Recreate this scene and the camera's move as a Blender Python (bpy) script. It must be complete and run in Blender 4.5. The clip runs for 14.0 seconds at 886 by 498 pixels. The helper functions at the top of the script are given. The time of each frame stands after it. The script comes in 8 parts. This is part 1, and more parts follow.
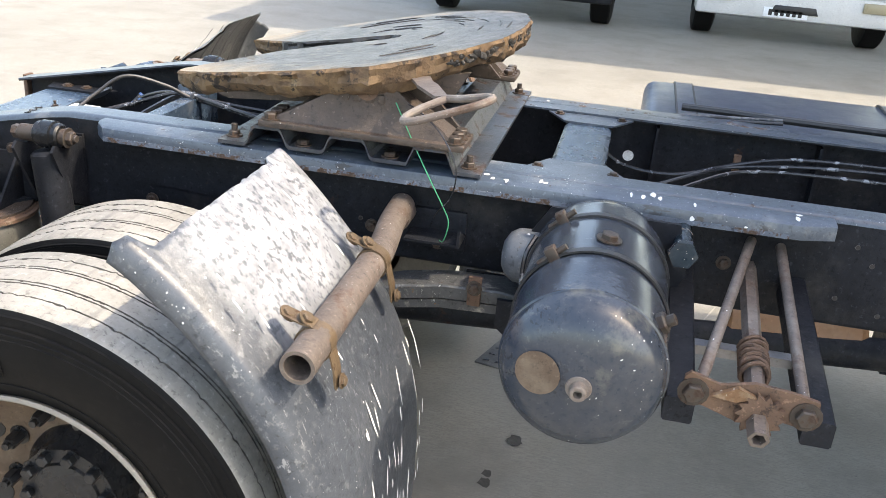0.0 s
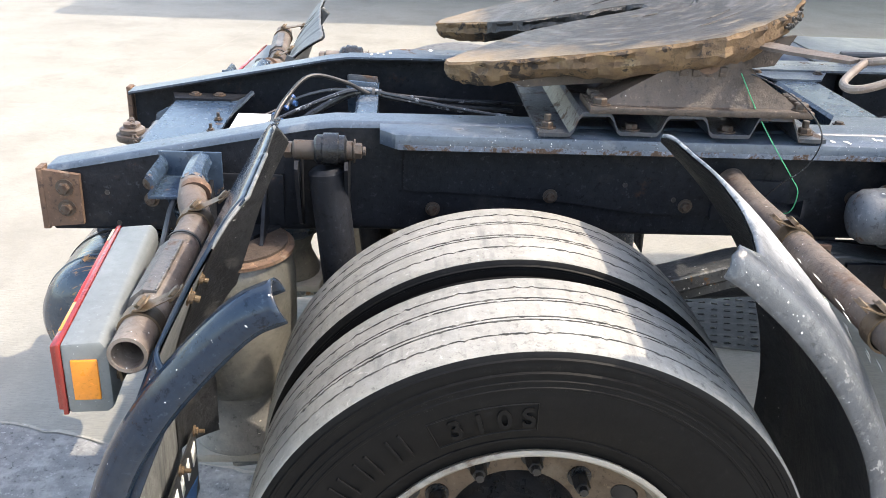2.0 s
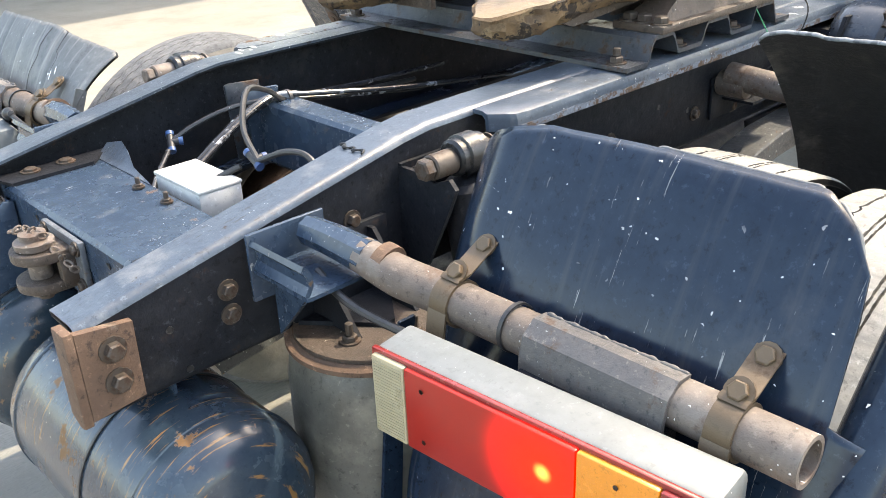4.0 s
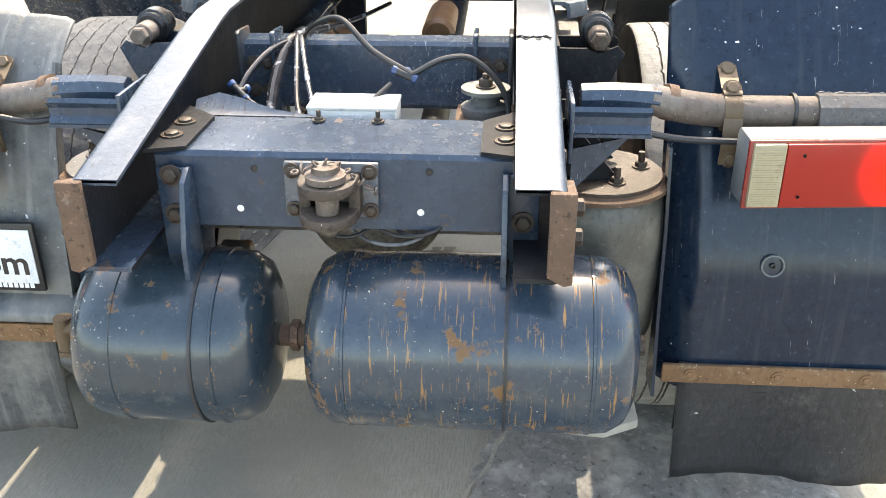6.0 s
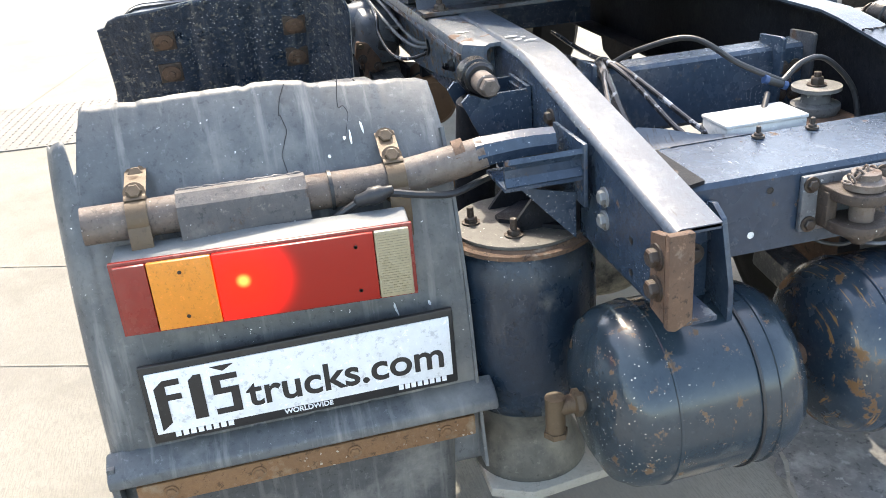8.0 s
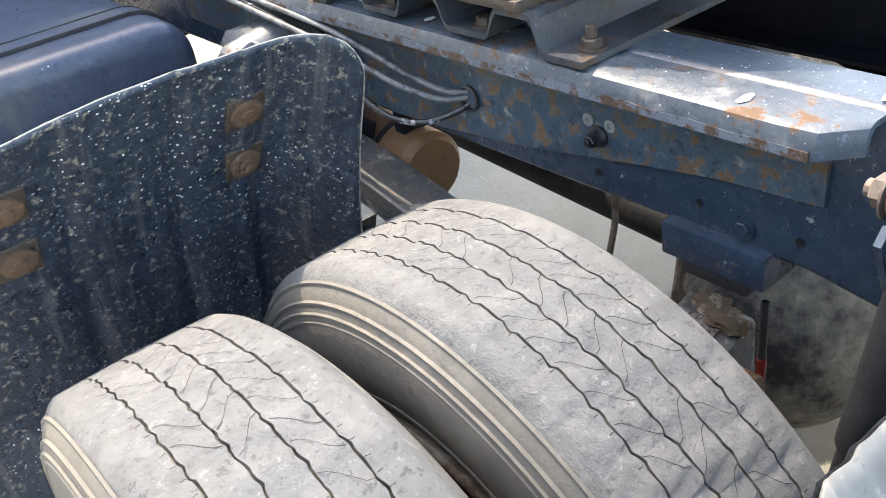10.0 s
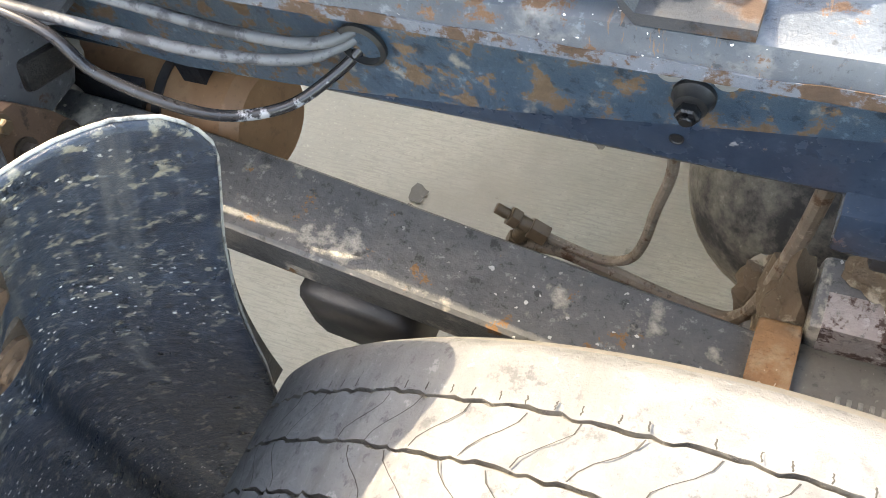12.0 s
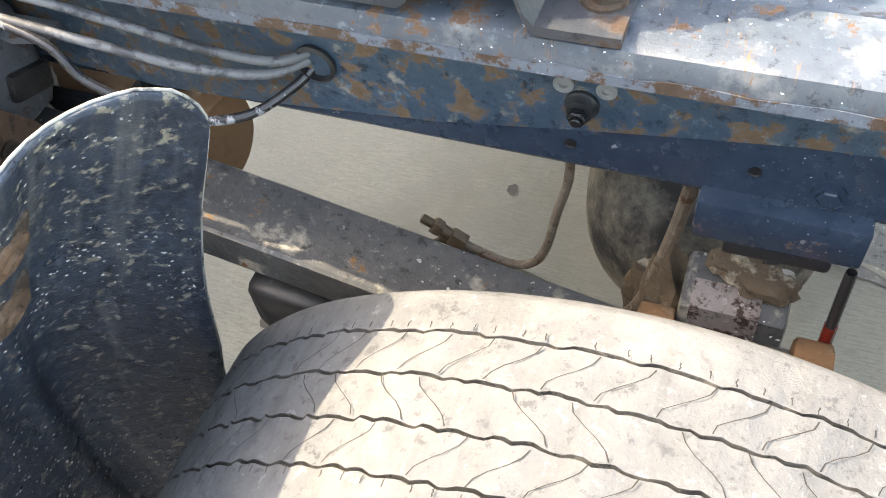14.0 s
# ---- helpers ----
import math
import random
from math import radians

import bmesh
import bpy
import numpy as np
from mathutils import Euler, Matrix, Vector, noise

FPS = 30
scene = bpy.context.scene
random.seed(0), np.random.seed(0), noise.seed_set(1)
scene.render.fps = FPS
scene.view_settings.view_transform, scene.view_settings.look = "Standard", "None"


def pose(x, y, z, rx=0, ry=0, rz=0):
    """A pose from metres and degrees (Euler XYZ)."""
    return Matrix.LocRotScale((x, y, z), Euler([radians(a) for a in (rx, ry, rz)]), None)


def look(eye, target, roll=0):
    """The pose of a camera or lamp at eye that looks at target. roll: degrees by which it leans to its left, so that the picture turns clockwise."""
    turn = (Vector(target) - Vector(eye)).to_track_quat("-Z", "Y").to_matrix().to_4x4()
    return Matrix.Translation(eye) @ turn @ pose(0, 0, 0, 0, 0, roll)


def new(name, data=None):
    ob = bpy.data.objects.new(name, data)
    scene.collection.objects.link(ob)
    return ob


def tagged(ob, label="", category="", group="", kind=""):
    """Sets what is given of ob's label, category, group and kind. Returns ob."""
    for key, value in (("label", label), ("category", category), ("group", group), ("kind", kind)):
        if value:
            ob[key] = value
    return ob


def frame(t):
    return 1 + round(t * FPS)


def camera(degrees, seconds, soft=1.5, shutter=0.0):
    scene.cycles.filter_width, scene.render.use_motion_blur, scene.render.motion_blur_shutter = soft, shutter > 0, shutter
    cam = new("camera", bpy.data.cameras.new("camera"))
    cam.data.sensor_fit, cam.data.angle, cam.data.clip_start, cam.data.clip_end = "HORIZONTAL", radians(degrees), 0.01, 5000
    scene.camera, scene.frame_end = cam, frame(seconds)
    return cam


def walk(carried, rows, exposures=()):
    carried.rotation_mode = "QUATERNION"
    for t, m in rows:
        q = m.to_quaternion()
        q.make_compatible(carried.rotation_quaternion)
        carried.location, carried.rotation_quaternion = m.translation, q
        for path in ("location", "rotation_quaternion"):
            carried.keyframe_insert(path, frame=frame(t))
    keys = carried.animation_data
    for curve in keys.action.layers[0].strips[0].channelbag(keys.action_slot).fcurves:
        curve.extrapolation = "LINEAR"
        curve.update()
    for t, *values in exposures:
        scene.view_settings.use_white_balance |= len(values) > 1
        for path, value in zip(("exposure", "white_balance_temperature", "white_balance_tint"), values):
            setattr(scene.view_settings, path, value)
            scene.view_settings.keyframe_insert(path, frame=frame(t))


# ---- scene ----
cam = camera(52.4, 14.0, soft=0.6)
PATH = [
    (0, (1.023, -2.406, 1.785), (0.677, -0.6, 0.999), 4.5),
    (0.5, (0.784, -2.506, 1.779), (0.353, -0.722, 0.983), 3.6),
    (1, (0.501, -2.524, 1.741), (0.145, -0.727, 0.938), 4.1),
    (1.5, (0.152, -2.417, 1.731), (-0.008, -0.593, 0.926), 1.6),
    (2, (-0.241, -2.351, 1.7), (-0.13, -0.53, 0.882), 2.5),
    (2.5, (-0.6, -2.237, 1.679), (-0.215, -0.461, 0.843), 2.4),
    (2.7, (-0.717, -2.135, 1.656), (-0.279, -0.37, 0.824), 1.1),
    (4.8, (-1.786, -1.041, 1.559), (-0.17, -0.284, 0.657), -0.9),
    (5, (-1.903, -0.925, 1.546), (-0.236, -0.297, 0.637), -0.3),
    (5.5, (-2.164, -0.621, 1.53), (-0.419, -0.239, 0.631), 1.2),
    (6, (-2.25, -0.282, 1.506), (-0.464, -0.151, 0.616), -0.3),
    (6.5, (-2.376, 0.082, 1.514), (-0.581, 0.076, 0.633), 0.5),
    (7, (-2.484, 0.437, 1.524), (-0.685, 0.29, 0.663), -0.3),
    (7.5, (-2.316, 0.694, 1.515), (-0.509, 0.486, 0.684), -4.4),
    (8, (-2.065, 0.925, 1.522), (-0.29, 0.54, 0.685), -5.0),
    (8.5, (-1.768, 1.125, 1.552), (-0.04, 0.59, 0.698), -7.8),
    (9, (-1.414, 1.232, 1.541), (0.277, 0.603, 0.677), -9.1),
    (9.2, (-1.266, 1.274, 1.556), (0.388, 0.578, 0.673), -9.5),
    (11.3, (-0.025, 0.999, 1.537), (0.831, -0.094, 0.098), -8.2),
    (11.5, (0.007, 0.943, 1.531), (0.812, -0.091, 0.02), -10.1),
    (12, (0.031, 0.835, 1.502), (0.727, -0.054, -0.149), -18.3),
    (12.5, (0.018, 0.791, 1.504), (0.609, -0.064, -0.204), -19.9),
    (13, (-0.002, 0.803, 1.523), (0.558, -0.064, -0.19), -18.1),
    (13.5, (-0.006, 0.822, 1.528), (0.533, -0.065, -0.181), -16.6),
    (14, (-0.023, 0.986, 1.578), (0.538, -0.107, 0.0), -9.0),
]
EXPOSURES = [(0, 2.32, 7900, 10), (0.5, 2.13, 7600, 10), (0.8, 2.13, 7500, 10), (2.0, 2.42, 7600, 10), (2.6, 2.4, 7700, 10), (5, 2.8, 8500, 8), (7.5, 2.47, 8000, 9), (9, 2.42, 7300, 9), (11.3, 3.84, 9500, 9), (12.5, 3.64, 9300, 9), (14, 3.5, 9200, 9)]
walk(cam, [(t, look(e, g, r)) for t, e, g, r in PATH], EXPOSURES)

# ---- light ----
SUN_AZ, SUN_EL = radians(-5.0), radians(53.5)   # from the truck's front, a little to its right
to_sun = Vector((math.cos(SUN_EL) * math.cos(SUN_AZ), math.cos(SUN_EL) * math.sin(SUN_AZ), math.sin(SUN_EL)))
world = bpy.data.worlds.new("sky")
scene.world = world
world.use_nodes = True
_n = world.node_tree.nodes
_bg = _n["Background"]
_sky = _n.new("ShaderNodeTexSky")
_sky.sky_type, _sky.sun_disc = "NISHITA", False
_sky.sun_elevation, _sky.sun_rotation = SUN_EL, radians(90) - SUN_AZ
_sky.dust_density, _sky.air_density = 2.0, 1.0
_bg.inputs["Strength"].default_value = 0.15
world.node_tree.links.new(_sky.outputs[0], _bg.inputs[0])
sun_data = bpy.data.lights.new("sun", "SUN")
sun_data.energy, sun_data.angle, sun_data.color = 1.15, radians(0.6), (1.0, 0.965, 0.905)
sun = new("sun", sun_data)
sun.matrix_world = look(to_sun * 30, (0, 0, 0))


# ---- materials ----
def surface(name, base, second=None, rough=0.6, metal=0.0, big=3.0, mix=(0.4, 0.65), rust=None, rust_lo=0.6, rust_hi=0.68, rust_scale=9.0,
            dust=None, dust_lo=0.55, dust_hi=0.75, dust_scale=5.0, speck=None, speck_size=0.0, speck_scale=45.0, bump=0.15, grain=120.0,
            stretch=None, stretch_col=None, vary=0.0, spec=0.5, rust_rough=0.85, coat=0.0, fleck=0.3, stretch_lo=0.55, stretch_hi=0.72, scratch=None, scratch_dir=(1, 1, 30), scratch_lo=0.66):
    m = bpy.data.materials.new(name)
    m.use_nodes = True
    nt = m.node_tree
    N, L = nt.nodes, nt.links
    bsdf = N["Principled BSDF"]
    tc = N.new("ShaderNodeTexCoord")

    def noise_at(scale, detail=6.0, rgh=0.6, vec=None):
        n = N.new("ShaderNodeTexNoise")
        n.inputs["Scale"].default_value, n.inputs["Detail"].default_value, n.inputs["Roughness"].default_value = scale, detail, rgh
        L.new(vec or tc.outputs["Object"], n.inputs["Vector"])
        return n.outputs["Fac"]

    def ramp(fac, lo, hi):
        r = N.new("ShaderNodeMapRange")
        r.inputs[1].default_value, r.inputs[2].default_value = lo, hi
        L.new(fac, r.inputs[0])
        return r.outputs[0]

    def blend(fac, a, b):
        x = N.new("ShaderNodeMix")
        x.data_type = "RGBA"
        L.new(fac, x.inputs[0])
        for i, c in ((6, a), (7, b)):
            if isinstance(c, tuple):
                x.inputs[i].default_value = (*c, 1)
            else:
                L.new(c, x.inputs[i])
        return x.outputs[2]

    second = second or tuple(c * 0.8 for c in base)
    col = blend(ramp(noise_at(big), *mix), base, second)
    fine = noise_at(grain, 3.0)
    col = blend(ramp(fine, 0.25, 0.85), col, blend(ramp(noise_at(grain * 0.3), 0.3, 0.7), tuple(c * 0.82 for c in base), tuple(min(1, c * 1.12) for c in second)))
    rgh = None
    if fleck:
        # sharp small flecks of dirt, darker and lighter than the paint
        f2 = noise_at(grain * 0.55, 9.0, 0.75)
        col = blend(ramp(f2, 0.56, 0.62), col, tuple(c * (1 - fleck) for c in base))
        col = blend(ramp(f2, 0.42, 0.36), col, tuple(min(1, c * (1 + fleck) + 0.02 * fleck) for c in second))
    if stretch_col:
        mp = N.new("ShaderNodeMapping")
        mp.inputs["Scale"].default_value = stretch
        L.new(tc.outputs["Object"], mp.inputs["Vector"])
        col = blend(ramp(noise_at(6.0, 5.0, 0.6, mp.outputs[0]), stretch_lo, stretch_hi), col, stretch_col)
    if dust:
        col = blend(ramp(noise_at(dust_scale, 8.0, 0.65), dust_lo, dust_hi), col, dust)
    if rust:
        rf = ramp(noise_at(rust_scale, 12.0, 0.72), rust_lo, rust_hi)
        rc = blend(ramp(noise_at(rust_scale, 12.0, 0.72), 0.35, 0.65), rust, tuple(c * 0.45 for c in rust))
        col = blend(rf, col, rc)
        rgh = (rf, rust_rough)
    if scratch:
        ms = N.new("ShaderNodeMapping")
        ms.inputs["Scale"].default_value = scratch_dir
        ms.inputs["Rotation"].default_value = (0.1, 0.15, 0.2)
        L.new(tc.outputs["Object"], ms.inputs["Vector"])
        lines = ramp(noise_at(7.0, 4.0, 0.7, ms.outputs[0]), scratch_lo, scratch_lo + 0.03)
        both = N.new("ShaderNodeMath")
        both.operation = "MULTIPLY"
        L.new(lines, both.inputs[0])
        L.new(ramp(noise_at(4.0, 4.0), 0.50, 0.58), both.inputs[1])
        col = blend(both.outputs[0], col, scratch)
    if speck:
        v = N.new("ShaderNodeTexVoronoi")
        v.inputs["Scale"].default_value = speck_scale
        v.inputs["Randomness"].default_value = 1.0
        wob = N.new("ShaderNodeTexNoise")
        wob.inputs["Scale"].default_value, wob.inputs["Detail"].default_value = speck_scale * 1.3, 3.0
        L.new(tc.outputs["Object"], wob.inputs["Vector"])
        push = N.new("ShaderNodeVectorMath")
        push.operation = "SCALE"
        push.inputs["Scale"].default_value = 0.9 / speck_scale
        L.new(wob.outputs["Color"], push.inputs[0])
        moved = N.new("ShaderNodeVectorMath")
        L.new(tc.outputs["Object"], moved.inputs[0])
        L.new(push.outputs[0], moved.inputs[1])
        L.new(moved.outputs[0], v.inputs["Vector"])
        own = N.new("ShaderNodeSeparateColor")
        L.new(v.outputs["Color"], own.inputs[0])
        size = N.new("ShaderNodeMapRange")
        size.inputs[1].default_value, size.inputs[2].default_value, size.inputs[3].default_value, size.inputs[4].default_value = 0.35, 1.0, 0.0, speck_size * 1.7
        L.new(own.outputs[0], size.inputs[0])
        less = N.new("ShaderNodeMath")
        less.operation = "LESS_THAN"
        L.new(v.outputs["Distance"], less.inputs[0])
        L.new(size.outputs[0], less.inputs[1])
        near = less.outputs[0]
        some = N.new("ShaderNodeMath")
        some.operation = "MULTIPLY"
        L.new(near, some.inputs[0])
        L.new(ramp(noise_at(3.0, 2.0), 0.45, 0.6), some.inputs[1])
        col = blend(some.outputs[0], col, speck)
    if vary:
        info = N.new("ShaderNodeObjectInfo")
        hs = N.new("ShaderNodeHueSaturation")
        L.new(ramp(info.outputs["Random"], 0.0, 1.0), hs.inputs["Value"])
        hs.inputs["Value"].default_value = 1.0
        mr = N.new("ShaderNodeMapRange")
        mr.inputs[3].default_value, mr.inputs[4].default_value = 1 - vary, 1 + vary
        L.new(info.outputs["Random"], mr.inputs[0])
        L.new(mr.outputs[0], hs.inputs["Value"])
        L.new(col, hs.inputs["Color"])
        col = hs.outputs[0]
    L.new(col, bsdf.inputs["Base Color"])
    base_r = N.new("ShaderNodeMapRange")
    base_r.inputs[3].default_value, base_r.inputs[4].default_value = max(0.02, rough - 0.12), min(1, rough + 0.12)
    L.new(noise_at(14.0, 6.0), base_r.inputs[0])
    if rgh:
        x = N.new("ShaderNodeMix")
        L.new(rgh[0], x.inputs[0])
        L.new(base_r.outputs[0], x.inputs[2])
        x.inputs[3].default_value = rgh[1]
        L.new(x.outputs[0], bsdf.inputs["Roughness"])
    else:
        L.new(base_r.outputs[0], bsdf.inputs["Roughness"])
    bsdf.inputs["Metallic"].default_value = metal
    bsdf.inputs["Specular IOR Level"].default_value = spec
    bsdf.inputs["Coat Weight"].default_value = coat
    if bump:
        b = N.new("ShaderNodeBump")
        b.inputs["Strength"].default_value, b.inputs["Distance"].default_value = bump, 0.01
        L.new(noise_at(grain * 0.5, 8.0, 0.7), b.inputs["Height"])
        b2 = N.new("ShaderNodeBump")
        b2.inputs["Strength"].default_value, b2.inputs["Distance"].default_value = min(1.0, bump * 0.5), 0.03
        L.new(noise_at(9.0, 4.0, 0.5), b2.inputs["Height"])
        L.new(b2.outputs[0], b.inputs["Normal"])
        L.new(b.outputs[0], bsdf.inputs["Normal"])
    return m


M = {}
M["paint"] = surface("blue_grey_chassis_paint", (0.021, 0.038, 0.066), (0.040, 0.062, 0.092), rough=0.26, rust=(0.20, 0.115, 0.07), rust_lo=0.63, rust_hi=0.66, rust_scale=24, dust=(0.16, 0.165, 0.165), dust_lo=0.6, dust_hi=0.80, dust_scale=8, speck=(0.8, 0.8, 0.78), speck_size=0.10, speck_scale=190, bump=0.10, scratch=(0.33, 0.34, 0.34), scratch_dir=(3, 30, 3), fleck=0.15)
# near-black; also carries the shade of the rail webs in its colour
M["web"] = surface("dark_oily_shaded_paint", (0.009, 0.010, 0.013), (0.018, 0.020, 0.025), rough=0.55, spec=0.15, rust=(0.10, 0.058, 0.038), rust_lo=0.63, rust_hi=0.72, dust=(0.06, 0.056, 0.05), dust_lo=0.55, dust_hi=0.9, bump=0.2)
M["rustyweb"] = surface("blue_paint_breaking_into_rust", (0.026, 0.056, 0.092), (0.048, 0.08, 0.11), rough=0.42, rust=(0.235, 0.15, 0.09), rust_lo=0.53, rust_hi=0.57, rust_scale=36, dust=(0.24, 0.225, 0.20), dust_lo=0.58, dust_hi=0.7, dust_scale=34, bump=0.3, fleck=0.55)
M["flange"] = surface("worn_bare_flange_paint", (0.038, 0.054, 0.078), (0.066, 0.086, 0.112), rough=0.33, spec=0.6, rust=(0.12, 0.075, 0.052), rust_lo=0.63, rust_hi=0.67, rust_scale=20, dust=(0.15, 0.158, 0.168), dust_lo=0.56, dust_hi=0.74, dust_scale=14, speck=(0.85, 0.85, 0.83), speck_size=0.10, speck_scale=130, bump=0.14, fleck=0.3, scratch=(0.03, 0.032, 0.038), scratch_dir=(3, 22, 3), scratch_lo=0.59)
M["rustflange"] = surface("worn_blue_flange_breaking_into_rust", (0.042, 0.058, 0.082), (0.074, 0.093, 0.117), rough=0.33, spec=0.6, rust=(0.235, 0.13, 0.075), rust_lo=0.565, rust_hi=0.60, rust_scale=22, dust=(0.22, 0.225, 0.23), dust_lo=0.55, dust_hi=0.72, dust_scale=16, speck=(0.85, 0.85, 0.83), speck_size=0.09, speck_scale=120, bump=0.25, fleck=0.5, scratch=(0.17, 0.10, 0.06), scratch_dir=(22, 3, 3), scratch_lo=0.62)
M["rust"] = surface("heavy_brown_rust", (0.085, 0.05, 0.034), (0.15, 0.088, 0.055), rough=0.8, dust=(0.28, 0.225, 0.175), dust_lo=0.6, dust_hi=0.72, dust_scale=14, bump=0.45, grain=90, fleck=0.45)
M["rustpipe"] = surface("rust_filmed_steel_pipe", (0.1, 0.08, 0.068), (0.16, 0.125, 0.105), rough=0.62, metal=0.15, rust=(0.17, 0.09, 0.055), rust_lo=0.55, rust_hi=0.68, dust=(0.30, 0.27, 0.24), dust_lo=0.5, dust_hi=0.8, speck=(0.8, 0.8, 0.78), speck_size=0.10, speck_scale=110, bump=0.25)
M["sleeve"] = surface("scaled_grey_brown_sleeve_steel", (0.058, 0.060, 0.066), (0.105, 0.092, 0.084), rough=0.5, rust=(0.15, 0.082, 0.052), rust_lo=0.58, rust_hi=0.66, rust_scale=14, dust=(0.21, 0.19, 0.17), dust_lo=0.55, dust_hi=0.75, speck=(0.8, 0.8, 0.78), speck_size=0.08, speck_scale=110, bump=0.25, fleck=0.35)
M["zinc"] = surface("yellowed_zinc_strap", (0.125, 0.085, 0.05), (0.092, 0.063, 0.038), rough=0.5, metal=0.2, rust=(0.16, 0.095, 0.055), rust_lo=0.56, rust_hi=0.64, rust_scale=20, bump=0.15)
M["bolt"] = surface("oxidised_bolt_steel", (0.07, 0.056, 0.047), (0.048, 0.037, 0.03), rough=0.5, metal=0.3, rust=(0.105, 0.062, 0.04), rust_lo=0.5, rust_hi=0.6, rust_scale=40, bump=0.2)
M["tank"] = surface("scuffed_dark_blue_tank_paint", (0.016, 0.03, 0.043), (0.029, 0.044, 0.055), rough=0.22, rust=(0.27, 0.155, 0.08), rust_lo=0.60, rust_hi=0.625, rust_scale=24, dust=(0.15, 0.145, 0.125), dust_lo=0.64, dust_hi=0.8, dust_scale=4, speck=(0.7, 0.66, 0.55), speck_size=0.12, speck_scale=150, bump=0.05, scratch=(0.22, 0.125, 0.06), scratch_dir=(2.2, 12, 2.2), scratch_lo=0.66, fleck=0.12, coat=0.3)
M["tankrust"] = surface("rust_streaked_blue_tank_paint", (0.017, 0.032, 0.052), (0.032, 0.05, 0.066), rough=0.25, rust=(0.30, 0.15, 0.055), rust_lo=0.585, rust_hi=0.61, rust_scale=13, dust=(0.12, 0.115, 0.095), dust_lo=0.52, dust_hi=0.85, dust_scale=3, speck=(0.6, 0.55, 0.4), speck_size=0.10, speck_scale=110, bump=0.05, scratch=(0.30, 0.16, 0.065), scratch_dir=(3, 26, 3), scratch_lo=0.64, fleck=0.15, stretch=(2.2, 34, 2.2), stretch_col=(0.24, 0.13, 0.05), stretch_lo=0.605, stretch_hi=0.65, coat=0.25)
M["fronttank"] = surface("clean_dark_blue_tank_paint", (0.024, 0.034, 0.052), (0.048, 0.054, 0.062), rough=0.17, rust=(0.24, 0.14, 0.09), rust_lo=0.68, rust_hi=0.71, rust_scale=5, dust=(0.17, 0.16, 0.13), dust_lo=0.57, dust_hi=0.74, dust_scale=6, speck=(0.75, 0.75, 0.7), speck_size=0.08, speck_scale=90, bump=0.05, scratch=(0.02, 0.023, 0.03), scratch_dir=(14, 3, 14), scratch_lo=0.57, fleck=0.15)
M["guardgrey"] = surface("faded_grey_plastic_mudguard", (0.082, 0.089, 0.093), (0.118, 0.125, 0.128), rough=0.48, dust=(0.26, 0.255, 0.235), dust_lo=0.50, dust_hi=0.8, speck=(0.85, 0.85, 0.83), speck_size=0.08, speck_scale=90, bump=0.12, stretch=(1, 6, 0.6), stretch_col=(0.215, 0.213, 0.205), fleck=0.2)
M["guardblue"] = surface("glossy_dark_blue_plastic_mudguard", (0.006, 0.014, 0.029), (0.013, 0.024, 0.042), rough=0.16, dust=(0.05, 0.056, 0.066), dust_lo=0.6, dust_hi=0.85, speck=(0.7, 0.7, 0.7), speck_size=0.08, speck_scale=60, bump=0.04, stretch=(1, 8, 0.5), stretch_col=(0.026, 0.033, 0.045), scratch=(0.24, 0.24, 0.24), scratch_dir=(2, 30, 2), scratch_lo=0.66, spec=0.32)
M["guardfront"] = surface("grey_plastic_mudguard_with_scuffs", (0.036, 0.043, 0.054), (0.062, 0.070, 0.082), rough=0.36, dust=(0.11, 0.116, 0.125), dust_lo=0.56, dust_hi=0.66, dust_scale=60, speck=(0.88, 0.88, 0.86), speck_size=0.09, speck_scale=110, bump=0.16, fleck=0.35, scratch=(0.20, 0.204, 0.21), scratch_dir=(5, 30, 5), scratch_lo=0.62, spec=0.6)
M["guarddark"] = surface("black_mudguard_underside_with_paint_drips", (0.012, 0.021, 0.038), (0.034, 0.050, 0.076), rough=0.3, dust=(0.20, 0.19, 0.16), dust_lo=0.565, dust_hi=0.63, dust_scale=80, speck=(0.72, 0.72, 0.7), speck_size=0.17, speck_scale=150, bump=0.5, stretch=(1, 10, 0.7), stretch_col=(0.085, 0.092, 0.102), fleck=0.6)
M["rubber"] = surface("dusty_mudflap_rubber", (0.05, 0.052, 0.054), (0.08, 0.08, 0.078), rough=0.7, dust=(0.22, 0.212, 0.195), dust_lo=0.53, dust_hi=0.75, stretch=(1, 7, 0.6), stretch_col=(0.14, 0.138, 0.13), bump=0.18)
M["bag"] = surface("dusty_air_spring_rubber", (0.055, 0.054, 0.048), (0.095, 0.092, 0.08), rough=0.38, dust=(0.22, 0.205, 0.17), dust_lo=0.47, dust_hi=0.72, bump=0.12)
M["bluebag"] = surface("blue_oversprayed_bellows", (0.009, 0.02, 0.036), (0.018, 0.032, 0.05), rough=0.28, dust=(0.16, 0.155, 0.135), dust_lo=0.6, dust_hi=0.8, dust_scale=9, speck=(0.6, 0.6, 0.58), speck_size=0.08, speck_scale=120, bump=0.18, stretch=(5, 5, 1), stretch_col=(0.05, 0.056, 0.066), stretch_lo=0.56, stretch_hi=0.72)
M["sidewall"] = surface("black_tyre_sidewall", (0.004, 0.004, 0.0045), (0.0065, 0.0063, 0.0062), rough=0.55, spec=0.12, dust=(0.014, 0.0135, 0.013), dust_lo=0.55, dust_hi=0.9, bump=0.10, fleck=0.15)
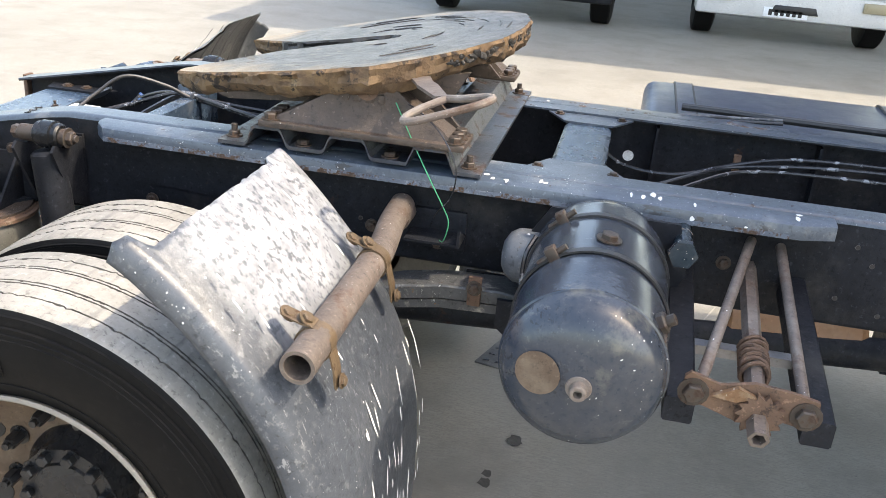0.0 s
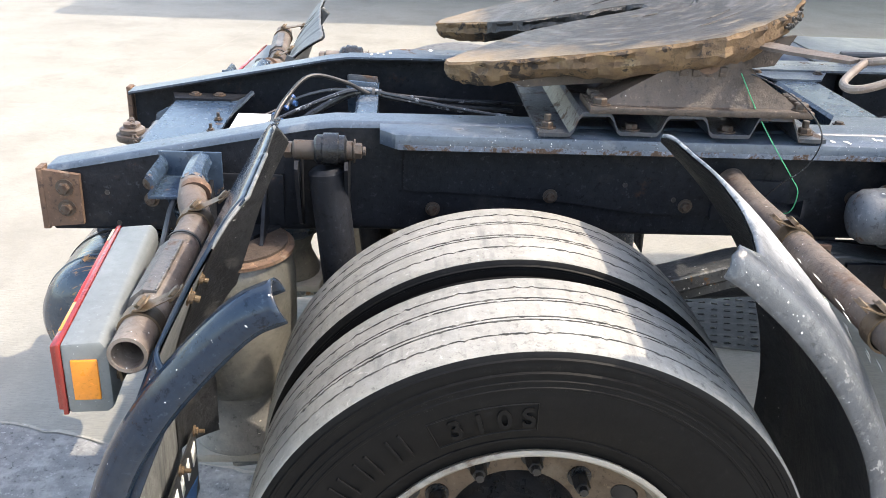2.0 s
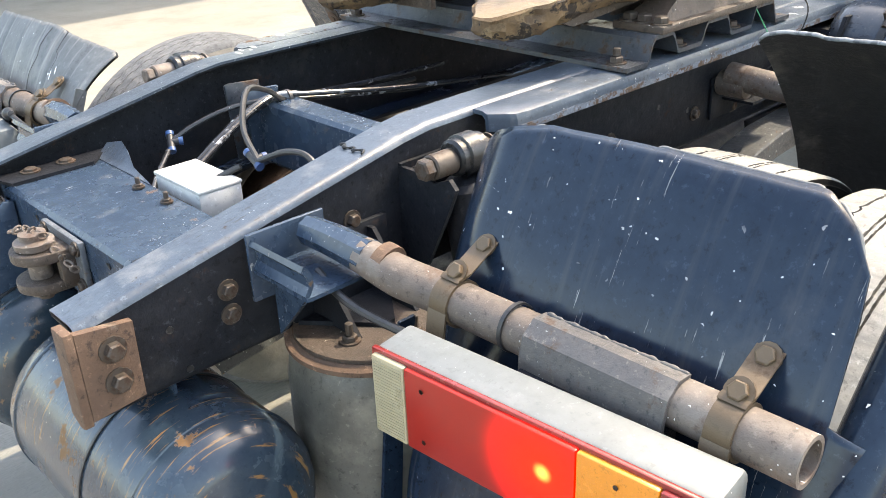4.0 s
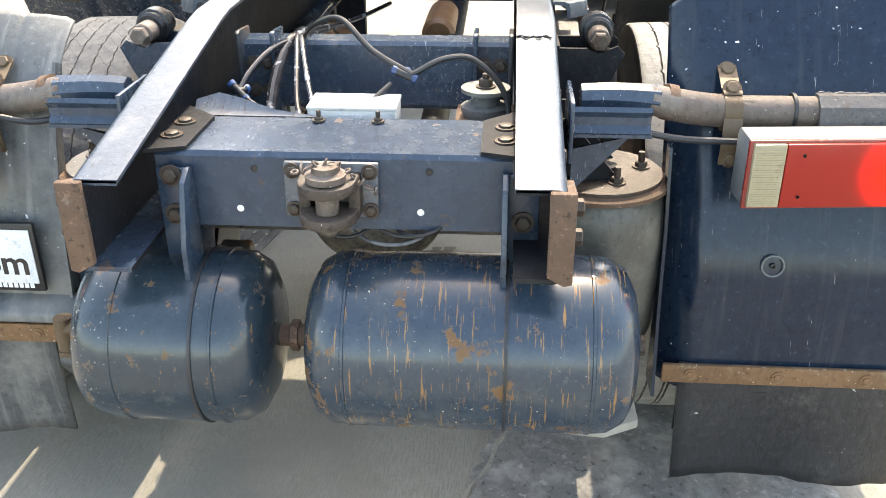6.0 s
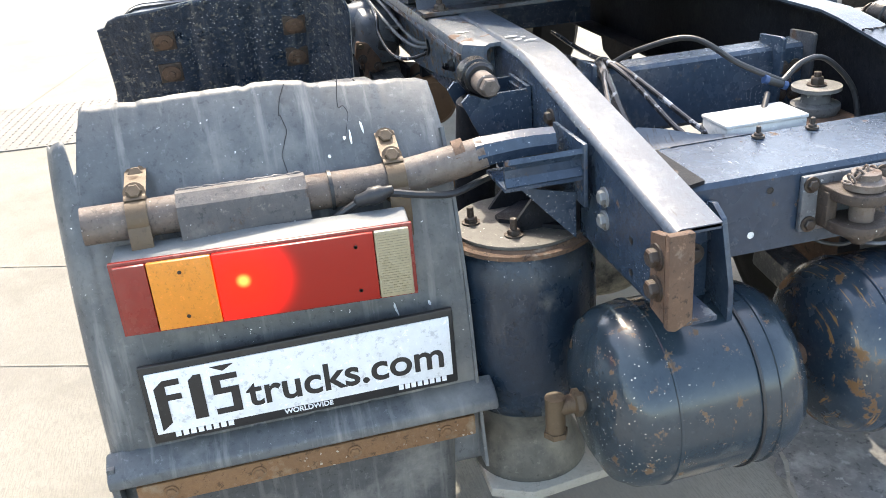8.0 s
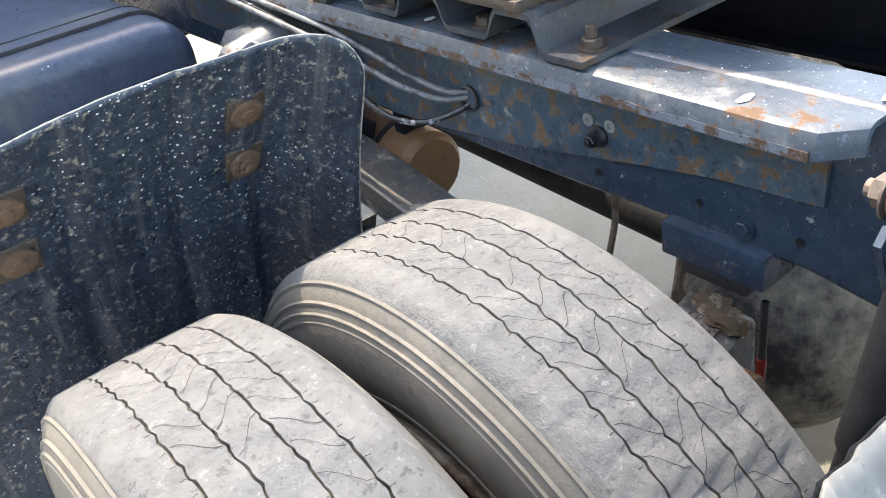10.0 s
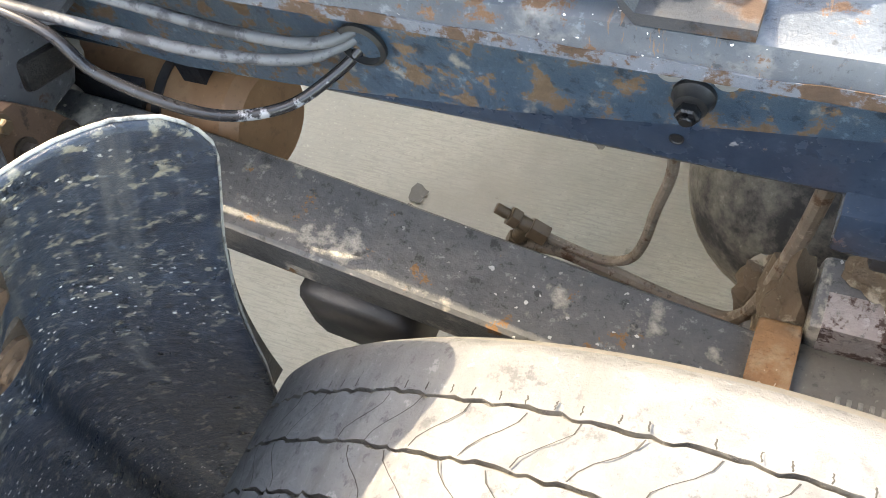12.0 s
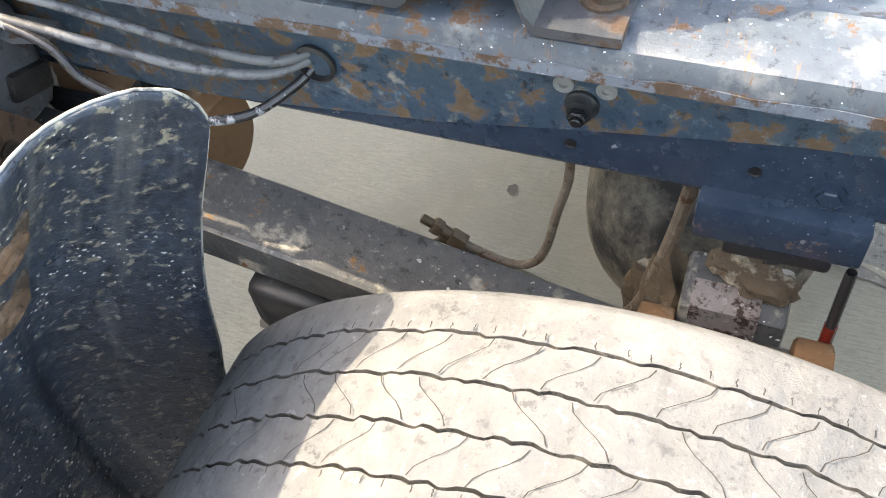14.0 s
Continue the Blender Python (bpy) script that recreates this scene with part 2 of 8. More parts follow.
M["tread"] = surface("dusty_grey_tyre_tread", (0.215, 0.207, 0.188), (0.28, 0.268, 0.243), rough=0.85, dust=(0.35, 0.336, 0.305), dust_lo=0.48, dust_hi=0.75, stretch=(7, 1, 7), stretch_col=(0.165, 0.16, 0.15), bump=0.4, fleck=0.3)
M["treadpale"] = surface("clay_coated_tyre_tread", (0.110, 0.114, 0.119), (0.136, 0.139, 0.142), rough=0.9, dust=(0.166, 0.167, 0.166), dust_lo=0.5, dust_hi=0.72, dust_scale=9, stretch=(7, 1, 7), stretch_col=(0.098, 0.10, 0.10), bump=0.6, fleck=0.35)
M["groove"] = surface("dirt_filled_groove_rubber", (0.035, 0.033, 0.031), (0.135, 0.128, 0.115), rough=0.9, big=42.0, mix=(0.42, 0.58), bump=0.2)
M["rim"] = surface("chalky_cream_wheel_paint", (0.25, 0.23, 0.195), (0.18, 0.16, 0.13), rough=0.55, rust=(0.12, 0.07, 0.04), rust_lo=0.52, rust_hi=0.62, rust_scale=5, bump=0.15)
M["disc"] = surface("rusty_brown_wheel_disc", (0.085, 0.053, 0.034), (0.14, 0.098, 0.065), rough=0.7, rust=(0.06, 0.035, 0.022), dust=(0.2, 0.155, 0.11), bump=0.25)
# darkened so the colour carries the shade inside the wheel
M["hub"] = surface("near_black_hub_steel", (0.010, 0.011, 0.013), (0.024, 0.024, 0.026), rough=0.28, metal=0.2, dust=(0.08, 0.07, 0.06), dust_lo=0.6, dust_hi=0.8, bump=0.2)
M["fifth"] = None
M["fifthedge"] = surface("flaking_ochre_rust_edge", (0.215, 0.135, 0.068), (0.085, 0.052, 0.03), big=13.0, mix=(0.40, 0.60), rough=0.85, rust=(0.05, 0.033, 0.022), rust_lo=0.53, rust_hi=0.57, rust_scale=18, dust=(0.42, 0.30, 0.165), dust_lo=0.58, dust_hi=0.68, dust_scale=9, stretch=(2, 2, 8), stretch_col=(0.10, 0.06, 0.034), bump=1.0, grain=45, fleck=0.5, stretch_lo=0.55, stretch_hi=0.64)
M["grease"] = surface("caked_black_grease", (0.012, 0.012, 0.013), (0.03, 0.026, 0.022), rough=0.35, bump=0.8, grain=60)
M["saddle"] = surface("brown_rusted_casting", (0.042, 0.03, 0.024), (0.08, 0.057, 0.043), rough=0.55, dust=(0.17, 0.14, 0.11), dust_lo=0.63, dust_hi=0.75, dust_scale=16, speck=(0.7, 0.68, 0.62), speck_size=0.08, speck_scale=90, bump=0.45, grain=110, fleck=0.45)
M["concrete"] = None
# pale patches paint the hoses' sunlit sheen along with their grey wear
M["hose"] = surface("grey_black_air_hose", (0.018, 0.018, 0.021), (0.032, 0.033, 0.037), rough=0.2, dust=(0.27, 0.28, 0.30), dust_lo=0.58, dust_hi=0.63, dust_scale=24, bump=0.05)
M["blackplastic"] = surface("black_plastic", (0.016, 0.017, 0.019), (0.03, 0.03, 0.032), rough=0.45, bump=0.08)
M["bluefit"] = surface("blue_plastic_fitting", (0.03, 0.09, 0.24), (0.02, 0.05, 0.13), rough=0.4, bump=0.05)
M["white"] = surface("white_plastic", (0.58, 0.58, 0.57), (0.52, 0.52, 0.51), rough=0.45, dust=(0.42, 0.41, 0.38), dust_lo=0.6, dust_hi=0.9, bump=0.05)
M["lampbody"] = surface("pale_grey_lamp_housing", (0.13, 0.142, 0.144), (0.155, 0.167, 0.169), rough=0.5, dust=(0.25, 0.25, 0.245), dust_lo=0.55, dust_hi=0.85, speck=(0.6, 0.6, 0.6), speck_size=0.07, speck_scale=120, bump=0.06, fleck=0.1)
M["red"] = surface("red_lamp_lens", (0.23, 0.016, 0.012), (0.19, 0.018, 0.014), rough=0.26, dust=(0.28, 0.09, 0.075), dust_lo=0.6, dust_hi=0.95, bump=0.05, grain=200, coat=0.3, fleck=0.12)
M["amber"] = surface("amber_lamp_lens", (0.70, 0.24, 0.02), (0.62, 0.2, 0.02), rough=0.3, bump=0.15, grain=220, coat=0.3)
M["clear"] = surface("cloudy_clear_lamp_lens", (0.36, 0.31, 0.20), (0.30, 0.255, 0.165), rough=0.3, bump=0.2, grain=220, coat=0.3)
M["inkblack"] = surface("black_print", (0.015, 0.015, 0.016), (0.02, 0.02, 0.021), rough=0.4, bump=0.0)
M["platewhite"] = surface("white_plate_film", (0.78, 0.80, 0.82), (0.74, 0.76, 0.78), rough=0.35, bump=0.02)
M["blueprint"] = surface("blue_print", (0.02, 0.16, 0.45), (0.03, 0.14, 0.38), rough=0.5, bump=0.05)
M["castgrey"] = surface("mud_filmed_grey_casting", (0.13, 0.127, 0.12), (0.19, 0.183, 0.17), rough=0.6, dust=(0.34, 0.31, 0.26), dust_lo=0.48, dust_hi=0.75, speck=(0.6, 0.56, 0.48), speck_size=0.10, bump=0.3)
M["arm"] = surface("muddy_dark_steel_arm", (0.050, 0.053, 0.056), (0.088, 0.089, 0.088), rough=0.42, rust=(0.36, 0.19, 0.08), rust_lo=0.615, rust_hi=0.64, rust_scale=18, dust=(0.32, 0.295, 0.25), dust_lo=0.56, dust_hi=0.66, dust_scale=14, speck=(0.78, 0.76, 0.72), speck_size=0.14, speck_scale=95, bump=0.3, fleck=0.55)
M["orangerust"] = surface("ochre_rusted_block", (0.235, 0.125, 0.058), (0.15, 0.082, 0.042), rough=0.82, dust=(0.27, 0.20, 0.13), dust_lo=0.56, dust_hi=0.7, dust_scale=16, speck=(0.7, 0.66, 0.56), speck_size=0.15, speck_scale=90, bump=0.45, fleck=0.55)
M["amberbottle"] = surface("tan_brown_drum_paint", (0.24, 0.125, 0.062), (0.19, 0.10, 0.05), rough=0.5, dust=(0.30, 0.19, 0.11), bump=0.05)
M["fueltank"] = surface("blue_painted_fuel_tank", (0.030, 0.043, 0.074), (0.05, 0.066, 0.10), rough=0.32, rust=(0.24, 0.15, 0.10), rust_lo=0.66, rust_hi=0.72, dust=(0.12, 0.12, 0.115), dust_lo=0.55, dust_hi=0.8, speck=(0.75, 0.75, 0.75), speck_size=0.05, bump=0.06)
M["greenwire"] = surface("green_wire", (0.03, 0.30, 0.14), (0.03, 0.25, 0.12), rough=0.5, bump=0.0)
M["whitepaint"] = surface("white_paint_and_hole_light", (0.82, 0.82, 0.80), (0.76, 0.76, 0.74), rough=0.5, bump=0.05)
M["steel"] = surface("dull_bare_steel", (0.30, 0.30, 0.31), (0.22, 0.22, 0.23), rough=0.38, metal=0.8, dust=(0.2, 0.18, 0.16), bump=0.12)


def ringed(name, centre):
    """Greasy steel worn in rings about a centre: tan, brown and near-black bands like the grain of a sawn log."""
    m = surface(name, (0.028, 0.025, 0.023), (0.062, 0.052, 0.042), rough=0.40, metal=0.1, rust=(0.45, 0.34, 0.20), rust_lo=0.60, rust_hi=0.68, rust_scale=4, bump=0.35, grain=60, fleck=0.3)
    N, L = m.node_tree.nodes, m.node_tree.links
    bsdf = N["Principled BSDF"]
    old = bsdf.inputs["Base Color"].links[0].from_socket
    tc = N.new("ShaderNodeTexCoord")
    off = N.new("ShaderNodeVectorMath")
    off.operation = "SUBTRACT"
    off.inputs[1].default_value = centre
    L.new(tc.outputs["Object"], off.inputs[0])
    sep = N.new("ShaderNodeSeparateXYZ")
    L.new(off.outputs[0], sep.inputs[0])

    def math_node(op, a, b=None):
        n = N.new("ShaderNodeMath")
        n.operation = op
        for i, q in enumerate((a, b)):
            if q is None:
                continue
            if isinstance(q, (int, float)):
                n.inputs[i].default_value = q
            else:
                L.new(q, n.inputs[i])
        return n.outputs[0]

    rad = math_node("SQRT", math_node("ADD", math_node("MULTIPLY", sep.outputs[0], sep.outputs[0]), math_node("MULTIPLY", sep.outputs[1], sep.outputs[1])))
    ang = math_node("ARCTAN2", sep.outputs[1], math_node("ABSOLUTE", sep.outputs[0]))
    comb = N.new("ShaderNodeCombineXYZ")
    L.new(math_node("MULTIPLY", rad, 34.0), comb.inputs[0])
    L.new(math_node("MULTIPLY", ang, 2.2), comb.inputs[1])
    col = old
    for scale, lo, hi, tone in ((1.0, 0.50, 0.64, (0.10, 0.09, 0.085)), (1.7, 0.58, 0.70, (0.20, 0.155, 0.105)), (2.6, 0.545, 0.60, (0.024, 0.022, 0.021))):
        nz = N.new("ShaderNodeTexNoise")
        nz.inputs["Scale"].default_value, nz.inputs["Detail"].default_value, nz.inputs["Roughness"].default_value = scale, 5.0, 0.6
        L.new(comb.outputs[0], nz.inputs["Vector"])
        mr = N.new("ShaderNodeMapRange")
        mr.inputs[1].default_value, mr.inputs[2].default_value = lo, hi
        L.new(nz.outputs["Fac"], mr.inputs[0])
        x = N.new("ShaderNodeMix")
        x.data_type = "RGBA"
        L.new(mr.outputs[0], x.inputs[0])
        L.new(col, x.inputs[6])
        x.inputs[7].default_value = (*tone, 1)
        col = x.outputs[2]
    # ochre rust creeping in from the rim
    nz = N.new("ShaderNodeTexNoise")
    nz.inputs["Scale"].default_value, nz.inputs["Detail"].default_value = 9.0, 8.0
    L.new(tc.outputs["Object"], nz.inputs["Vector"])
    mr = N.new("ShaderNodeMapRange")
    mr.inputs[1].default_value, mr.inputs[2].default_value = 0.40, 0.52
    L.new(math_node("ADD", rad, math_node("MULTIPLY", math_node("SUBTRACT", nz.outputs["Fac"], 0.5), 0.35)), mr.inputs[0])
    x = N.new("ShaderNodeMix")
    x.data_type = "RGBA"
    L.new(math_node("MULTIPLY", mr.outputs[0], 0.85), x.inputs[0])
    L.new(col, x.inputs[6])
    x.inputs[7].default_value = (0.27, 0.185, 0.10, 1)
    L.new(x.outputs[2], bsdf.inputs["Base Color"])
    return m


M["fifth"] = ringed("greasy_ringed_fifth_wheel_top", (0.36, 0.0, 1.33))
M["liner"] = surface("black_guard_underside", (0.012, 0.013, 0.015), (0.025, 0.026, 0.028), rough=0.4, dust=(0.09, 0.085, 0.075), dust_lo=0.58, dust_hi=0.75, dust_scale=9, speck=(0.4, 0.4, 0.38), speck_size=0.08, bump=0.35, fleck=0.5)
M["greyliner"] = surface("dust_filmed_guard_underside", (0.105, 0.11, 0.11), (0.165, 0.169, 0.165), rough=0.55, dust=(0.24, 0.24, 0.226), dust_lo=0.54, dust_hi=0.7, dust_scale=9, speck=(0.6, 0.6, 0.58), speck_size=0.08, stretch=(1, 9, 0.6), stretch_col=(0.045, 0.048, 0.05), bump=0.15, fleck=0.4, stretch_lo=0.50, stretch_hi=0.66)
M["palemud"] = surface("pale_dried_mud", (0.36, 0.335, 0.29), (0.27, 0.25, 0.215), rough=0.9, dust=(0.16, 0.15, 0.135), bump=0.4)
M["mount"] = surface("brown_filmed_mounting_plate", (0.024, 0.032, 0.046), (0.05, 0.054, 0.06), rough=0.34, rust=(0.11, 0.066, 0.045), rust_lo=0.54, rust_hi=0.62, rust_scale=18, dust=(0.16, 0.15, 0.135), bump=0.2, fleck=0.4, dust_lo=0.6, dust_hi=0.8)
M["worngrey"] = surface("worn_grey_steel_with_rust", (0.085, 0.095, 0.11), (0.13, 0.138, 0.148), rough=0.4, rust=(0.21, 0.12, 0.07), rust_lo=0.58, rust_hi=0.64, rust_scale=20, dust=(0.09, 0.095, 0.11), dust_lo=0.56, dust_hi=0.66, dust_scale=9, speck=(0.75, 0.74, 0.7), speck_size=0.10, bump=0.2, fleck=0.45)
M["palehose"] = surface("chalky_grey_air_hose", (0.15, 0.157, 0.168), (0.105, 0.11, 0.12), rough=0.5, dust=(0.05, 0.052, 0.058), dust_lo=0.5, dust_hi=0.56, dust_scale=30, bump=0.08, fleck=0.5)
M["plated"] = surface("zinc_plated_washer", (0.3, 0.305, 0.305), (0.22, 0.225, 0.225), rough=0.35, metal=0.3, rust=(0.3, 0.2, 0.1), rust_lo=0.62, rust_hi=0.7, rust_scale=40, bump=0.1)
M["edgerust"] = surface("rust_eaten_flange_edge", (0.082, 0.104, 0.14), (0.13, 0.152, 0.188), rough=0.6, rust=(0.125, 0.078, 0.053), rust_lo=0.5, rust_hi=0.55, rust_scale=30, bump=0.5, fleck=0.6)
M["sipe"] = surface("thin_tread_cut", (0.02, 0.019, 0.018), (0.035, 0.033, 0.03), rough=0.9, bump=0.0)
M["palesidewall"] = surface("clay_dusted_sidewall", (0.17, 0.16, 0.14), (0.11, 0.104, 0.094), rough=0.85, dust=(0.25, 0.235, 0.205), bump=0.3)
M["palecover"] = surface("concrete_grey_cover_plate", (0.185, 0.178, 0.16), (0.155, 0.149, 0.135), rough=0.7, dust=(0.13, 0.126, 0.115), bump=0.2)
M["dotgrey"] = surface("worn_raised_dots", (0.095, 0.092, 0.086), (0.13, 0.126, 0.118), rough=0.5, bump=0.1)
M["guardrim"] = surface("white_worn_guard_rim", (0.4, 0.395, 0.375), (0.22, 0.22, 0.21), rough=0.6, dust=(0.09, 0.09, 0.09), dust_lo=0.53, dust_hi=0.6, dust_scale=34, bump=0.2)
M["scar"] = surface("bright_scraped_steel", (0.27, 0.245, 0.235), (0.19, 0.15, 0.14), rough=0.4, metal=0.2, rust=(0.11, 0.065, 0.055), rust_lo=0.50, rust_hi=0.56, rust_scale=40, speck=(0.75, 0.73, 0.70), speck_size=0.3, speck_scale=160, bump=0.4, fleck=0.6)
M["darkcast"] = surface("grey_brown_smooth_casting", (0.075, 0.072, 0.066), (0.105, 0.1, 0.09), rough=0.5, dust=(0.22, 0.205, 0.175), dust_lo=0.6, dust_hi=0.75, dust_scale=16, speck=(0.6, 0.58, 0.52), speck_size=0.1, speck_scale=120, bump=0.12, fleck=0.3)
M["brownpipe"] = surface("mud_filmed_brown_pipe", (0.15, 0.115, 0.085), (0.21, 0.165, 0.125), rough=0.75, rust=(0.17, 0.085, 0.04), rust_lo=0.55, rust_hi=0.62, rust_scale=30, dust=(0.32, 0.275, 0.215), dust_lo=0.55, dust_hi=0.7, dust_scale=24, bump=0.3, fleck=0.4)
M["clod"] = surface("dried_brown_mud", (0.16, 0.115, 0.075), (0.10, 0.07, 0.045), rough=0.95, dust=(0.36, 0.31, 0.235), dust_lo=0.52, dust_hi=0.62, dust_scale=30, bump=1.0, grain=70, fleck=0.5)
M["caststraw"] = surface("beige_dusty_differential", (0.26, 0.235, 0.185), (0.30, 0.275, 0.225), rough=0.7, rust=(0.075, 0.072, 0.07), rust_lo=0.4, rust_hi=0.6, rust_scale=7, bump=0.2)


def chalked(m, z_lo, z_hi, y_in, tone):
    """Adds a chalky abraded field to a guard's upper face, broken by small dark flecks where the skin survives."""
    N, L = m.node_tree.nodes, m.node_tree.links
    bsdf = N["Principled BSDF"]
    old = bsdf.inputs["Base Color"].links[0].from_socket
    tc = N.new("ShaderNodeTexCoord")
    sep = N.new("ShaderNodeSeparateXYZ")
    L.new(tc.outputs["Object"], sep.inputs[0])

    def noise_of(scale, detail, stretch=None):
        n = N.new("ShaderNodeTexNoise")
        n.inputs["Scale"].default_value, n.inputs["Detail"].default_value, n.inputs["Roughness"].default_value = scale, detail, 0.62
        src = tc.outputs["Object"]
        if stretch:
            mp = N.new("ShaderNodeMapping")
            mp.inputs["Scale"].default_value = stretch
            L.new(src, mp.inputs["Vector"])
            src = mp.outputs[0]
        L.new(src, n.inputs["Vector"])
        return n.outputs["Fac"]

    def ramp(v, lo, hi):
        r = N.new("ShaderNodeMapRange")
        r.inputs[1].default_value, r.inputs[2].default_value = lo, hi
        L.new(v, r.inputs[0])
        return r.outputs[0]

    def op(kind, a, b):
        n = N.new("ShaderNodeMath")
        n.operation = kind
        for i, q in enumerate((a, b)):
            if isinstance(q, float):
                n.inputs[i].default_value = q
            else:
                L.new(q, n.inputs[i])
        return n.outputs[0]

    wander = op("MULTIPLY", op("SUBTRACT", noise_of(7.0, 6.0), 0.5), 0.22)
    field = op("MULTIPLY", ramp(op("ADD", sep.outputs[2], wander), z_lo, z_hi), ramp(op("ADD", sep.outputs[1], wander), y_in, y_in + 0.09))
    flecks = ramp(noise_of(75.0, 5.0, (1.0, 1.0, 0.6)), 0.60, 0.52)
    wide = ramp(noise_of(16.0, 6.0), 0.36, 0.52)
    field = op("MULTIPLY", op("MULTIPLY", field, op("ADD", op("MULTIPLY", flecks, 0.7), 0.3)), op("ADD", op("MULTIPLY", wide, 0.45), 0.55))
    x = N.new("ShaderNodeMix")
    x.data_type = "RGBA"
    L.new(field, x.inputs[0])
    L.new(old, x.inputs[6])
    x.inputs[7].default_value = (*tone, 1)
    L.new(x.outputs[2], bsdf.inputs["Base Color"])
    r_old = bsdf.inputs["Roughness"].links[0].from_socket
    y = N.new("ShaderNodeMix")
    L.new(field, y.inputs[0])
    L.new(r_old, y.inputs[2])
    y.inputs[3].default_value = 0.7
    L.new(y.outputs[0], bsdf.inputs["Roughness"])


chalked(M["guardfront"], 0.93, 1.05, -1.17, (0.28, 0.287, 0.297))


def concrete(name, a, b, stain, bump=0.25):
    return surface(name, a, b, rough=0.85, big=1.3, mix=(0.40, 0.64), dust=stain, dust_lo=0.48, dust_hi=0.74, dust_scale=2.2, rust=tuple(c * 0.5 for c in a), rust_lo=0.66, rust_hi=0.72, rust_scale=4.5, bump=bump, grain=160, stretch=(4, 40, 1), stretch_col=tuple(c * 0.72 for c in a), stretch_lo=0.46, stretch_hi=0.62, fleck=0.35)


M["concrete"] = concrete("pale_brushed_concrete", (0.295, 0.279, 0.243), (0.222, 0.208, 0.179), (0.185, 0.173, 0.149))
M["darkpatch"] = surface("damp_broken_concrete", (0.15, 0.145, 0.145), (0.24, 0.23, 0.22), rough=0.8, dust=(0.37, 0.355, 0.33), dust_lo=0.47, dust_hi=0.7, dust_scale=11, bump=0.7, grain=70, fleck=0.5)
M["oil"] = surface("oil_soaked_concrete", (0.045, 0.041, 0.035), (0.075, 0.069, 0.059), rough=0.7, bump=0.2)
M["joint"] = surface("dirt_filled_joint", (0.29, 0.268, 0.23), (0.34, 0.315, 0.27), rough=0.95, bump=0.2)


# ---- building blocks ----
def thing(name, place, label, category, group="", kind=""):
    e = new(name)
    e.empty_display_size = 0.05
    e.location = place
    return tagged(e, label, category, group, kind)


def finish(bm, sharp=32.0):
    me = bpy.data.meshes.new("mesh")
    bmesh.ops.recalc_face_normals(bm, faces=bm.faces[:])
    bm.to_mesh(me)
    bm.free()
    me.polygons.foreach_set("use_smooth", [True] * len(me.polygons))
    me.set_sharp_from_angle(angle=radians(sharp))
    return me


def hang(ob, parent):
    """Parents ob; meshes are built in place, so only a thing's own place is undone."""
    if parent is not None:
        ob.parent = parent
        if parent.data is None:
            ob.matrix_parent_inverse = Matrix.Translation(parent.location).inverted()


def part(name, bm, material, parent=None, label="", sharp=32.0):
    me = finish(bm, sharp)
    me.materials.append(M[material])
    ob = new(name, me)
    hang(ob, parent)
    if label:
        ob["label"] = label
    return ob


def box(bm, c, s, rot=None, bevel=0.0):
    made = bmesh.ops.create_cube(bm, size=1.0)["verts"]
    m = Matrix.Translation(c) @ (rot.to_4x4() if rot is not None else Matrix.Identity(4)) @ Matrix.Diagonal((*s, 1))
    bmesh.ops.transform(bm, matrix=m, verts=made)
    if bevel:
        edges = list({e for v in made for e in v.link_edges})
        bmesh.ops.bevel(bm, geom=edges, offset=bevel, segments=2, affect="EDGES", profile=0.5)


def frame_of(d):
    d = Vector(d).normalized()
    u = d.cross(Vector((0, 0, 1)) if abs(d.z) < 0.95 else Vector((1, 0, 0))).normalized()
    return d, u, d.cross(u).normalized()


def lathe(bm, profile, origin, axis, seg=32, closed=False):
    """profile: rows of (distance along the axis, radius)."""
    d, u, w = frame_of(axis)
    o = Vector(origin)
    rings = []
    for h, r in profile:
        if r < 1e-5:
            rings.append([bm.verts.new(o + d * h)])
        else:
            rings.append([bm.verts.new(o + d * h + (u * math.cos(a) + w * math.sin(a)) * r) for a in (2 * math.pi * i / seg for i in range(seg))])
    pairs = list(zip(rings, rings[1:])) + ([(rings[-1], rings[0])] if closed else [])
    for a, b in pairs:
        for i in range(seg):
            j = (i + 1) % seg
            if len(a) == 1 and len(b) == 1:
                continue
            if len(a) == 1:
                bm.faces.new((a[0], b[i], b[j]))
            elif len(b) == 1:
                bm.faces.new((a[i], a[j], b[0]))
            else:
                bm.faces.new((a[i], a[j], b[j], b[i]))


def rod(bm, p0, p1, r, seg=16, hollow=0.0, chamfer=0.0):
    p0, p1 = Vector(p0), Vector(p1)
    n = (p1 - p0).length
    c = chamfer
    if hollow:
        lathe(bm, [(0, r), (n, r), (n, hollow), (n - min(0.2, n * 0.9), hollow), (n - min(0.2, n * 0.9), 0)], p0, p1 - p0, seg)
        lathe(bm, [(0, 0), (0, r)], p0, p1 - p0, seg)
    else:
        lathe(bm, [(0, 0), (0, r - c), (c, r), (n - c, r), (n, r - c), (n, 0)] if c else [(0, 0), (0, r), (n, r), (n, 0)], p0, p1 - p0, seg)


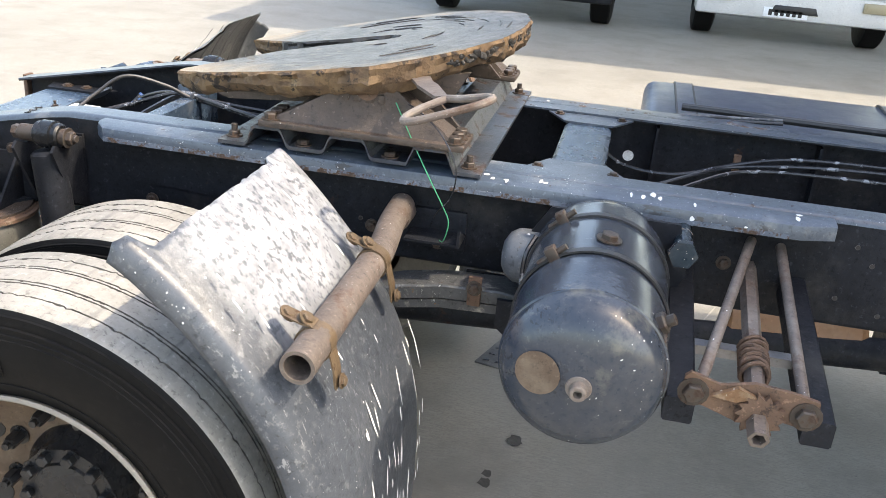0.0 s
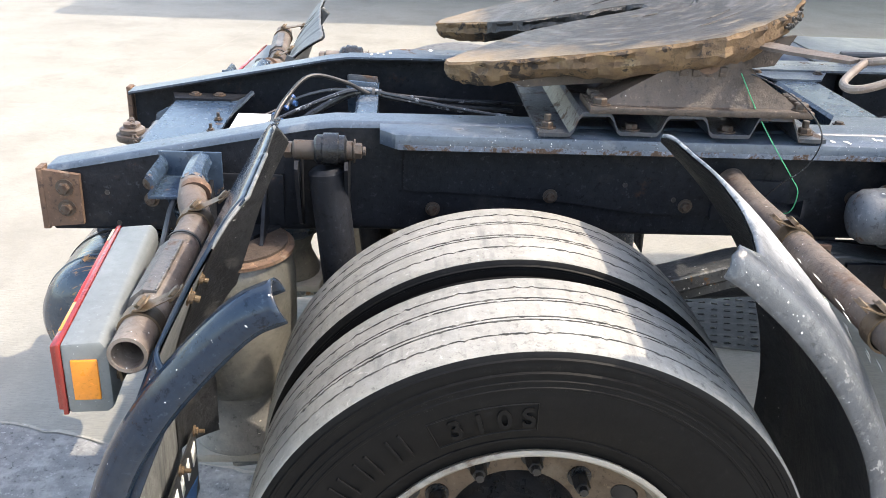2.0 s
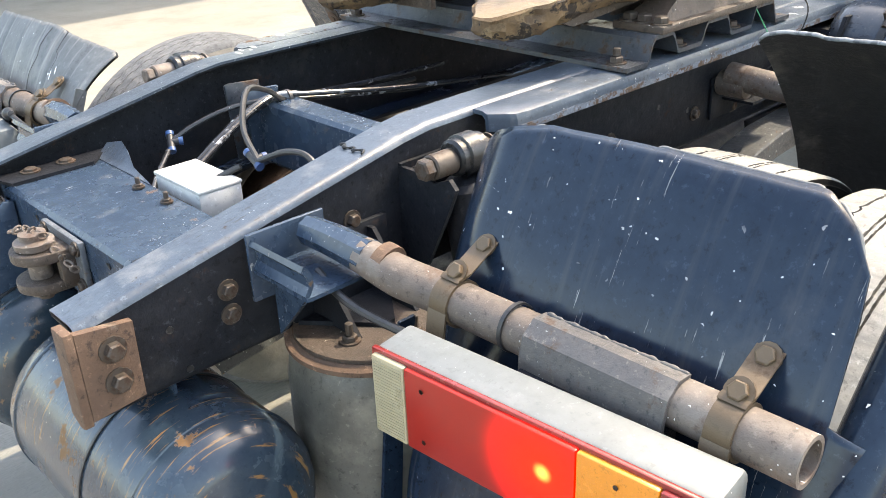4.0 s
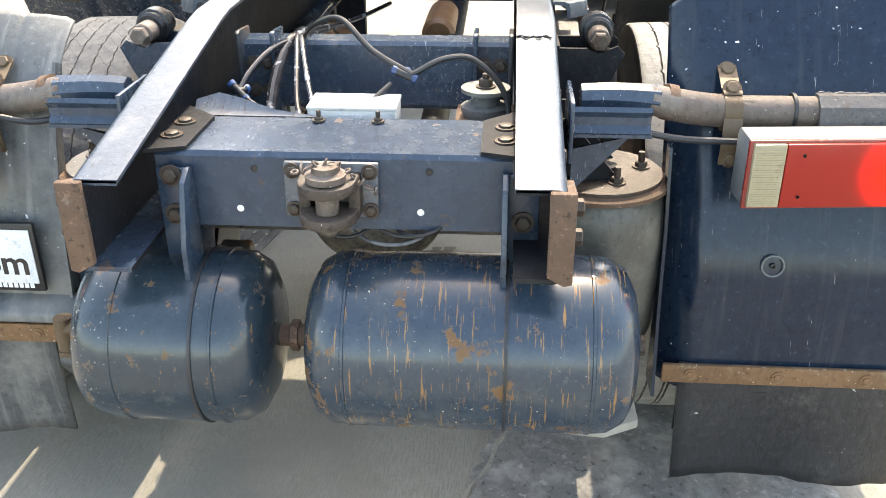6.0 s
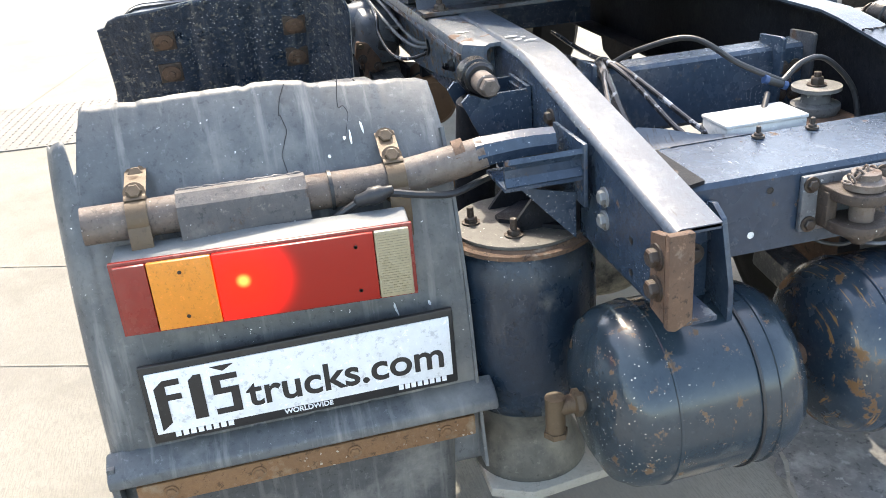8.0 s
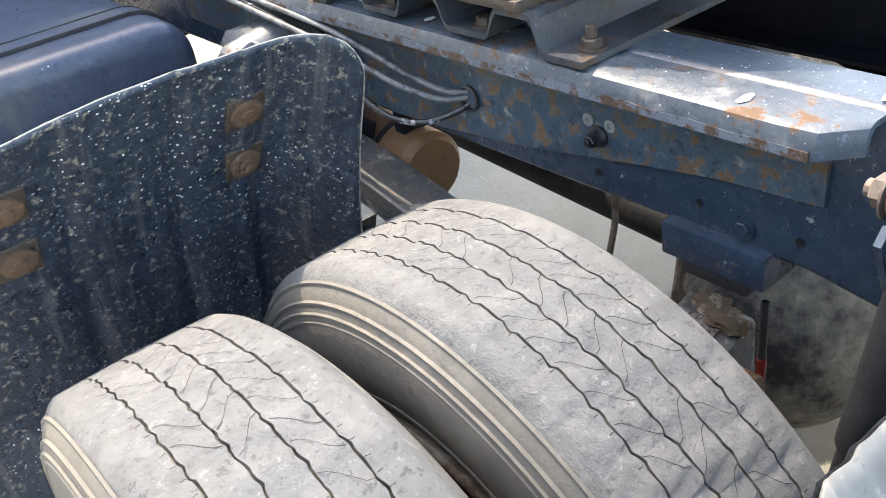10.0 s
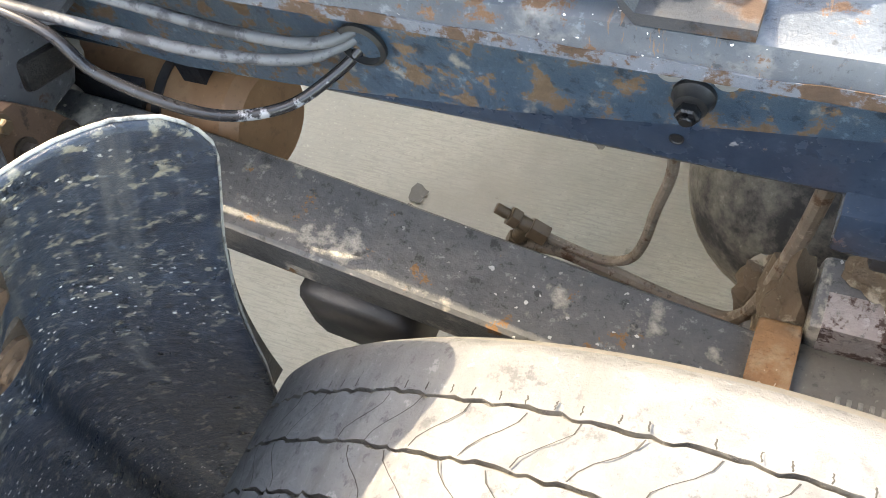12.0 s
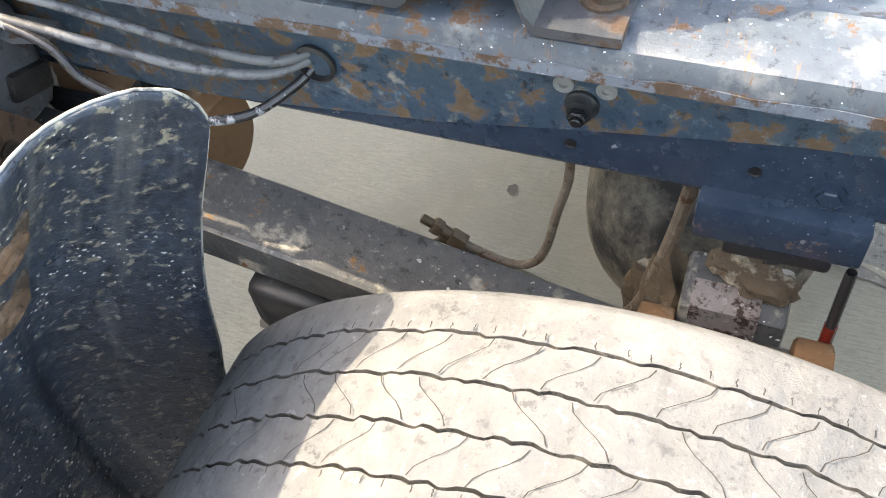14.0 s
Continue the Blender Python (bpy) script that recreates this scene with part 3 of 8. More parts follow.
def bolt(bm, p, d, r=0.012, h=0.010, washer=True, stud=0.0):
    p, d = Vector(p), Vector(d).normalized()
    if washer:
        lathe(bm, [(0, 0), (0, r * 1.45), (0.003, r * 1.45), (0.003, 0)], p, d, 14)
    lathe(bm, [(0.002, 0), (0.002, r), (h * 0.85, r), (h, r * 0.82), (h, 0)], p, d, 6)
    if stud:
        rod(bm, p + d * h, p + d * (h + stud), r * 0.55, 10, chamfer=0.001)


def spline(pts, steps=8):
    P = [Vector(p) for p in pts]
    P = [P[0] * 2 - P[1], *P, P[-1] * 2 - P[-2]]
    out = []
    for a, b, c, d in zip(P, P[1:], P[2:], P[3:]):
        for i in range(steps):
            t = i / steps
            out.append(0.5 * ((2 * b) + (c - a) * t + (2 * a - 5 * b + 4 * c - d) * t * t + (3 * b - a - 3 * c + d) * t ** 3))
    return out + [P[-2]]


def sweep(bm, pts, r, seg=8, steps=8, smooth=True, cap=True):
    P = spline(pts, steps) if smooth else [Vector(p) for p in pts]
    rings, u = [], None
    for i, p in enumerate(P):
        d = (P[min(i + 1, len(P) - 1)] - P[max(i - 1, 0)]).normalized()
        if u is None:
            u = frame_of(d)[1]
        u = (u - d * u.dot(d)).normalized()
        w = d.cross(u)
        rr = r(i / (len(P) - 1)) if callable(r) else r
        rings.append([bm.verts.new(p + (u * math.cos(a) + w * math.sin(a)) * rr) for a in (2 * math.pi * k / seg for k in range(seg))])
    for a, b in zip(rings, rings[1:]):
        for i in range(seg):
            j = (i + 1) % seg
            bm.faces.new((a[i], a[j], b[j], b[i]))
    if cap:
        bm.faces.new(rings[0][::-1])
        bm.faces.new(rings[-1])


def prism(bm, poly, axis, a, b, bevel=0.0):
    """Extrudes a 2D outline along an axis; the outline is (x, z) for y, (y, z) for x, (x, y) for z."""
    def at(p, h):
        return {"y": (p[0], h, p[1]), "x": (h, p[0], p[1]), "z": (p[0], p[1], h)}[axis]
    lo = [bm.verts.new(at(p, a)) for p in poly]
    hi = [bm.verts.new(at(p, b)) for p in poly]
    n = len(poly)
    faces = [bm.faces.new(lo[::-1]), bm.faces.new(hi)]
    for i in range(n):
        j = (i + 1) % n
        faces.append(bm.faces.new((lo[i], lo[j], hi[j], hi[i])))
    if bevel:
        edges = list({e for f in faces for e in f.edges})
        bmesh.ops.bevel(bm, geom=edges, offset=bevel, segments=2, affect="EDGES", profile=0.5)


def loft(bm, sections, closed=True, cap=True):
    rings = [[bm.verts.new(p) for p in s] for s in sections]
    n = len(rings[0])
    for a, b in zip(rings, rings[1:]):
        for i in range(n if closed else n - 1):
            j = (i + 1) % n
            bm.faces.new((a[i], a[j], b[j], b[i]))
    if cap and closed:
        bm.faces.new(rings[0][::-1])
        bm.faces.new(rings[-1])


def solid(ob, thickness, offset=-1.0):
    m = ob.modifiers.new("thickness", "SOLIDIFY")
    m.thickness, m.offset = thickness, offset
    return ob


B = bmesh.new
BOLT_MESHES = {}


def bolts(name, places, d, parent, r=0.012, h=0.010, washer=True, stud=0.0, material="bolt"):
    """Bolt heads, each an object of its own, on one shared mesh."""
    key = (tuple(d), r, h, washer, stud, material)
    if key not in BOLT_MESHES:
        bm = B()
        bolt(bm, (0, 0, 0), d, r, h, washer, stud)
        me = finish(bm)
        me.materials.append(M[material])
        BOLT_MESHES[key] = me
    for p in places:
        ob = new(name, BOLT_MESHES[key])
        ob.location = p
        hang(ob, parent)

# ---- ground ----
bm = B()
bmesh.ops.create_grid(bm, x_segments=40, y_segments=40, size=150.0)
ground = tagged(part("ground", bm, "concrete"), "pale brushed concrete yard with stains and joints", "ground", kind="structure")


def strip(bm, pts, width, z=0.004, jitter=0.0):
    P = [Vector((x, y, z)) for x, y in pts]
    left, right = [], []
    for i, p in enumerate(P):
        d = (P[min(i + 1, len(P) - 1)] - P[max(i - 1, 0)]).normalized()
        n = Vector((-d.y, d.x, 0))
        w = width * (1 + jitter * random.uniform(-0.6, 0.8))
        left.append(bm.verts.new(p + n * w / 2))
        right.append(bm.verts.new(p - n * w / 2))
    for i in range(len(P) - 1):
        bm.faces.new((right[i], right[i + 1], left[i + 1], left[i]))


for a, b in (((-9, 4.55), (-1.2, 3.45)), ((-1.2, 3.45), (6, 2.45)), ((4.0, 2.53), (12.5, 0.6)), ((3.2, 3.0), (4.9, 11.0)), ((0.60, 1.15), (1.28, 2.95)), ((1.43, 1.15), (2.08, 2.85)), ((-2.2, 3.72), (-1.5, 7.1))):
    bm = B()
    strip(bm, [(a[0] + (b[0] - a[0]) * i / 30, a[1] + (b[1] - a[1]) * i / 30) for i in range(31)], 0.004 if a[0] < 0 else 0.008, jitter=0.5)
    part("joint", bm, "joint", ground, "dirt-filled joint")
bm = B()
rr = random.Random(4)
strip(bm, [(-0.30 - 0.04 * i, -0.30 + 0.012 * i + rr.uniform(-0.012, 0.012)) for i in range(30)], 0.010, z=0.008, jitter=0.9)
part("crack", bm, "joint", ground, "ragged crack")
bm = B()
outline = [(-1.45 + rr.uniform(-.03, .03), 0.04), (-1.0, -0.09), (-0.66, -0.19), (-0.45, -0.24), (-0.1, -0.33), (0.05, -0.45), (0.02, -0.75), (-0.2, -0.98), (-0.55, -1.12), (-0.95, -1.2), (-1.5, -1.1)]
fine = []
for (x0, y0), (x1, y1) in zip(outline, outline[1:] + outline[:1]):
    fine += [(x0 + (x1 - x0) * k / 8 + rr.uniform(-.015, .015), y0 + (y1 - y0) * k / 8 + rr.uniform(-.015, .015)) for k in range(8)]
bm.faces.new([bm.verts.new((x, y, 0.004)) for x, y in fine])
part("worn_patch", bm, "darkpatch", ground, "damp broken-up concrete patch")

# ---- chassis ----
chassis = thing("truck_chassis", (0.6, 0, 0.86), "dark blue-grey steel ladder chassis with worn flanges and rust", "chassis")
RAIL = [(-1.03, 0.997, 0.842), (-0.44, 1.112, 0.852), (-0.38, 1.120, 0.857), (-0.2, 1.122, 0.857), (0.8, 1.122, 0.857), (1.6, 1.122, 0.857), (2.6, 1.122, 0.857)]
for s in (-1, 1):
    bm = B()
    secs = []
    for x, zt, zb in RAIL:
        yo, yi, th = 0.375, 0.300, 0.008
        if s > 0 and x > -0.3:
            zb += 0.030
        R = 0.015
        upper = [(yo - R + R * math.sin(q), zt - R + R * math.cos(q)) for q in (radians(15 * k) for k in range(7))]
        lower = [(yo - R + R * math.cos(q), zb + R - R * math.sin(q)) for q in (radians(15 * k) for k in range(7))]
        sec = [(yi, zt), *upper, *lower, (yi, zb), (yi, zb + th), (yo - th, zb + th), (yo - th, zt - th), (yi, zt - th)]
        secs.append([(x, s * y, z) for y, z in sec])
    loft(bm, secs)
    # right rail and both inner faces have their shade put into near-black paint
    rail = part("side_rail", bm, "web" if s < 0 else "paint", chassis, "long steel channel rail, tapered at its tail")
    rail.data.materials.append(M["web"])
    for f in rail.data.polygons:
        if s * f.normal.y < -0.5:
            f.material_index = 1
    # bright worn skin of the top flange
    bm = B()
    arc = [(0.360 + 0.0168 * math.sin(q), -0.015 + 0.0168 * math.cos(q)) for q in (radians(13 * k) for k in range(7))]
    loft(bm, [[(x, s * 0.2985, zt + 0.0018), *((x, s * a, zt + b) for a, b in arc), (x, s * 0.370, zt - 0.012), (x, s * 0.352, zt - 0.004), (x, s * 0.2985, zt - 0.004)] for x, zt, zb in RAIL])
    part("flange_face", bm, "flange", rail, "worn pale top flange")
    # outer angle along the rail
    bm = B()
    stations = [(-0.275, 0.415), (-0.24, 0.452), (-0.2, 0.456), (1.44, 0.456), (1.515, 0.43)]
    loft(bm, [[(x, s * 0.3765, 1.121), (x, s * (e - 0.014), 1.121), (x, s * (e - 0.004), 1.117), (x, s * e, 1.106), (x, s * e, 1.086), (x, s * (e - 0.007), 1.086), (x, s * (e - 0.008), 1.106), (x, s * (e - 0.015), 1.113), (x, s * 0.3765, 1.113)] for x, e in stations])
    angle = part("outer_angle", bm, "rustflange" if s > 0 else "flange", rail, "rounded outer flange angle, rusting at the edge")
    bm = B()
    loft(bm, [[(x, s * (e + 0.0012), 1.097 + 0.0012 * math.sin(k * 1.7) + 0.001 * math.sin(k * 4.3)), (x, s * (e + 0.0012), 1.0855), (x, s * (e - 0.004), 1.0848), (x, s * (e - 0.004), 1.096)] for k, (x, e) in enumerate([(-0.235 + 0.03 * q, 0.456) for q in range(56)])])
    part("rusty_edge", bm, "edgerust", angle, "rust-eaten lower edge")
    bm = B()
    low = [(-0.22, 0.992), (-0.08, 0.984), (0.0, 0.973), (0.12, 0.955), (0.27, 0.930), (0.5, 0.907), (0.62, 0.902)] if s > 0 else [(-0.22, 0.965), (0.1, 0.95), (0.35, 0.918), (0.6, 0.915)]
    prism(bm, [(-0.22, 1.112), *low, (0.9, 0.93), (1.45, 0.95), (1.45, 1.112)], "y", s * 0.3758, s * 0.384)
    # right doubler takes the same shade-darkened paint
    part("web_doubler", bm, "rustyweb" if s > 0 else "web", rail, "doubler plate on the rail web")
    for x, z in ([(-0.80, 0.966), (-0.80, 0.925), (-0.56, 1.035), (0.85, 0.97), (-0.62, 1.0)] if s > 0 else [(0.125, 0.958), (-0.80, 0.966), (-0.80, 0.925), (0.45, 0.94), (0.62, 0.92), (0.85, 0.97), (-0.56, 1.0), (1.05, 0.92), (1.3, 0.98), (-0.15, 0.92)]):
        bolts("bolt", [(x, s * (0.375 if x < -0.22 else 0.384), z)], (0, s, 0), rail, 0.012, 0.012, material="plated" if s > 0 and x < -0.7 else "bolt")

# crossmembers
bm = B()
prism(bm, [(-0.885, 0.985), (-0.878, 0.993), (-0.70, 0.993), (-0.70, 0.985), (-0.877, 0.985), (-0.877, 0.868), (-0.72, 0.868), (-0.72, 0.860), (-0.885, 0.860)], "y", -0.296, 0.296)
rearbeam = part("rear_crossmember", bm, "paint", chassis, "wide blue-grey channel crossmember at the tail")
bm = B()
loft(bm, [[(-0.70, y, 0.9945), (-0.70 + 0.02 * w, y, 0.9945 + 0.006 * w), (-0.70 + 0.045 * w, y, 0.994 + 0.03 * w), (-0.70 + 0.048 * w, y, 0.988 + 0.03 * w), (-0.70 + 0.02 * w, y, 0.988)] for y, w in ((0.29, 0.7), (0.25, 1.0), (0.21, 0.8), (0.14, 0.3), (0.05, 0.02))])
part("bent_lip", bm, "flange", rearbeam, "bent-up edge of the crossmember")
for y in (0.318, -0.318):
    bm = B()
    prism(bm, [(-0.88, y - 0.075 * (1 if y > 0 else -1)), (-0.72, y - 0.075 * (1 if y > 0 else -1)), (-0.66, y - 0.01 * (1 if y > 0 else -1)), (-0.90, y - 0.01 * (1 if y > 0 else -1))], "z", 0.9935, 1.000)
    g = part("gusset", bm, "web", rearbeam)
    bolts("bolt", [(x, y - 0.035 * (1 if y > 0 else -1), 1.000) for x in (-0.83, -0.76)], (0, 0, 1), g, 0.013, 0.008)
bolts("bolt", [(-0.722, y, 0.9945) for y in (0.052, -0.055)], (0, 0, 1), rearbeam, 0.008, 0.008, stud=0.012)
bm = B()
prism(bm, [(-0.350, 1.040), (-0.342, 1.048), (-0.29, 1.050), (-0.29, 0.90), (-0.342, 0.90), (-0.350, 0.91)], "y", -0.296, 0.296)
mid = part("middle_crossmember", bm, "paint", chassis, "boxed blue crossmember ahead of the tail")
for y in (0.29, 0.215, -0.215, -0.29):
    bm = B()
    prism(bm, [(-0.385, 1.070), (-0.375, 1.074), (-0.295, 1.068), (-0.295, 0.895), (-0.372, 0.895)], "y", y - 0.005, y + 0.005, bevel=0.003)
    part("beam_plate", bm, "mount" if abs(y) > 0.25 else "paint", mid)
bolts("bolt", [(-0.350, s * y, z) for s in (-1, 1) for z in (0.94, 1.0) for y in (0.235, 0.268)], (-1, 0, 0), mid, 0.011, 0.012)
bm = B()
prism(bm, [(0.86, 1.105), (0.87, 1.112), (0.985, 1.112), (0.995, 1.105), (0.995, 0.9), (0.86, 0.9)], "y", -0.296, 0.296)
fcm = part("front_crossmember", bm, "paint", chassis, "blue channel crossmember ahead of the coupling")
for s in (-1, 1):
    bm = B()
    prism(bm, [(0.80, s * 0.296), (1.055, s * 0.296), (1.0, s * 0.20), (0.856, s * 0.20)], "z", 1.1125, 1.118)
    wing = part("flared_end", bm, "flange", fcm, "flared bolted end")
    bolts("bolt", [(1.02, s * 0.275, 1.118), (0.835, s * 0.275, 1.118)], (0, 0, 1), wing, 0.010, 0.009)
    bm = B()
    prism(bm, [(0.996, 1.11), (1.05, 1.11), (1.03, 0.95), (0.996, 0.92)], "y", s * 0.290, s * 0.296)
    part("end_gusset", bm, "web", fcm)
bm = B()
prism(bm, [(1.98, 1.07), (2.1, 1.07), (2.1, 0.88), (1.98, 0.88)], "y", -0.296, 0.296, bevel=0.006)
part("cab_crossmember", bm, "web", chassis)

bm = B()
sweep(bm, [(-0.515 + 0.006 * math.sin(k * 2.1), -0.300 - 0.008 * k, 1.1015 + 0.0008 * math.sin(k * 1.3)) for k in range(9)], lambda f: 0.0022 + 0.0008 * math.sin(f * 31), 7, 3)
part("weld_bead", bm, "hub", chassis, "rough weld across the flange", 60)
# rust brackets on the rail tails
for s in (-1, 1):
    tx = -0.955 if s < 0 else -0.992
    bm = B()
    prism(bm, [(s * 0.35, 1.000), (s * 0.389, 1.000), (s * 0.389, 0.852), (s * 0.376, 0.848), (s * 0.364, 0.858), (s * 0.35, 0.862)], "x", -1.050, -1.036, bevel=0.002)
    tail = part("tail_bracket", bm, "rust", chassis, "thick rusted end bracket")
    bm = B()
    prism(bm, [(-1.036, 0.996), (tx, 0.985), (tx - 0.002, 0.865), (-1.036, 0.858)], "y", s * 0.3765, s * 0.389)
    part("side_plate", bm, "rust", tail)
    bolts("bolt", [(-0.99 if s < 0 else -1.014, s * 0.389, z) for z in (0.955, 0.905)], (0, s, 0), tail, 0.014, 0.016)

# tow jaw
jaw = thing("tow_hitch", (-0.93, 0, 0.86), "rusty tow jaw with pin and chain bolted to the crossmember", "hitch")
bm = B()
prism(bm, [(-0.078, 0.982), (0.078, 0.982), (0.080, 0.886), (-0.076, 0.886)], "x", -0.897, -0.886, bevel=0.003)
part("back_plate", bm, "worngrey", jaw, "worn grey bolt plate")
bm = B()
for z in (0.958, 0.905):
    arc = [(-0.938 - 0.044 * math.sin(q * math.pi / 12), 0.046 * math.cos(q * math.pi / 12)) for q in range(13)]
    prism(bm, [(-0.895, 0.05), *arc, (-0.895, -0.05)], "z", z - 0.009, z + 0.009, bevel=0.003)
box(bm, (-0.908, 0.041, 0.93), (0.03, 0.02, 0.06), bevel=0.004)
box(bm, (-0.908, -0.041, 0.93), (0.03, 0.02, 0.06), bevel=0.004)
part("jaw", bm, "saddle", jaw, "rusted twin-lug jaw", 25)
bm = B()
lathe(bm, [(0, 0), (0, 0.019), (0.073, 0.019), (0.073, 0.032), (0.084, 0.033), (0.088, 0.022), (0.098, 0.022), (0.1, 0)], (-0.94, 0, 0.896), (0, 0, 1), 24)
part("pin", bm, "rustpipe", jaw, "steel coupling pin")
bm = B()
lathe(bm, [(0, 0), (0, 0.024), (0.012, 0.024), (0.012, 0.014), (0.022, 0.012), (0.022, 0)], (-0.94, 0, 0.896), (0, 0, -1), 18)
part("lock_nut", bm, "saddle", jaw)
for i in range(12):
    a = i / 11
    c = Vector((-0.955 + 0.045 * a, 0.045 - 0.12 * a, 0.988 + 0.008 * math.sin(a * 5) - 0.09 * max(0, a - 0.55)))
    bm = B()
    tilt = Matrix.Rotation(i * 1.3, 3, "X") @ Matrix.Rotation(0.5 * i, 3, "Z")
    pts = [c + tilt @ Vector((0.0085 * math.cos(t), 0.0052 * math.sin(t), 0)) for t in (2 * math.pi * k / 10 for k in range(11))]
    sweep(bm, pts, 0.0021, 6, 1, smooth=False, cap=False)
    part("chain_link", bm, "rustpipe", jaw)
bolts("bolt", [(-0.897, y, z) for y in (0.064, -0.064) for z in (0.968, 0.9)], (-1, 0, 0), jaw, 0.0095, 0.009)


# ---- air tanks at the tail ----
def air_tank(name, p0, p1, r, mat, label, seams, weld="rust"):
    t = thing(name, ((p0[0] + p1[0]) / 2, (p0[1] + p1[1]) / 2, p0[2] - r), label, "air tank", "air tanks")
    p0, p1 = Vector(p0), Vector(p1)
    n, d = (p1 - p0).length, (p1 - p0).normalized()
    prof = [(0, 0), (0.004, r * 0.35), (0.014, r * 0.68), (0.03, r * 0.88), (0.055, r * 0.975), (0.085, r), (n - 0.085, r), (n - 0.055, r * 0.975), (n - 0.03, r * 0.88), (n - 0.014, r * 0.68), (n - 0.004, r * 0.35), (n, 0)]
    bm = B()
    lathe(bm, prof, p0, d, 56)
    body = part("shell", bm, mat, t, sharp=60)
    for k in seams:
        bm = B()
        lathe(bm, [(k - 0.004, r - 0.001), (k - 0.002, r + 0.0022), (k + 0.002, r + 0.0022), (k + 0.004, r - 0.001)], p0, d, 56)
        part("weld_seam", bm, mat, body)
    return t


tl = air_tank("air_tank", (-0.90, 0.105, 0.652), (-0.90, 0.46, 0.652), 0.155, "tank", "dark blue steel air tank with scuffs under the chassis tail", (0.085, 0.255))
tr = air_tank("air_tank", (-0.90, 0.057, 0.656), (-0.90, -0.523, 0.656), 0.155, "tankrust", "long dark blue air tank with scratched rusty paint", (0.085, 0.49))
for t_, y0 in ((tl, 0.225), (tr, -0.29)):
    bm = B()
    lathe(bm, [(0, 0.1555), (0, 0.158), (0.005, 0.158), (0.005, 0.1555)], (-0.90, y0, 0.652 if y0 > 0 else 0.656), (0, -1, 0), 56, closed=True)
    part("strap", bm, "blackplastic", t_, "thin steel strap")
for t_, y in ((tl, 0.238), (tr, -0.285)):
    s = 1 if y > 0 else -1
    bm = B()
    prism(bm, [(-0.888, 0.968), (-0.905, 0.972), (-0.935, 0.955), (-0.965, 0.85), (-0.965, 0.79), (-0.90, 0.80), (-0.888, 0.80)], "y", y - 0.005 * s, y + 0.005 * s, bevel=0.002)
    hanger = part("hanger", bm, "paint", t_, "flat hanger plate")
    bm = B()
    box(bm, (-0.893, y + 0.028 * s, 0.885), (0.006, 0.055, 0.165), bevel=0.002)
    part("hanger_flange", bm, "paint", hanger)
    bolts("bolt", [(-0.897, y + 0.03 * s, z) for z in (0.955, 0.885)], (-1, 0, 0), hanger, 0.013, 0.012)
bm = B()
rod(bm, (-0.90, 0.05, 0.654), (-0.90, 0.111, 0.654), 0.02, 14)
bolt(bm, (-0.90, 0.072, 0.654), (0, 1, 0), 0.028, 0.018, False)
part("tank_coupling", bm, "rust", tl, "rusted screwed coupling")
bm = B()
rod(bm, (-0.90, 0.458, 0.654), (-0.90, 0.513, 0.654), 0.016, 14)
bolt(bm, (-0.90, 0.463, 0.654), (0, 1, 0), 0.024, 0.014, False)
rod(bm, (-0.90, 0.508, 0.674), (-0.90, 0.508, 0.599), 0.017, 12)
bolt(bm, (-0.90, 0.508, 0.611), (0, 0, -1), 0.021, 0.014, False)
part("elbow_fitting", bm, "zinc", tl, "brass elbow fitting")
bm = B()
bolt(bm, (-0.90, -0.521, 0.656), (0, -1, 0), 0.018, 0.014)
part("drain_plug", bm, "bolt", tr)


# ---- wheels ----
def shallow(i, g):
    """Worn stretches where a groove has filled with dirt."""
    return (math.sin(i * 0.71 + g * 2.3) + math.sin(i * 1.93 + g * 5.1)) > 1.25


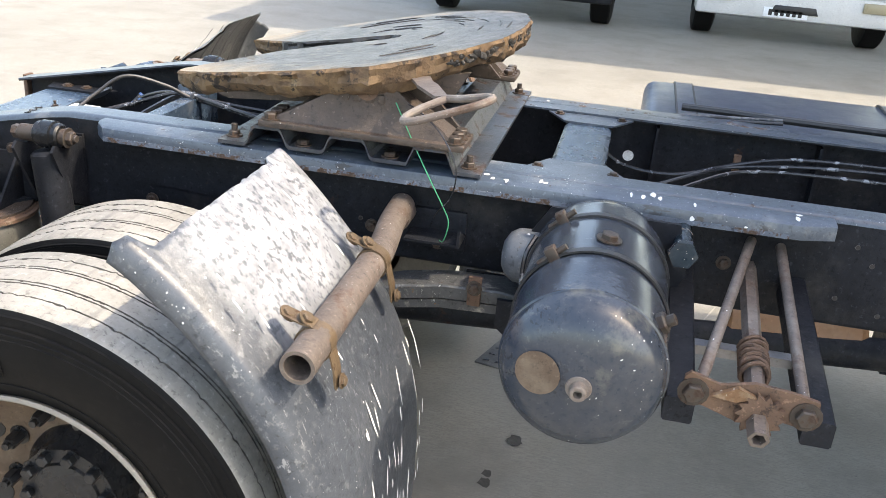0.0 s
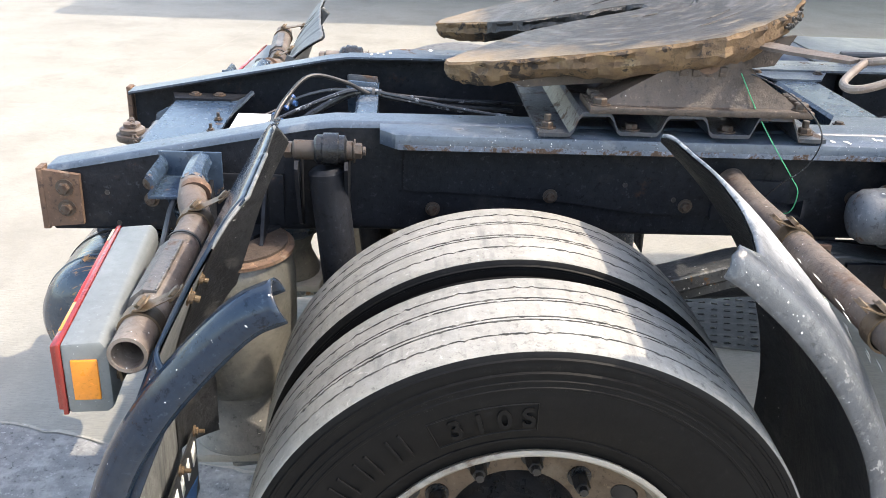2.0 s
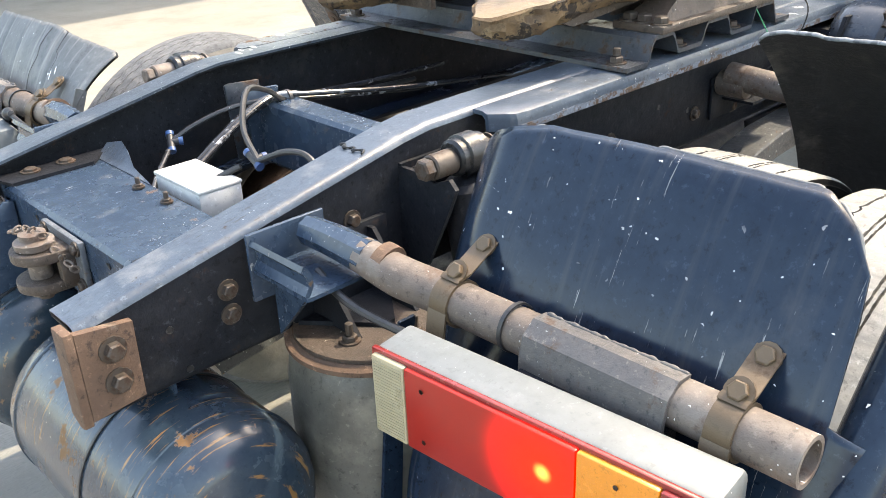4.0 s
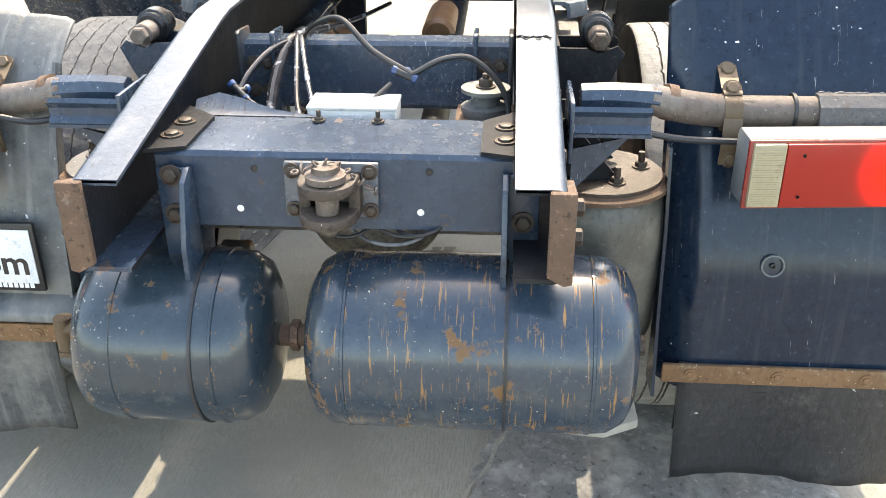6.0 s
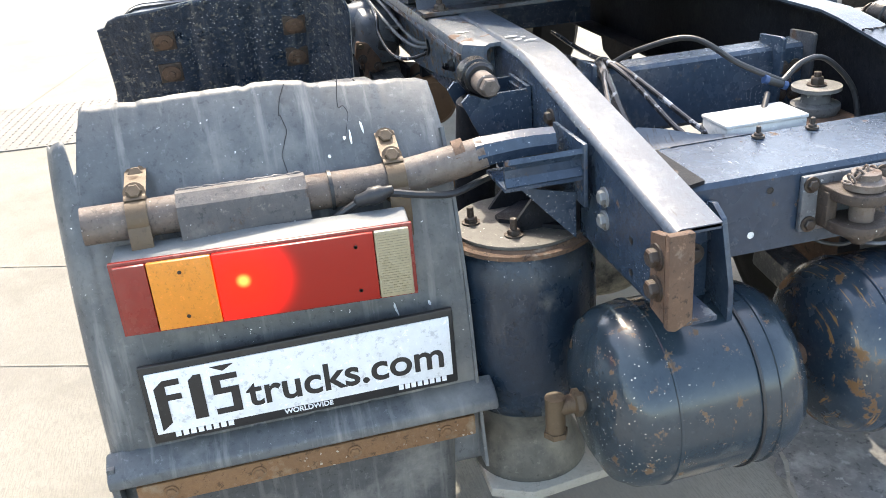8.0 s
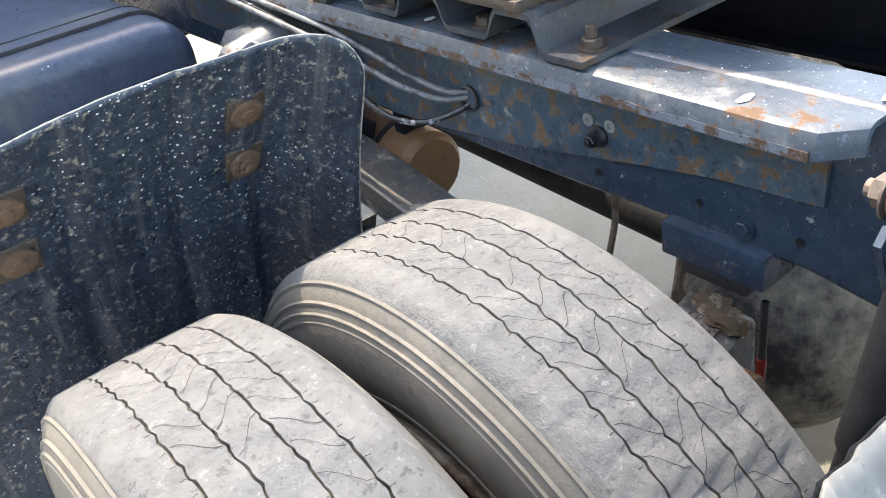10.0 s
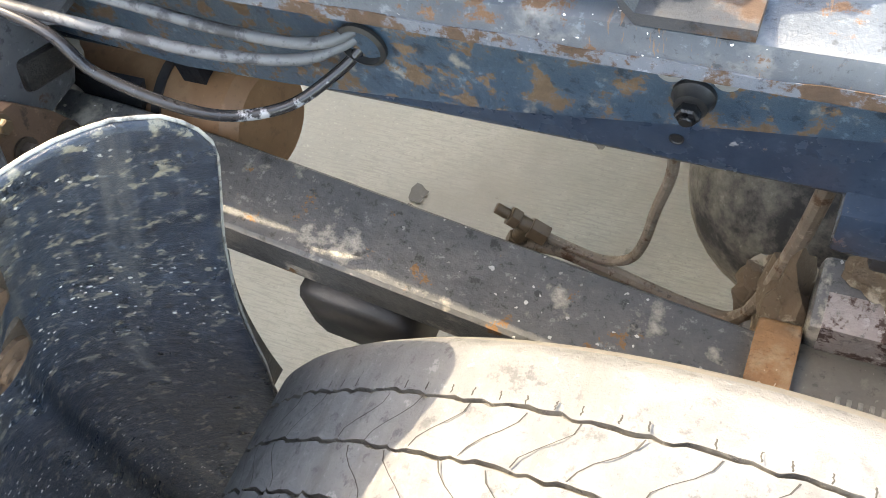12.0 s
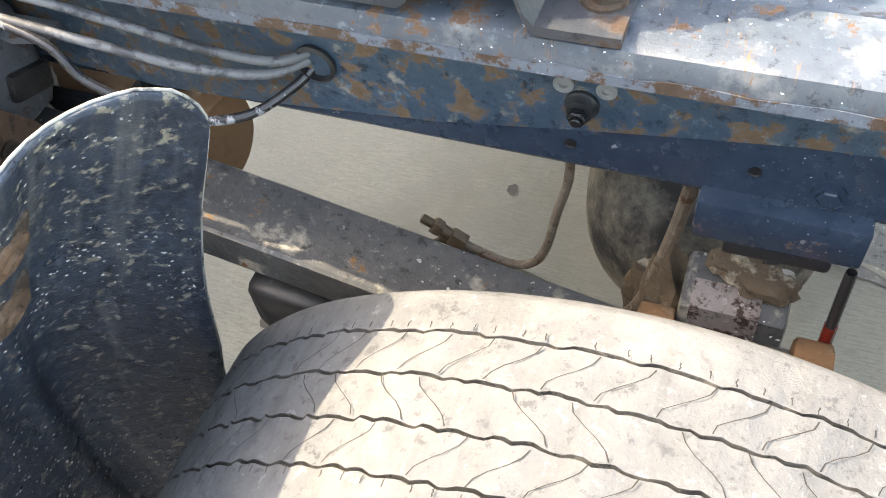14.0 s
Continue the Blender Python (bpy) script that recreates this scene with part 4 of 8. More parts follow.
def tyre_mesh(s, y_in, y_out, pale, zigzag, worn):
    """A tyre between two distances from the middle, on side s."""
    R, w = 0.505, (y_out - y_in)
    mid_y = (y_in + y_out) / 2
    half = w / 2
    # half profile from bead to shoulder, then the tread with its grooves
    side = [(half * 0.80, 0.300), (half * 0.88, 0.325), (half * 0.97, 0.370), (half * 1.0, 0.405), (half * 0.985, 0.445), (half * (0.91 if zigzag else 0.95), 0.468), (half * (0.90 if zigzag else 0.955), 0.472), (half * 0.83 if zigzag else half * 0.925, 0.486 if zigzag else 0.488)]
    grooves = [-0.446, -0.15, 0.15, 0.446] if zigzag else [-0.56, -0.27, -0.20, 0.20, 0.27, 0.56]
    tread = [(half * 0.76, 0.4975), (half * 0.70, 0.5025)] if zigzag else [(half * 0.90, 0.497), (half * 0.85, 0.5015)]
    gw, gd = (0.0011, 0.007) if zigzag else (0.0017, 0.006)
    marks = []
    for g in reversed(grooves):
        c = g * half
        crown = R - 0.006 * (g * g)
        tread += [(c + gw + 0.0006, crown), (c + gw * 0.6, crown - gd), (c - gw * 0.6, crown - gd), (c - gw - 0.0006, crown)]
        marks.append(len(tread) - 4)
    tread += [(-half * 0.70, 0.5025), (-half * 0.76, 0.4975)] if zigzag else [(-half * 0.85, 0.5015), (-half * 0.90, 0.497)]
    prof = side + tread + [(-a, b) for a, b in reversed(side)]
    g_at = {len(side) + m + k: i for i, m in enumerate(marks) for k in range(4)}
    seg = 448 if zigzag else 420
    jag = random.Random(17)
    bm = bmesh.new()
    rings = []
    for i in range(seg):
        a = 2 * math.pi * i / seg
        ring = []
        for j, (h, r) in enumerate(prof):
            dy = 0.0
            if j in g_at:
                gi = g_at[j]
                if zigzag:
                    tri = abs(((i * 0.5 + gi * 0.5) % 2) - 1) * 2 - 1
                    dy = 0.0010 * tri + 0.0008 * math.sin(i * 0.37 + gi) + 0.0008 * math.sin(i * 2.3 + gi * 1.7) + (0.0009 if j % 4 < 2 else -0.0003) * max(0.0, math.sin(i * 0.83 + gi * 2.1))
                else:
                    dy = jag.uniform(-0.0007, 0.0007)
                    if shallow(i, gi):
                        r = max(r, R - 0.006 * (grooves[::-1][gi] ** 2) - 0.0022)
                    if gi in (0, 5) and i % 13 == 0:
                        dy += 0.0045 if gi == 0 else -0.0045
                if j - len(side) in marks or (j - len(side) - 3) in marks:
                    r = r - ((0.003 if (i + gi * 2) % 8 in (0, 1) else 0.0) if zigzag else (0.0016 if jag.random() < 0.12 else 0.0))
            ring.append(bm.verts.new((r * math.sin(a), s * (mid_y + h + dy), 0.505 + r * math.cos(a))))
        rings.append(ring)
    n0, n1 = len(side) - 1, len(side) + len(tread)
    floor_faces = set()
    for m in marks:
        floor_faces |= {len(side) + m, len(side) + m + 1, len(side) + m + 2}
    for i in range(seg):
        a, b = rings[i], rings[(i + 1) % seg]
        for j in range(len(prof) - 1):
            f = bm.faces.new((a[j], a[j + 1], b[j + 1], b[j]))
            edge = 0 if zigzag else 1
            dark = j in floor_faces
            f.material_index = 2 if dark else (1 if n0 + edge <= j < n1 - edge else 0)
    return bm, R


def sipes(s, y_in, y_out, R, count, seed):
    """Thin curved cuts across the ribs of the tread."""
    bm = bmesh.new()
    rnd = random.Random(seed)
    half, mid_y = (y_out - y_in) / 2, (y_in + y_out) / 2
    ribs = [(-0.68, -0.465), (-0.428, -0.168), (-0.132, 0.132), (0.168, 0.428), (0.465, 0.68)]
    for k, (g0, g1) in enumerate(ribs):
        edge = k in (0, 4)
        for i in range(count * (2 if edge else 1)):
            if rnd.random() < 0.18:
                continue
            a0 = 2 * math.pi * (i + rnd.uniform(-.12, .12)) / (count * (2 if edge else 1)) + k * 0.03
            if edge:
                g0e, g1e = (g0, g0 + 0.035) if rnd.random() < 0.0 else ((g1 - 0.045, g1) if k == 0 else (g0, g0 + 0.045))
            else:
                g0e, g1e = g0, g1
            n = 5
            prev = None
            for q in range(n + 1):
                f = q / n
                h = (g0e + (g1e - g0e) * f) * half
                a = a0 + (0.0 if edge else 0.035 * math.sin((f - 0.5) * math.pi) * (1 if k % 2 else -1)) + rnd.uniform(-.0015, .0015)
                r = R + 0.0002 - 0.006 * (h / half) ** 2
                wv = rnd.uniform(0.0004, 0.0007)
                p = [bm.verts.new((r * math.sin(a + d / R), s * (mid_y + h), 0.505 + r * math.cos(a + d / R))) for d in (-wv, wv)]
                if prev:
                    bm.faces.new((prev[0], prev[1], p[1], p[0]))
                prev = p
    return bm


def wheel(s, y_in, y_out, outer, pale):
    where = "outer" if outer else "inner"
    bm = B()
    y0, y1 = y_in + 0.035, y_out - 0.012
    lathe(bm, [(0, 0.302), (0.004, 0.306), (0.010, 0.304), (0.016, 0.292), (0.04, 0.284), (0.09, 0.276), (0.17, 0.262), (0.215, 0.258)], (0, s * y1, 0.505), (0, -s, 0), 72)
    t = part("wheel", bm, "rim", axle, ("clay-coated" if pale else "dusty") + f" {where} wheel, cream rim with rust streaks", sharp=50)
    solid(t, 0.006, 1.0)
    bm, R = tyre_mesh(s, y_in, y_out, pale, pale, not pale)
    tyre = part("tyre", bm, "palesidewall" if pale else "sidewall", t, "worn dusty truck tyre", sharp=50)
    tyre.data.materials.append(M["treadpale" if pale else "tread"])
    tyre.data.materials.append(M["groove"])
    if pale:
        tagged(part("sipe", sipes(s, y_in, y_out, R, 80, 5 + outer), "sipe", t), kind="stuff")
    # raised rings on the sidewall
    for r, h in ((0.484, 0.0035), (0.462, 0.004), (0.449, 0.003), (0.438, 0.003), (0.338, 0.004)):
        bm = B()
        yy = {0.484: 0.84 if pale else 0.932, 0.462: 0.925 if pale else 0.96, 0.449: 0.975, 0.438: 0.985, 0.338: 0.90}[r] * (y_out - y_in) / 2 + (y_in + y_out) / 2
        lathe(bm, [(0, r - 0.004), (h, r - 0.002), (h, r + 0.002), (0, r + 0.004)], (0, s * (yy - 0.001), 0.505), (0, s, 0), 96)
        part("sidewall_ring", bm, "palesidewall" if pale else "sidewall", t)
    if outer:
        yd = y1 - 0.165
        bm = B()
        lathe(bm, [(0, 0.262), (0.0, 0.24), (0.018, 0.20), (0.022, 0.17), (0.022, 0.12)], (0, s * yd, 0.505), (0, -s, 0), 72)
        part("wheel_disc", bm, "disc", t, "rust-brown dished wheel disc")
        for i in range(8):
            a = 2 * math.pi * (i + 0.5) / 8
            bm = B()
            out = Vector((-0.45 * math.cos(a), s, -0.45 * math.sin(a))).normalized()
            lathe(bm, [(0, 0.0), (0.0, 0.023), (0.0014, 0.025), (-0.004, 0.027)], Vector((0.222 * math.cos(a), s * (yd - 0.0081), 0.505 + 0.222 * math.sin(a))) + out * 0.0006, out, 18)
            part("hand_hole", bm, "inkblack", t)
        bm = B()
        lathe(bm, [(0, 0.0), (0.0, 0.055), (0.006, 0.075), (0.012, 0.078), (0.015, 0.108), (0.045, 0.116), (0.062, 0.128), (0.11, 0.134)], (0, s * (yd + 0.055), 0.505), (0, -s, 0), 48)
        part("hub", bm, "hub", t, "near-black hub with a ring of studs")
        for n_, rad, hh, rr_, st, base_y in ((10, 0.1675, 0.04, 0.016, 0.012, yd - 0.02), (10, 0.093, 0.024, 0.0145, 0.0, yd + 0.038)):
            bolts("wheel_nut", [(rad * math.cos(a), s * base_y, 0.505 + rad * math.sin(a)) for a in (2 * math.pi * (i + 0.25) / n_ for i in range(n_))], (0, s, 0), t, rr_, hh, True, st, "hub")
    return t


axle = thing("rear_axle", (0, 0, 0.3), "muddy rear drive axle with dual truck wheels", "axle")
wheels = {}
for s in (-1, 1):
    wheels[s, 1] = wheel(s, 0.905, 1.185, True, s > 0)
    wheels[s, 0] = wheel(s, 0.572, 0.852, False, s > 0)


# ---- mudguards ----
def profile_at(points, n):
    pts = spline([(x, 0, z) for x, z in points], 6)
    length = [0.0]
    for a, b in zip(pts, pts[1:]):
        length.append(length[-1] + (b - a).length)
    out = []
    for i in range(n + 1):
        d = length[-1] * i / n
        k = max(j for j in range(len(length)) if length[j] <= d + 1e-9)
        k = min(k, len(pts) - 2)
        f = (d - length[k]) / max(1e-9, length[k + 1] - length[k])
        p = pts[k].lerp(pts[k + 1], min(1, f))
        out.append((p.x, p.z))
    return out


def guard_sheet(points, s, y0, y1, top, rows=60, cols=90, lip=0.05, wave=0.0, roll=0.045, side=1, dish=0.0, rim=8, dish_at=0.17, dish_pow=1.6, bow=None, shift=0.0):
    """A curved sheet along a profile; top(v) is the share of the profile lost from its upper end: v from the inner edge (0) to the outer (1), then over the rolled lip.
    side: the sense in which the sheet's front face looks."""
    bm = bmesh.new()
    fine = 240
    prof = profile_at(points, fine)
    grid = []
    for j in range(cols + 1 + rim):
        v = j / cols if j <= cols else 1.0 + (j - cols) / 80
        t0 = min(0.98, max(0.0, top(v)))
        col = []
        for i in range(rows + 1):
            u = t0 + (1 - t0) * i / rows
            k = min(fine - 1, int(u * fine))
            f = u * fine - k
            x, z = (prof[k][q] * (1 - f) + prof[k + 1][q] * f for q in (0, 1))
            a_, b_ = prof[max(0, k - 2)], prof[min(fine, k + 3)]
            d = Vector((b_[0] - a_[0], 0, b_[1] - a_[1])).normalized()
            nrm = Vector((-d.z, 0, d.x)) * side      # towards the wheel
            if j <= cols:
                off = wave * math.sin(v * 9 + u * 4) * (1 - u) + dish * (1 + 1.7 * min(u, 0.5)) * (max(0, dish_at - v) / dish_at) ** dish_pow + shift
                if bow:
                    off += bow(u, v)
                p = Vector((x, s * (y0 + (y1 - y0) * v), z)) + nrm * off
            else:
                a = (j - cols) / 8 * radians(100)
                p = Vector((x, s * (y1 + roll * math.sin(a)), z)) + nrm * (lip * (1 - math.cos(a)) + (bow(u, 1.0) if bow else 0.0))
            col.append(bm.verts.new(p))
        grid.append(col)
    for a, b in zip(grid, grid[1:]):
        for i in range(rows):
            bm.faces.new((a[i], a[i + 1], b[i + 1], b[i]))
    return bm


def torn(seed, n, amp, steps):
    """A torn outline: straight runs between (v, share) steps, with small teeth."""
    rnd = random.Random(seed)
    teeth = [rnd.uniform(-amp, amp) * (1 if rnd.random() < 0.6 else 0.2) for _ in range(n + 2)]

    def outline(v):
        q = max(0.0, min(1.1, v))
        base = steps[-1][1]
        for (v0, s0), (v1, s1) in zip(steps, steps[1:]):
            if v0 <= q <= v1:
                base = s0 + (s1 - s0) * (q - v0) / max(1e-6, v1 - v0)
                break
        k = min(q / 1.1, 0.999) * n
        a, b = teeth[int(k)], teeth[int(k) + 1]
        return base + a + (b - a) * (k - int(k))
    return outline


REAR = [(-0.455, 1.205), (-0.52, 1.155), (-0.59, 1.06), (-0.645, 0.93), (-0.685, 0.78), (-0.705, 0.62), (-0.712, 0.44)]
REAR_R = [(-0.45, 1.225), (-0.485, 1.195), (-0.525, 1.13), (-0.569, 1.05), (-0.62, 0.93), (-0.672, 0.80), (-0.705, 0.70), (-0.716, 0.60), (-0.718, 0.44)]
FRONT_L = [(0.405, 1.205), (0.455, 1.12), (0.525, 1.0), (0.592, 0.85), (0.645, 0.66), (0.66, 0.48), (0.66, 0.30)]
FRONT = [(0.27, 1.225), (0.33, 1.185), (0.43, 1.095), (0.53, 0.975), (0.61, 0.83), (0.655, 0.66), (0.665, 0.48), (0.66, 0.33)]

guard_fr = thing("mudguard", (0.6, -0.92, 0.33), "grey plastic front mudguard half with torn top and white splashes", "mudguard", "mudguards")
edge_fr = torn(3, 46, 0.003, [(0, 0.062), (0.03, 0.045), (0.20, 0.048), (0.22, 0.058), (0.5, 0.06), (0.90, 0.055), (0.985, 0.055), (1.0, 0.012), (1.05, 0.004), (1.1, 0.012)])


def droop(u, v):
    """The outer side of the sheet sags towards the tyre."""
    return 0.034 * (max(0.0, v - 0.72) / 0.28) ** 2


sheet = part("panel", guard_sheet(FRONT, -1, 0.60, 1.177, edge_fr, wave=0.004, side=-1, roll=0.030, lip=0.042, bow=droop, dish=0.022, dish_at=0.15, dish_pow=1.8), "guardfront", guard_fr, sharp=60)
solid(sheet, 0.006)
part("underside", guard_sheet(FRONT, -1, 0.604, 1.172, edge_fr, wave=0.004, side=-1, rim=0, shift=0.009, bow=droop, dish=0.022, dish_at=0.15, dish_pow=1.8), "liner", guard_fr, "black dirty underside", sharp=60)
guard_rr = thing("mudguard", (-0.68, -0.92, 0.44), "dark blue plastic rear mudguard half, broken at its outer edge", "mudguard", "mudguards")
edge_rr = torn(8, 36, 0.0012, [(0, 0.085), (0.05, 0.06), (0.22, 0.03), (0.5, 0.02), (0.86, 0.02), (0.93, 0.06), (0.985, 0.12), (1.0, 0.30), (1.1, 0.32)])
sheet = part("panel", guard_sheet(REAR_R, -1, 0.59, 1.185, edge_rr, side=1, dish=0.038, dish_at=0.13, dish_pow=1.7), "guardblue", guard_rr, sharp=60)
solid(sheet, 0.006)
part("underside", guard_sheet(REAR_R, -1, 0.594, 1.18, edge_rr, side=1, rim=0, shift=0.009, dish=0.038, dish_at=0.13, dish_pow=1.7), "greyliner", guard_rr, "dust-filmed underside", sharp=60)
part("inner_border", guard_sheet(REAR_R, -1, 0.594, 0.690, lambda v: edge_rr(v * 0.163) + 0.006, side=1, rim=0, shift=0.012, dish=0.038, dish_at=0.80, dish_pow=1.7, cols=14), "liner", guard_rr, "black inner border", sharp=60)
guard_rl = thing("mudguard", (-0.68, 0.92, 0.44), "faded grey ribbed rear mudguard half with cracked torn top", "mudguard", "mudguards")
edge_rl = torn(21, 60, 0.0025, [(0, 0.105), (0.03, 0.09), (0.22, 0.094), (0.34, 0.093), (0.37, 0.086), (0.50, 0.083), (0.53, 0.090), (0.6, 0.088), (0.88, 0.09), (0.965, 0.088), (0.972, 0.125), (0.984, 0.15), (0.988, 0.20), (0.994, 0.225), (0.999, 0.235), (1.006, 0.175), (1.012, 0.155), (1.03, 0.150), (1.05, 0.158), (1.06, 0.146), (1.1, 0.155)])


def corrugation(u, v):
    """Flat pressed ribs down the sheet, standing away from the wheel."""
    k = (v * 6.0 + 0.08) % 1.0
    ridge = min(1.0, min(k, 1 - k) * 9)
    slump = 0.085 * max(0.0, 1 - v / 0.55) ** 1.2 * max(0.0, 1 - u / 0.32) ** 1.3
    return 0.0028 * (1 - ridge) - 0.004 * (0.36 < v < 0.5) * max(0.0, 1 - u * 3.2) + slump


part("underside", guard_sheet(REAR, 1, 0.589, 1.195, edge_rl, side=1, rim=0, shift=0.009, bow=corrugation, cols=150), "liner", guard_rl, "dark dirty underside", sharp=60)
sheet = part("panel", guard_sheet(REAR, 1, 0.585, 1.20, edge_rl, side=1, bow=corrugation, cols=150), "guardgrey", guard_rl, sharp=60)
solid(sheet, 0.003)
guard_fl = thing("mudguard", (0.6, 0.92, 0.33), "black front mudguard half with rusty bolt pads and paint drips", "mudguard", "mudguards")


round_corner = torn(6, 60, 0.0006, [(0, 0.060), (0.012, 0.034), (0.03, 0.020), (0.06, 0.014), (0.10, 0.018), (0.165, 0.028), (0.36, 0.026), (0.55, 0.026), (0.73, 0.039), (0.94, 0.052), (0.98, 0.065), (1.0, 0.085), (1.1, 0.10)])


def flutes(u, v):
    """Shallow channels pressed down the sheet."""
    return (min(1.0, u / 0.12)) * (0.006 * math.exp(-((v - 0.22) / 0.02) ** 2) - 0.010 * math.exp(-((v - 0.40) / 0.03) ** 2) - 0.008 * math.exp(-((v - 0.66) / 0.03) ** 2))


sheet = part("panel", guard_sheet(FRONT_L, 1, 0.595, 1.225, round_corner, wave=0.002, side=-1, lip=0.02, rows=110, cols=100, dish=0.078, rim=2, dish_at=0.19, dish_pow=1.9, bow=flutes), "guarddark", guard_fl, sharp=60)
solid(sheet, 0.006)
# rubber strip with square holes along its inner edge
strip_line = [(0.565, 0.76), (0.590, 0.69), (0.612, 0.60), (0.625, 0.50), (0.628, 0.42)]
bm = B()
pts = spline([(x, 0, z) for x, z in strip_line], 6)
loft(bm, [[(p.x, 0.500, p.z), (p.x, 0.600, p.z), (p.x + 0.006, 0.600, p.z), (p.x + 0.006, 0.500, p.z)] for p in pts])
side_strip = part("side_strip", bm, "rubber", guard_fl, "grey rubber strip with a row of square holes", 50)
for k in range(9):
    q = 2 + 2.6 * k
    p = pts[int(q)].lerp(pts[min(len(pts) - 1, int(q) + 1)], q - int(q))
    d = (pts[min(len(pts) - 1, int(q) + 1)] - pts[int(q)]).normalized()
    bm = B()
    box(bm, (p.x - 0.0005, 0.525, p.z), (0.003, 0.011, 0.014), Matrix(((-d.z, 0, d.x), (0, 1, 0), (d.x, 0, d.z))), bevel=0.001)
    part("square_hole", bm, "inkblack", side_strip)
# worn pale rim along its upper and inner edge
rim_line = []
_prof = profile_at(FRONT_L, 240)
for k in range(46):
    if k < 16:
        v, u = 0.0, 0.62 - (0.62 - 0.075) * k / 15
    else:
        v = 0.93 * ((k - 15) / 30) ** 1.7
        u = round_corner(v)
    i_ = min(239, int(u * 240))
    d = Vector((_prof[min(240, i_ + 3)][0] - _prof[max(0, i_ - 2)][0], 0, _prof[min(240, i_ + 3)][1] - _prof[max(0, i_ - 2)][1])).normalized()
    off = 0.078 * (1 + 1.7 * min(u, 0.5)) * (max(0, 0.19 - v) / 0.19) ** 1.9 + 0.002 * math.sin(v * 9 + u * 4) * (1 - u) + flutes(u, v)
    f_ = u * 240 - i_
    rim_line.append(Vector((_prof[i_][0] * (1 - f_) + _prof[i_ + 1][0] * f_, 0.595 + 0.63 * v, _prof[i_][1] * (1 - f_) + _prof[i_ + 1][1] * f_)) + Vector((-d.z, 0, d.x)) * -(off + 0.001))
bm = B()
sweep(bm, rim_line, 0.0014, 8, 2, smooth=False)
part("rim", bm, "guardrim", guard_fl, "white worn rim", 60)

# ---- fifth wheel ----
coupling = thing("fifth_wheel", (0.35, 0, 1.12), "greasy rust-edged fifth wheel coupling plate on cast saddles", "coupling")
half_out = [(-0.125, -0.235), (-0.118, -0.275), (-0.02, -0.335), (0.17, -0.410), (0.33, -0.452), (0.45, -0.465), (0.55, -0.42), (0.64, -0.34), (0.71, -0.22), (0.74, -0.08)]
inner = [(0.40, -0.022), (0.36, -0.040), (0.20, -0.052), (0.08, -0.075), (-0.02, -0.15)]
out_r = half_out + [(x, -y) for x, y in reversed(half_out)] + [(x, -y) for x, y in reversed(inner)] + inner


def plate_z(x):
    return 1.345 + 0.2 * (x - 0.4)


rnd = random.Random(2)
dense = []
for (x0, y0), (x1, y1) in zip(out_r, out_r[1:] + out_r[:1]):
    n = max(1, int(math.hypot(x1 - x0, y1 - y0) / 0.014))
    dense += [(x0 + (x1 - x0) * k / n + rnd.uniform(-.0025, .0025), y0 + (y1 - y0) * k / n + rnd.uniform(-.0025, .0025)) for k in range(n)]
bm = B()
top = [bm.verts.new((x, y, plate_z(x))) for x, y in dense]
bm.faces.new(top)
part("top_plate", bm, "fifth", coupling, "greasy dark top plate with a keyhole slot")
bm = B()
rings = []
for k, (inset, drop) in enumerate(((0.0, 0.0005), (-0.005, 0.008), (-0.001, 0.022), (-0.004, 0.040), (0.005, 0.058), (0.02, 0.072))):
    ring = []
    for i, (x, y) in enumerate(dense):
        a, b = dense[i - 1], dense[(i + 1) % len(dense)]
        d = Vector((b[0] - a[0], b[1] - a[1], 0)).normalized()
        n = Vector((-d.y, d.x, 0))
        j = (rnd.uniform(-.005, .005) + 0.004 * math.sin(i * 0.9 + k * 2.1) * math.sin(i * 0.31 + k)) if k else 0
        dz = rnd.uniform(-.003, .003) if k else 0
        ring.append((x + n.x * (inset + j), y + n.y * (inset + j), plate_z(x) - drop * (0.62 + 0.30 * min(1.0, max(0.0, (x + 0.1) / 0.35)) + 0.16 * math.sin(i * 0.23) * math.sin(i * 0.071 + 1.0)) + dz))
    rings.append(ring)
loft(bm, rings, closed=True, cap=False)
bm.faces.new([v for v in bm.verts][-len(dense):])
for f in bm.faces:
    c = f.calc_center_median()
    f.material_index = 1 if len(f.verts) == 4 and 0.0 < c.x < 0.42 and abs(c.y) < 0.15 else 0
plate_edge = part("plate_edge", bm, "fifthedge", coupling, "flaking ochre rust edge", 28)
plate_edge.data.materials.append(M["grease"])

# corrugated mounting plate under the saddles
wav = [(0.074, 1.124), (0.142, 1.124), (0.150, 1.134), (0.160, 1.163), (0.168, 1.172), (0.228, 1.172), (0.236, 1.163), (0.248, 1.136), (0.256, 1.130), (0.336, 1.130), (0.344, 1.138), (0.354, 1.163), (0.362, 1.172), (0.436, 1.172), (0.444, 1.164), (0.454, 1.138), (0.462, 1.130), (0.545, 1.130), (0.562, 1.172), (0.638, 1.172), (0.66, 1.124), (0.722, 1.124)]
bm = B()
prism(bm, wav + [(x, z + 0.009) for x, z in reversed(wav)], "y", -0.455, 0.458)
mount = part("mounting_plate", bm, "mount", coupling, "corrugated blue-grey mounting plate", 20)
bolts("bolt", [(x, s * 0.412, 1.133) for x in (0.098, 0.688) for s in (-1, 1)], (0, 0, 1), mount, 0.014, 0.015, stud=0.016)
bolts("bolt", [(x, s * 0.43, 1.139) for x in (0.283, 0.50) for s in (-1, 1)], (0, 0, 1), mount, 0.014, 0.014)
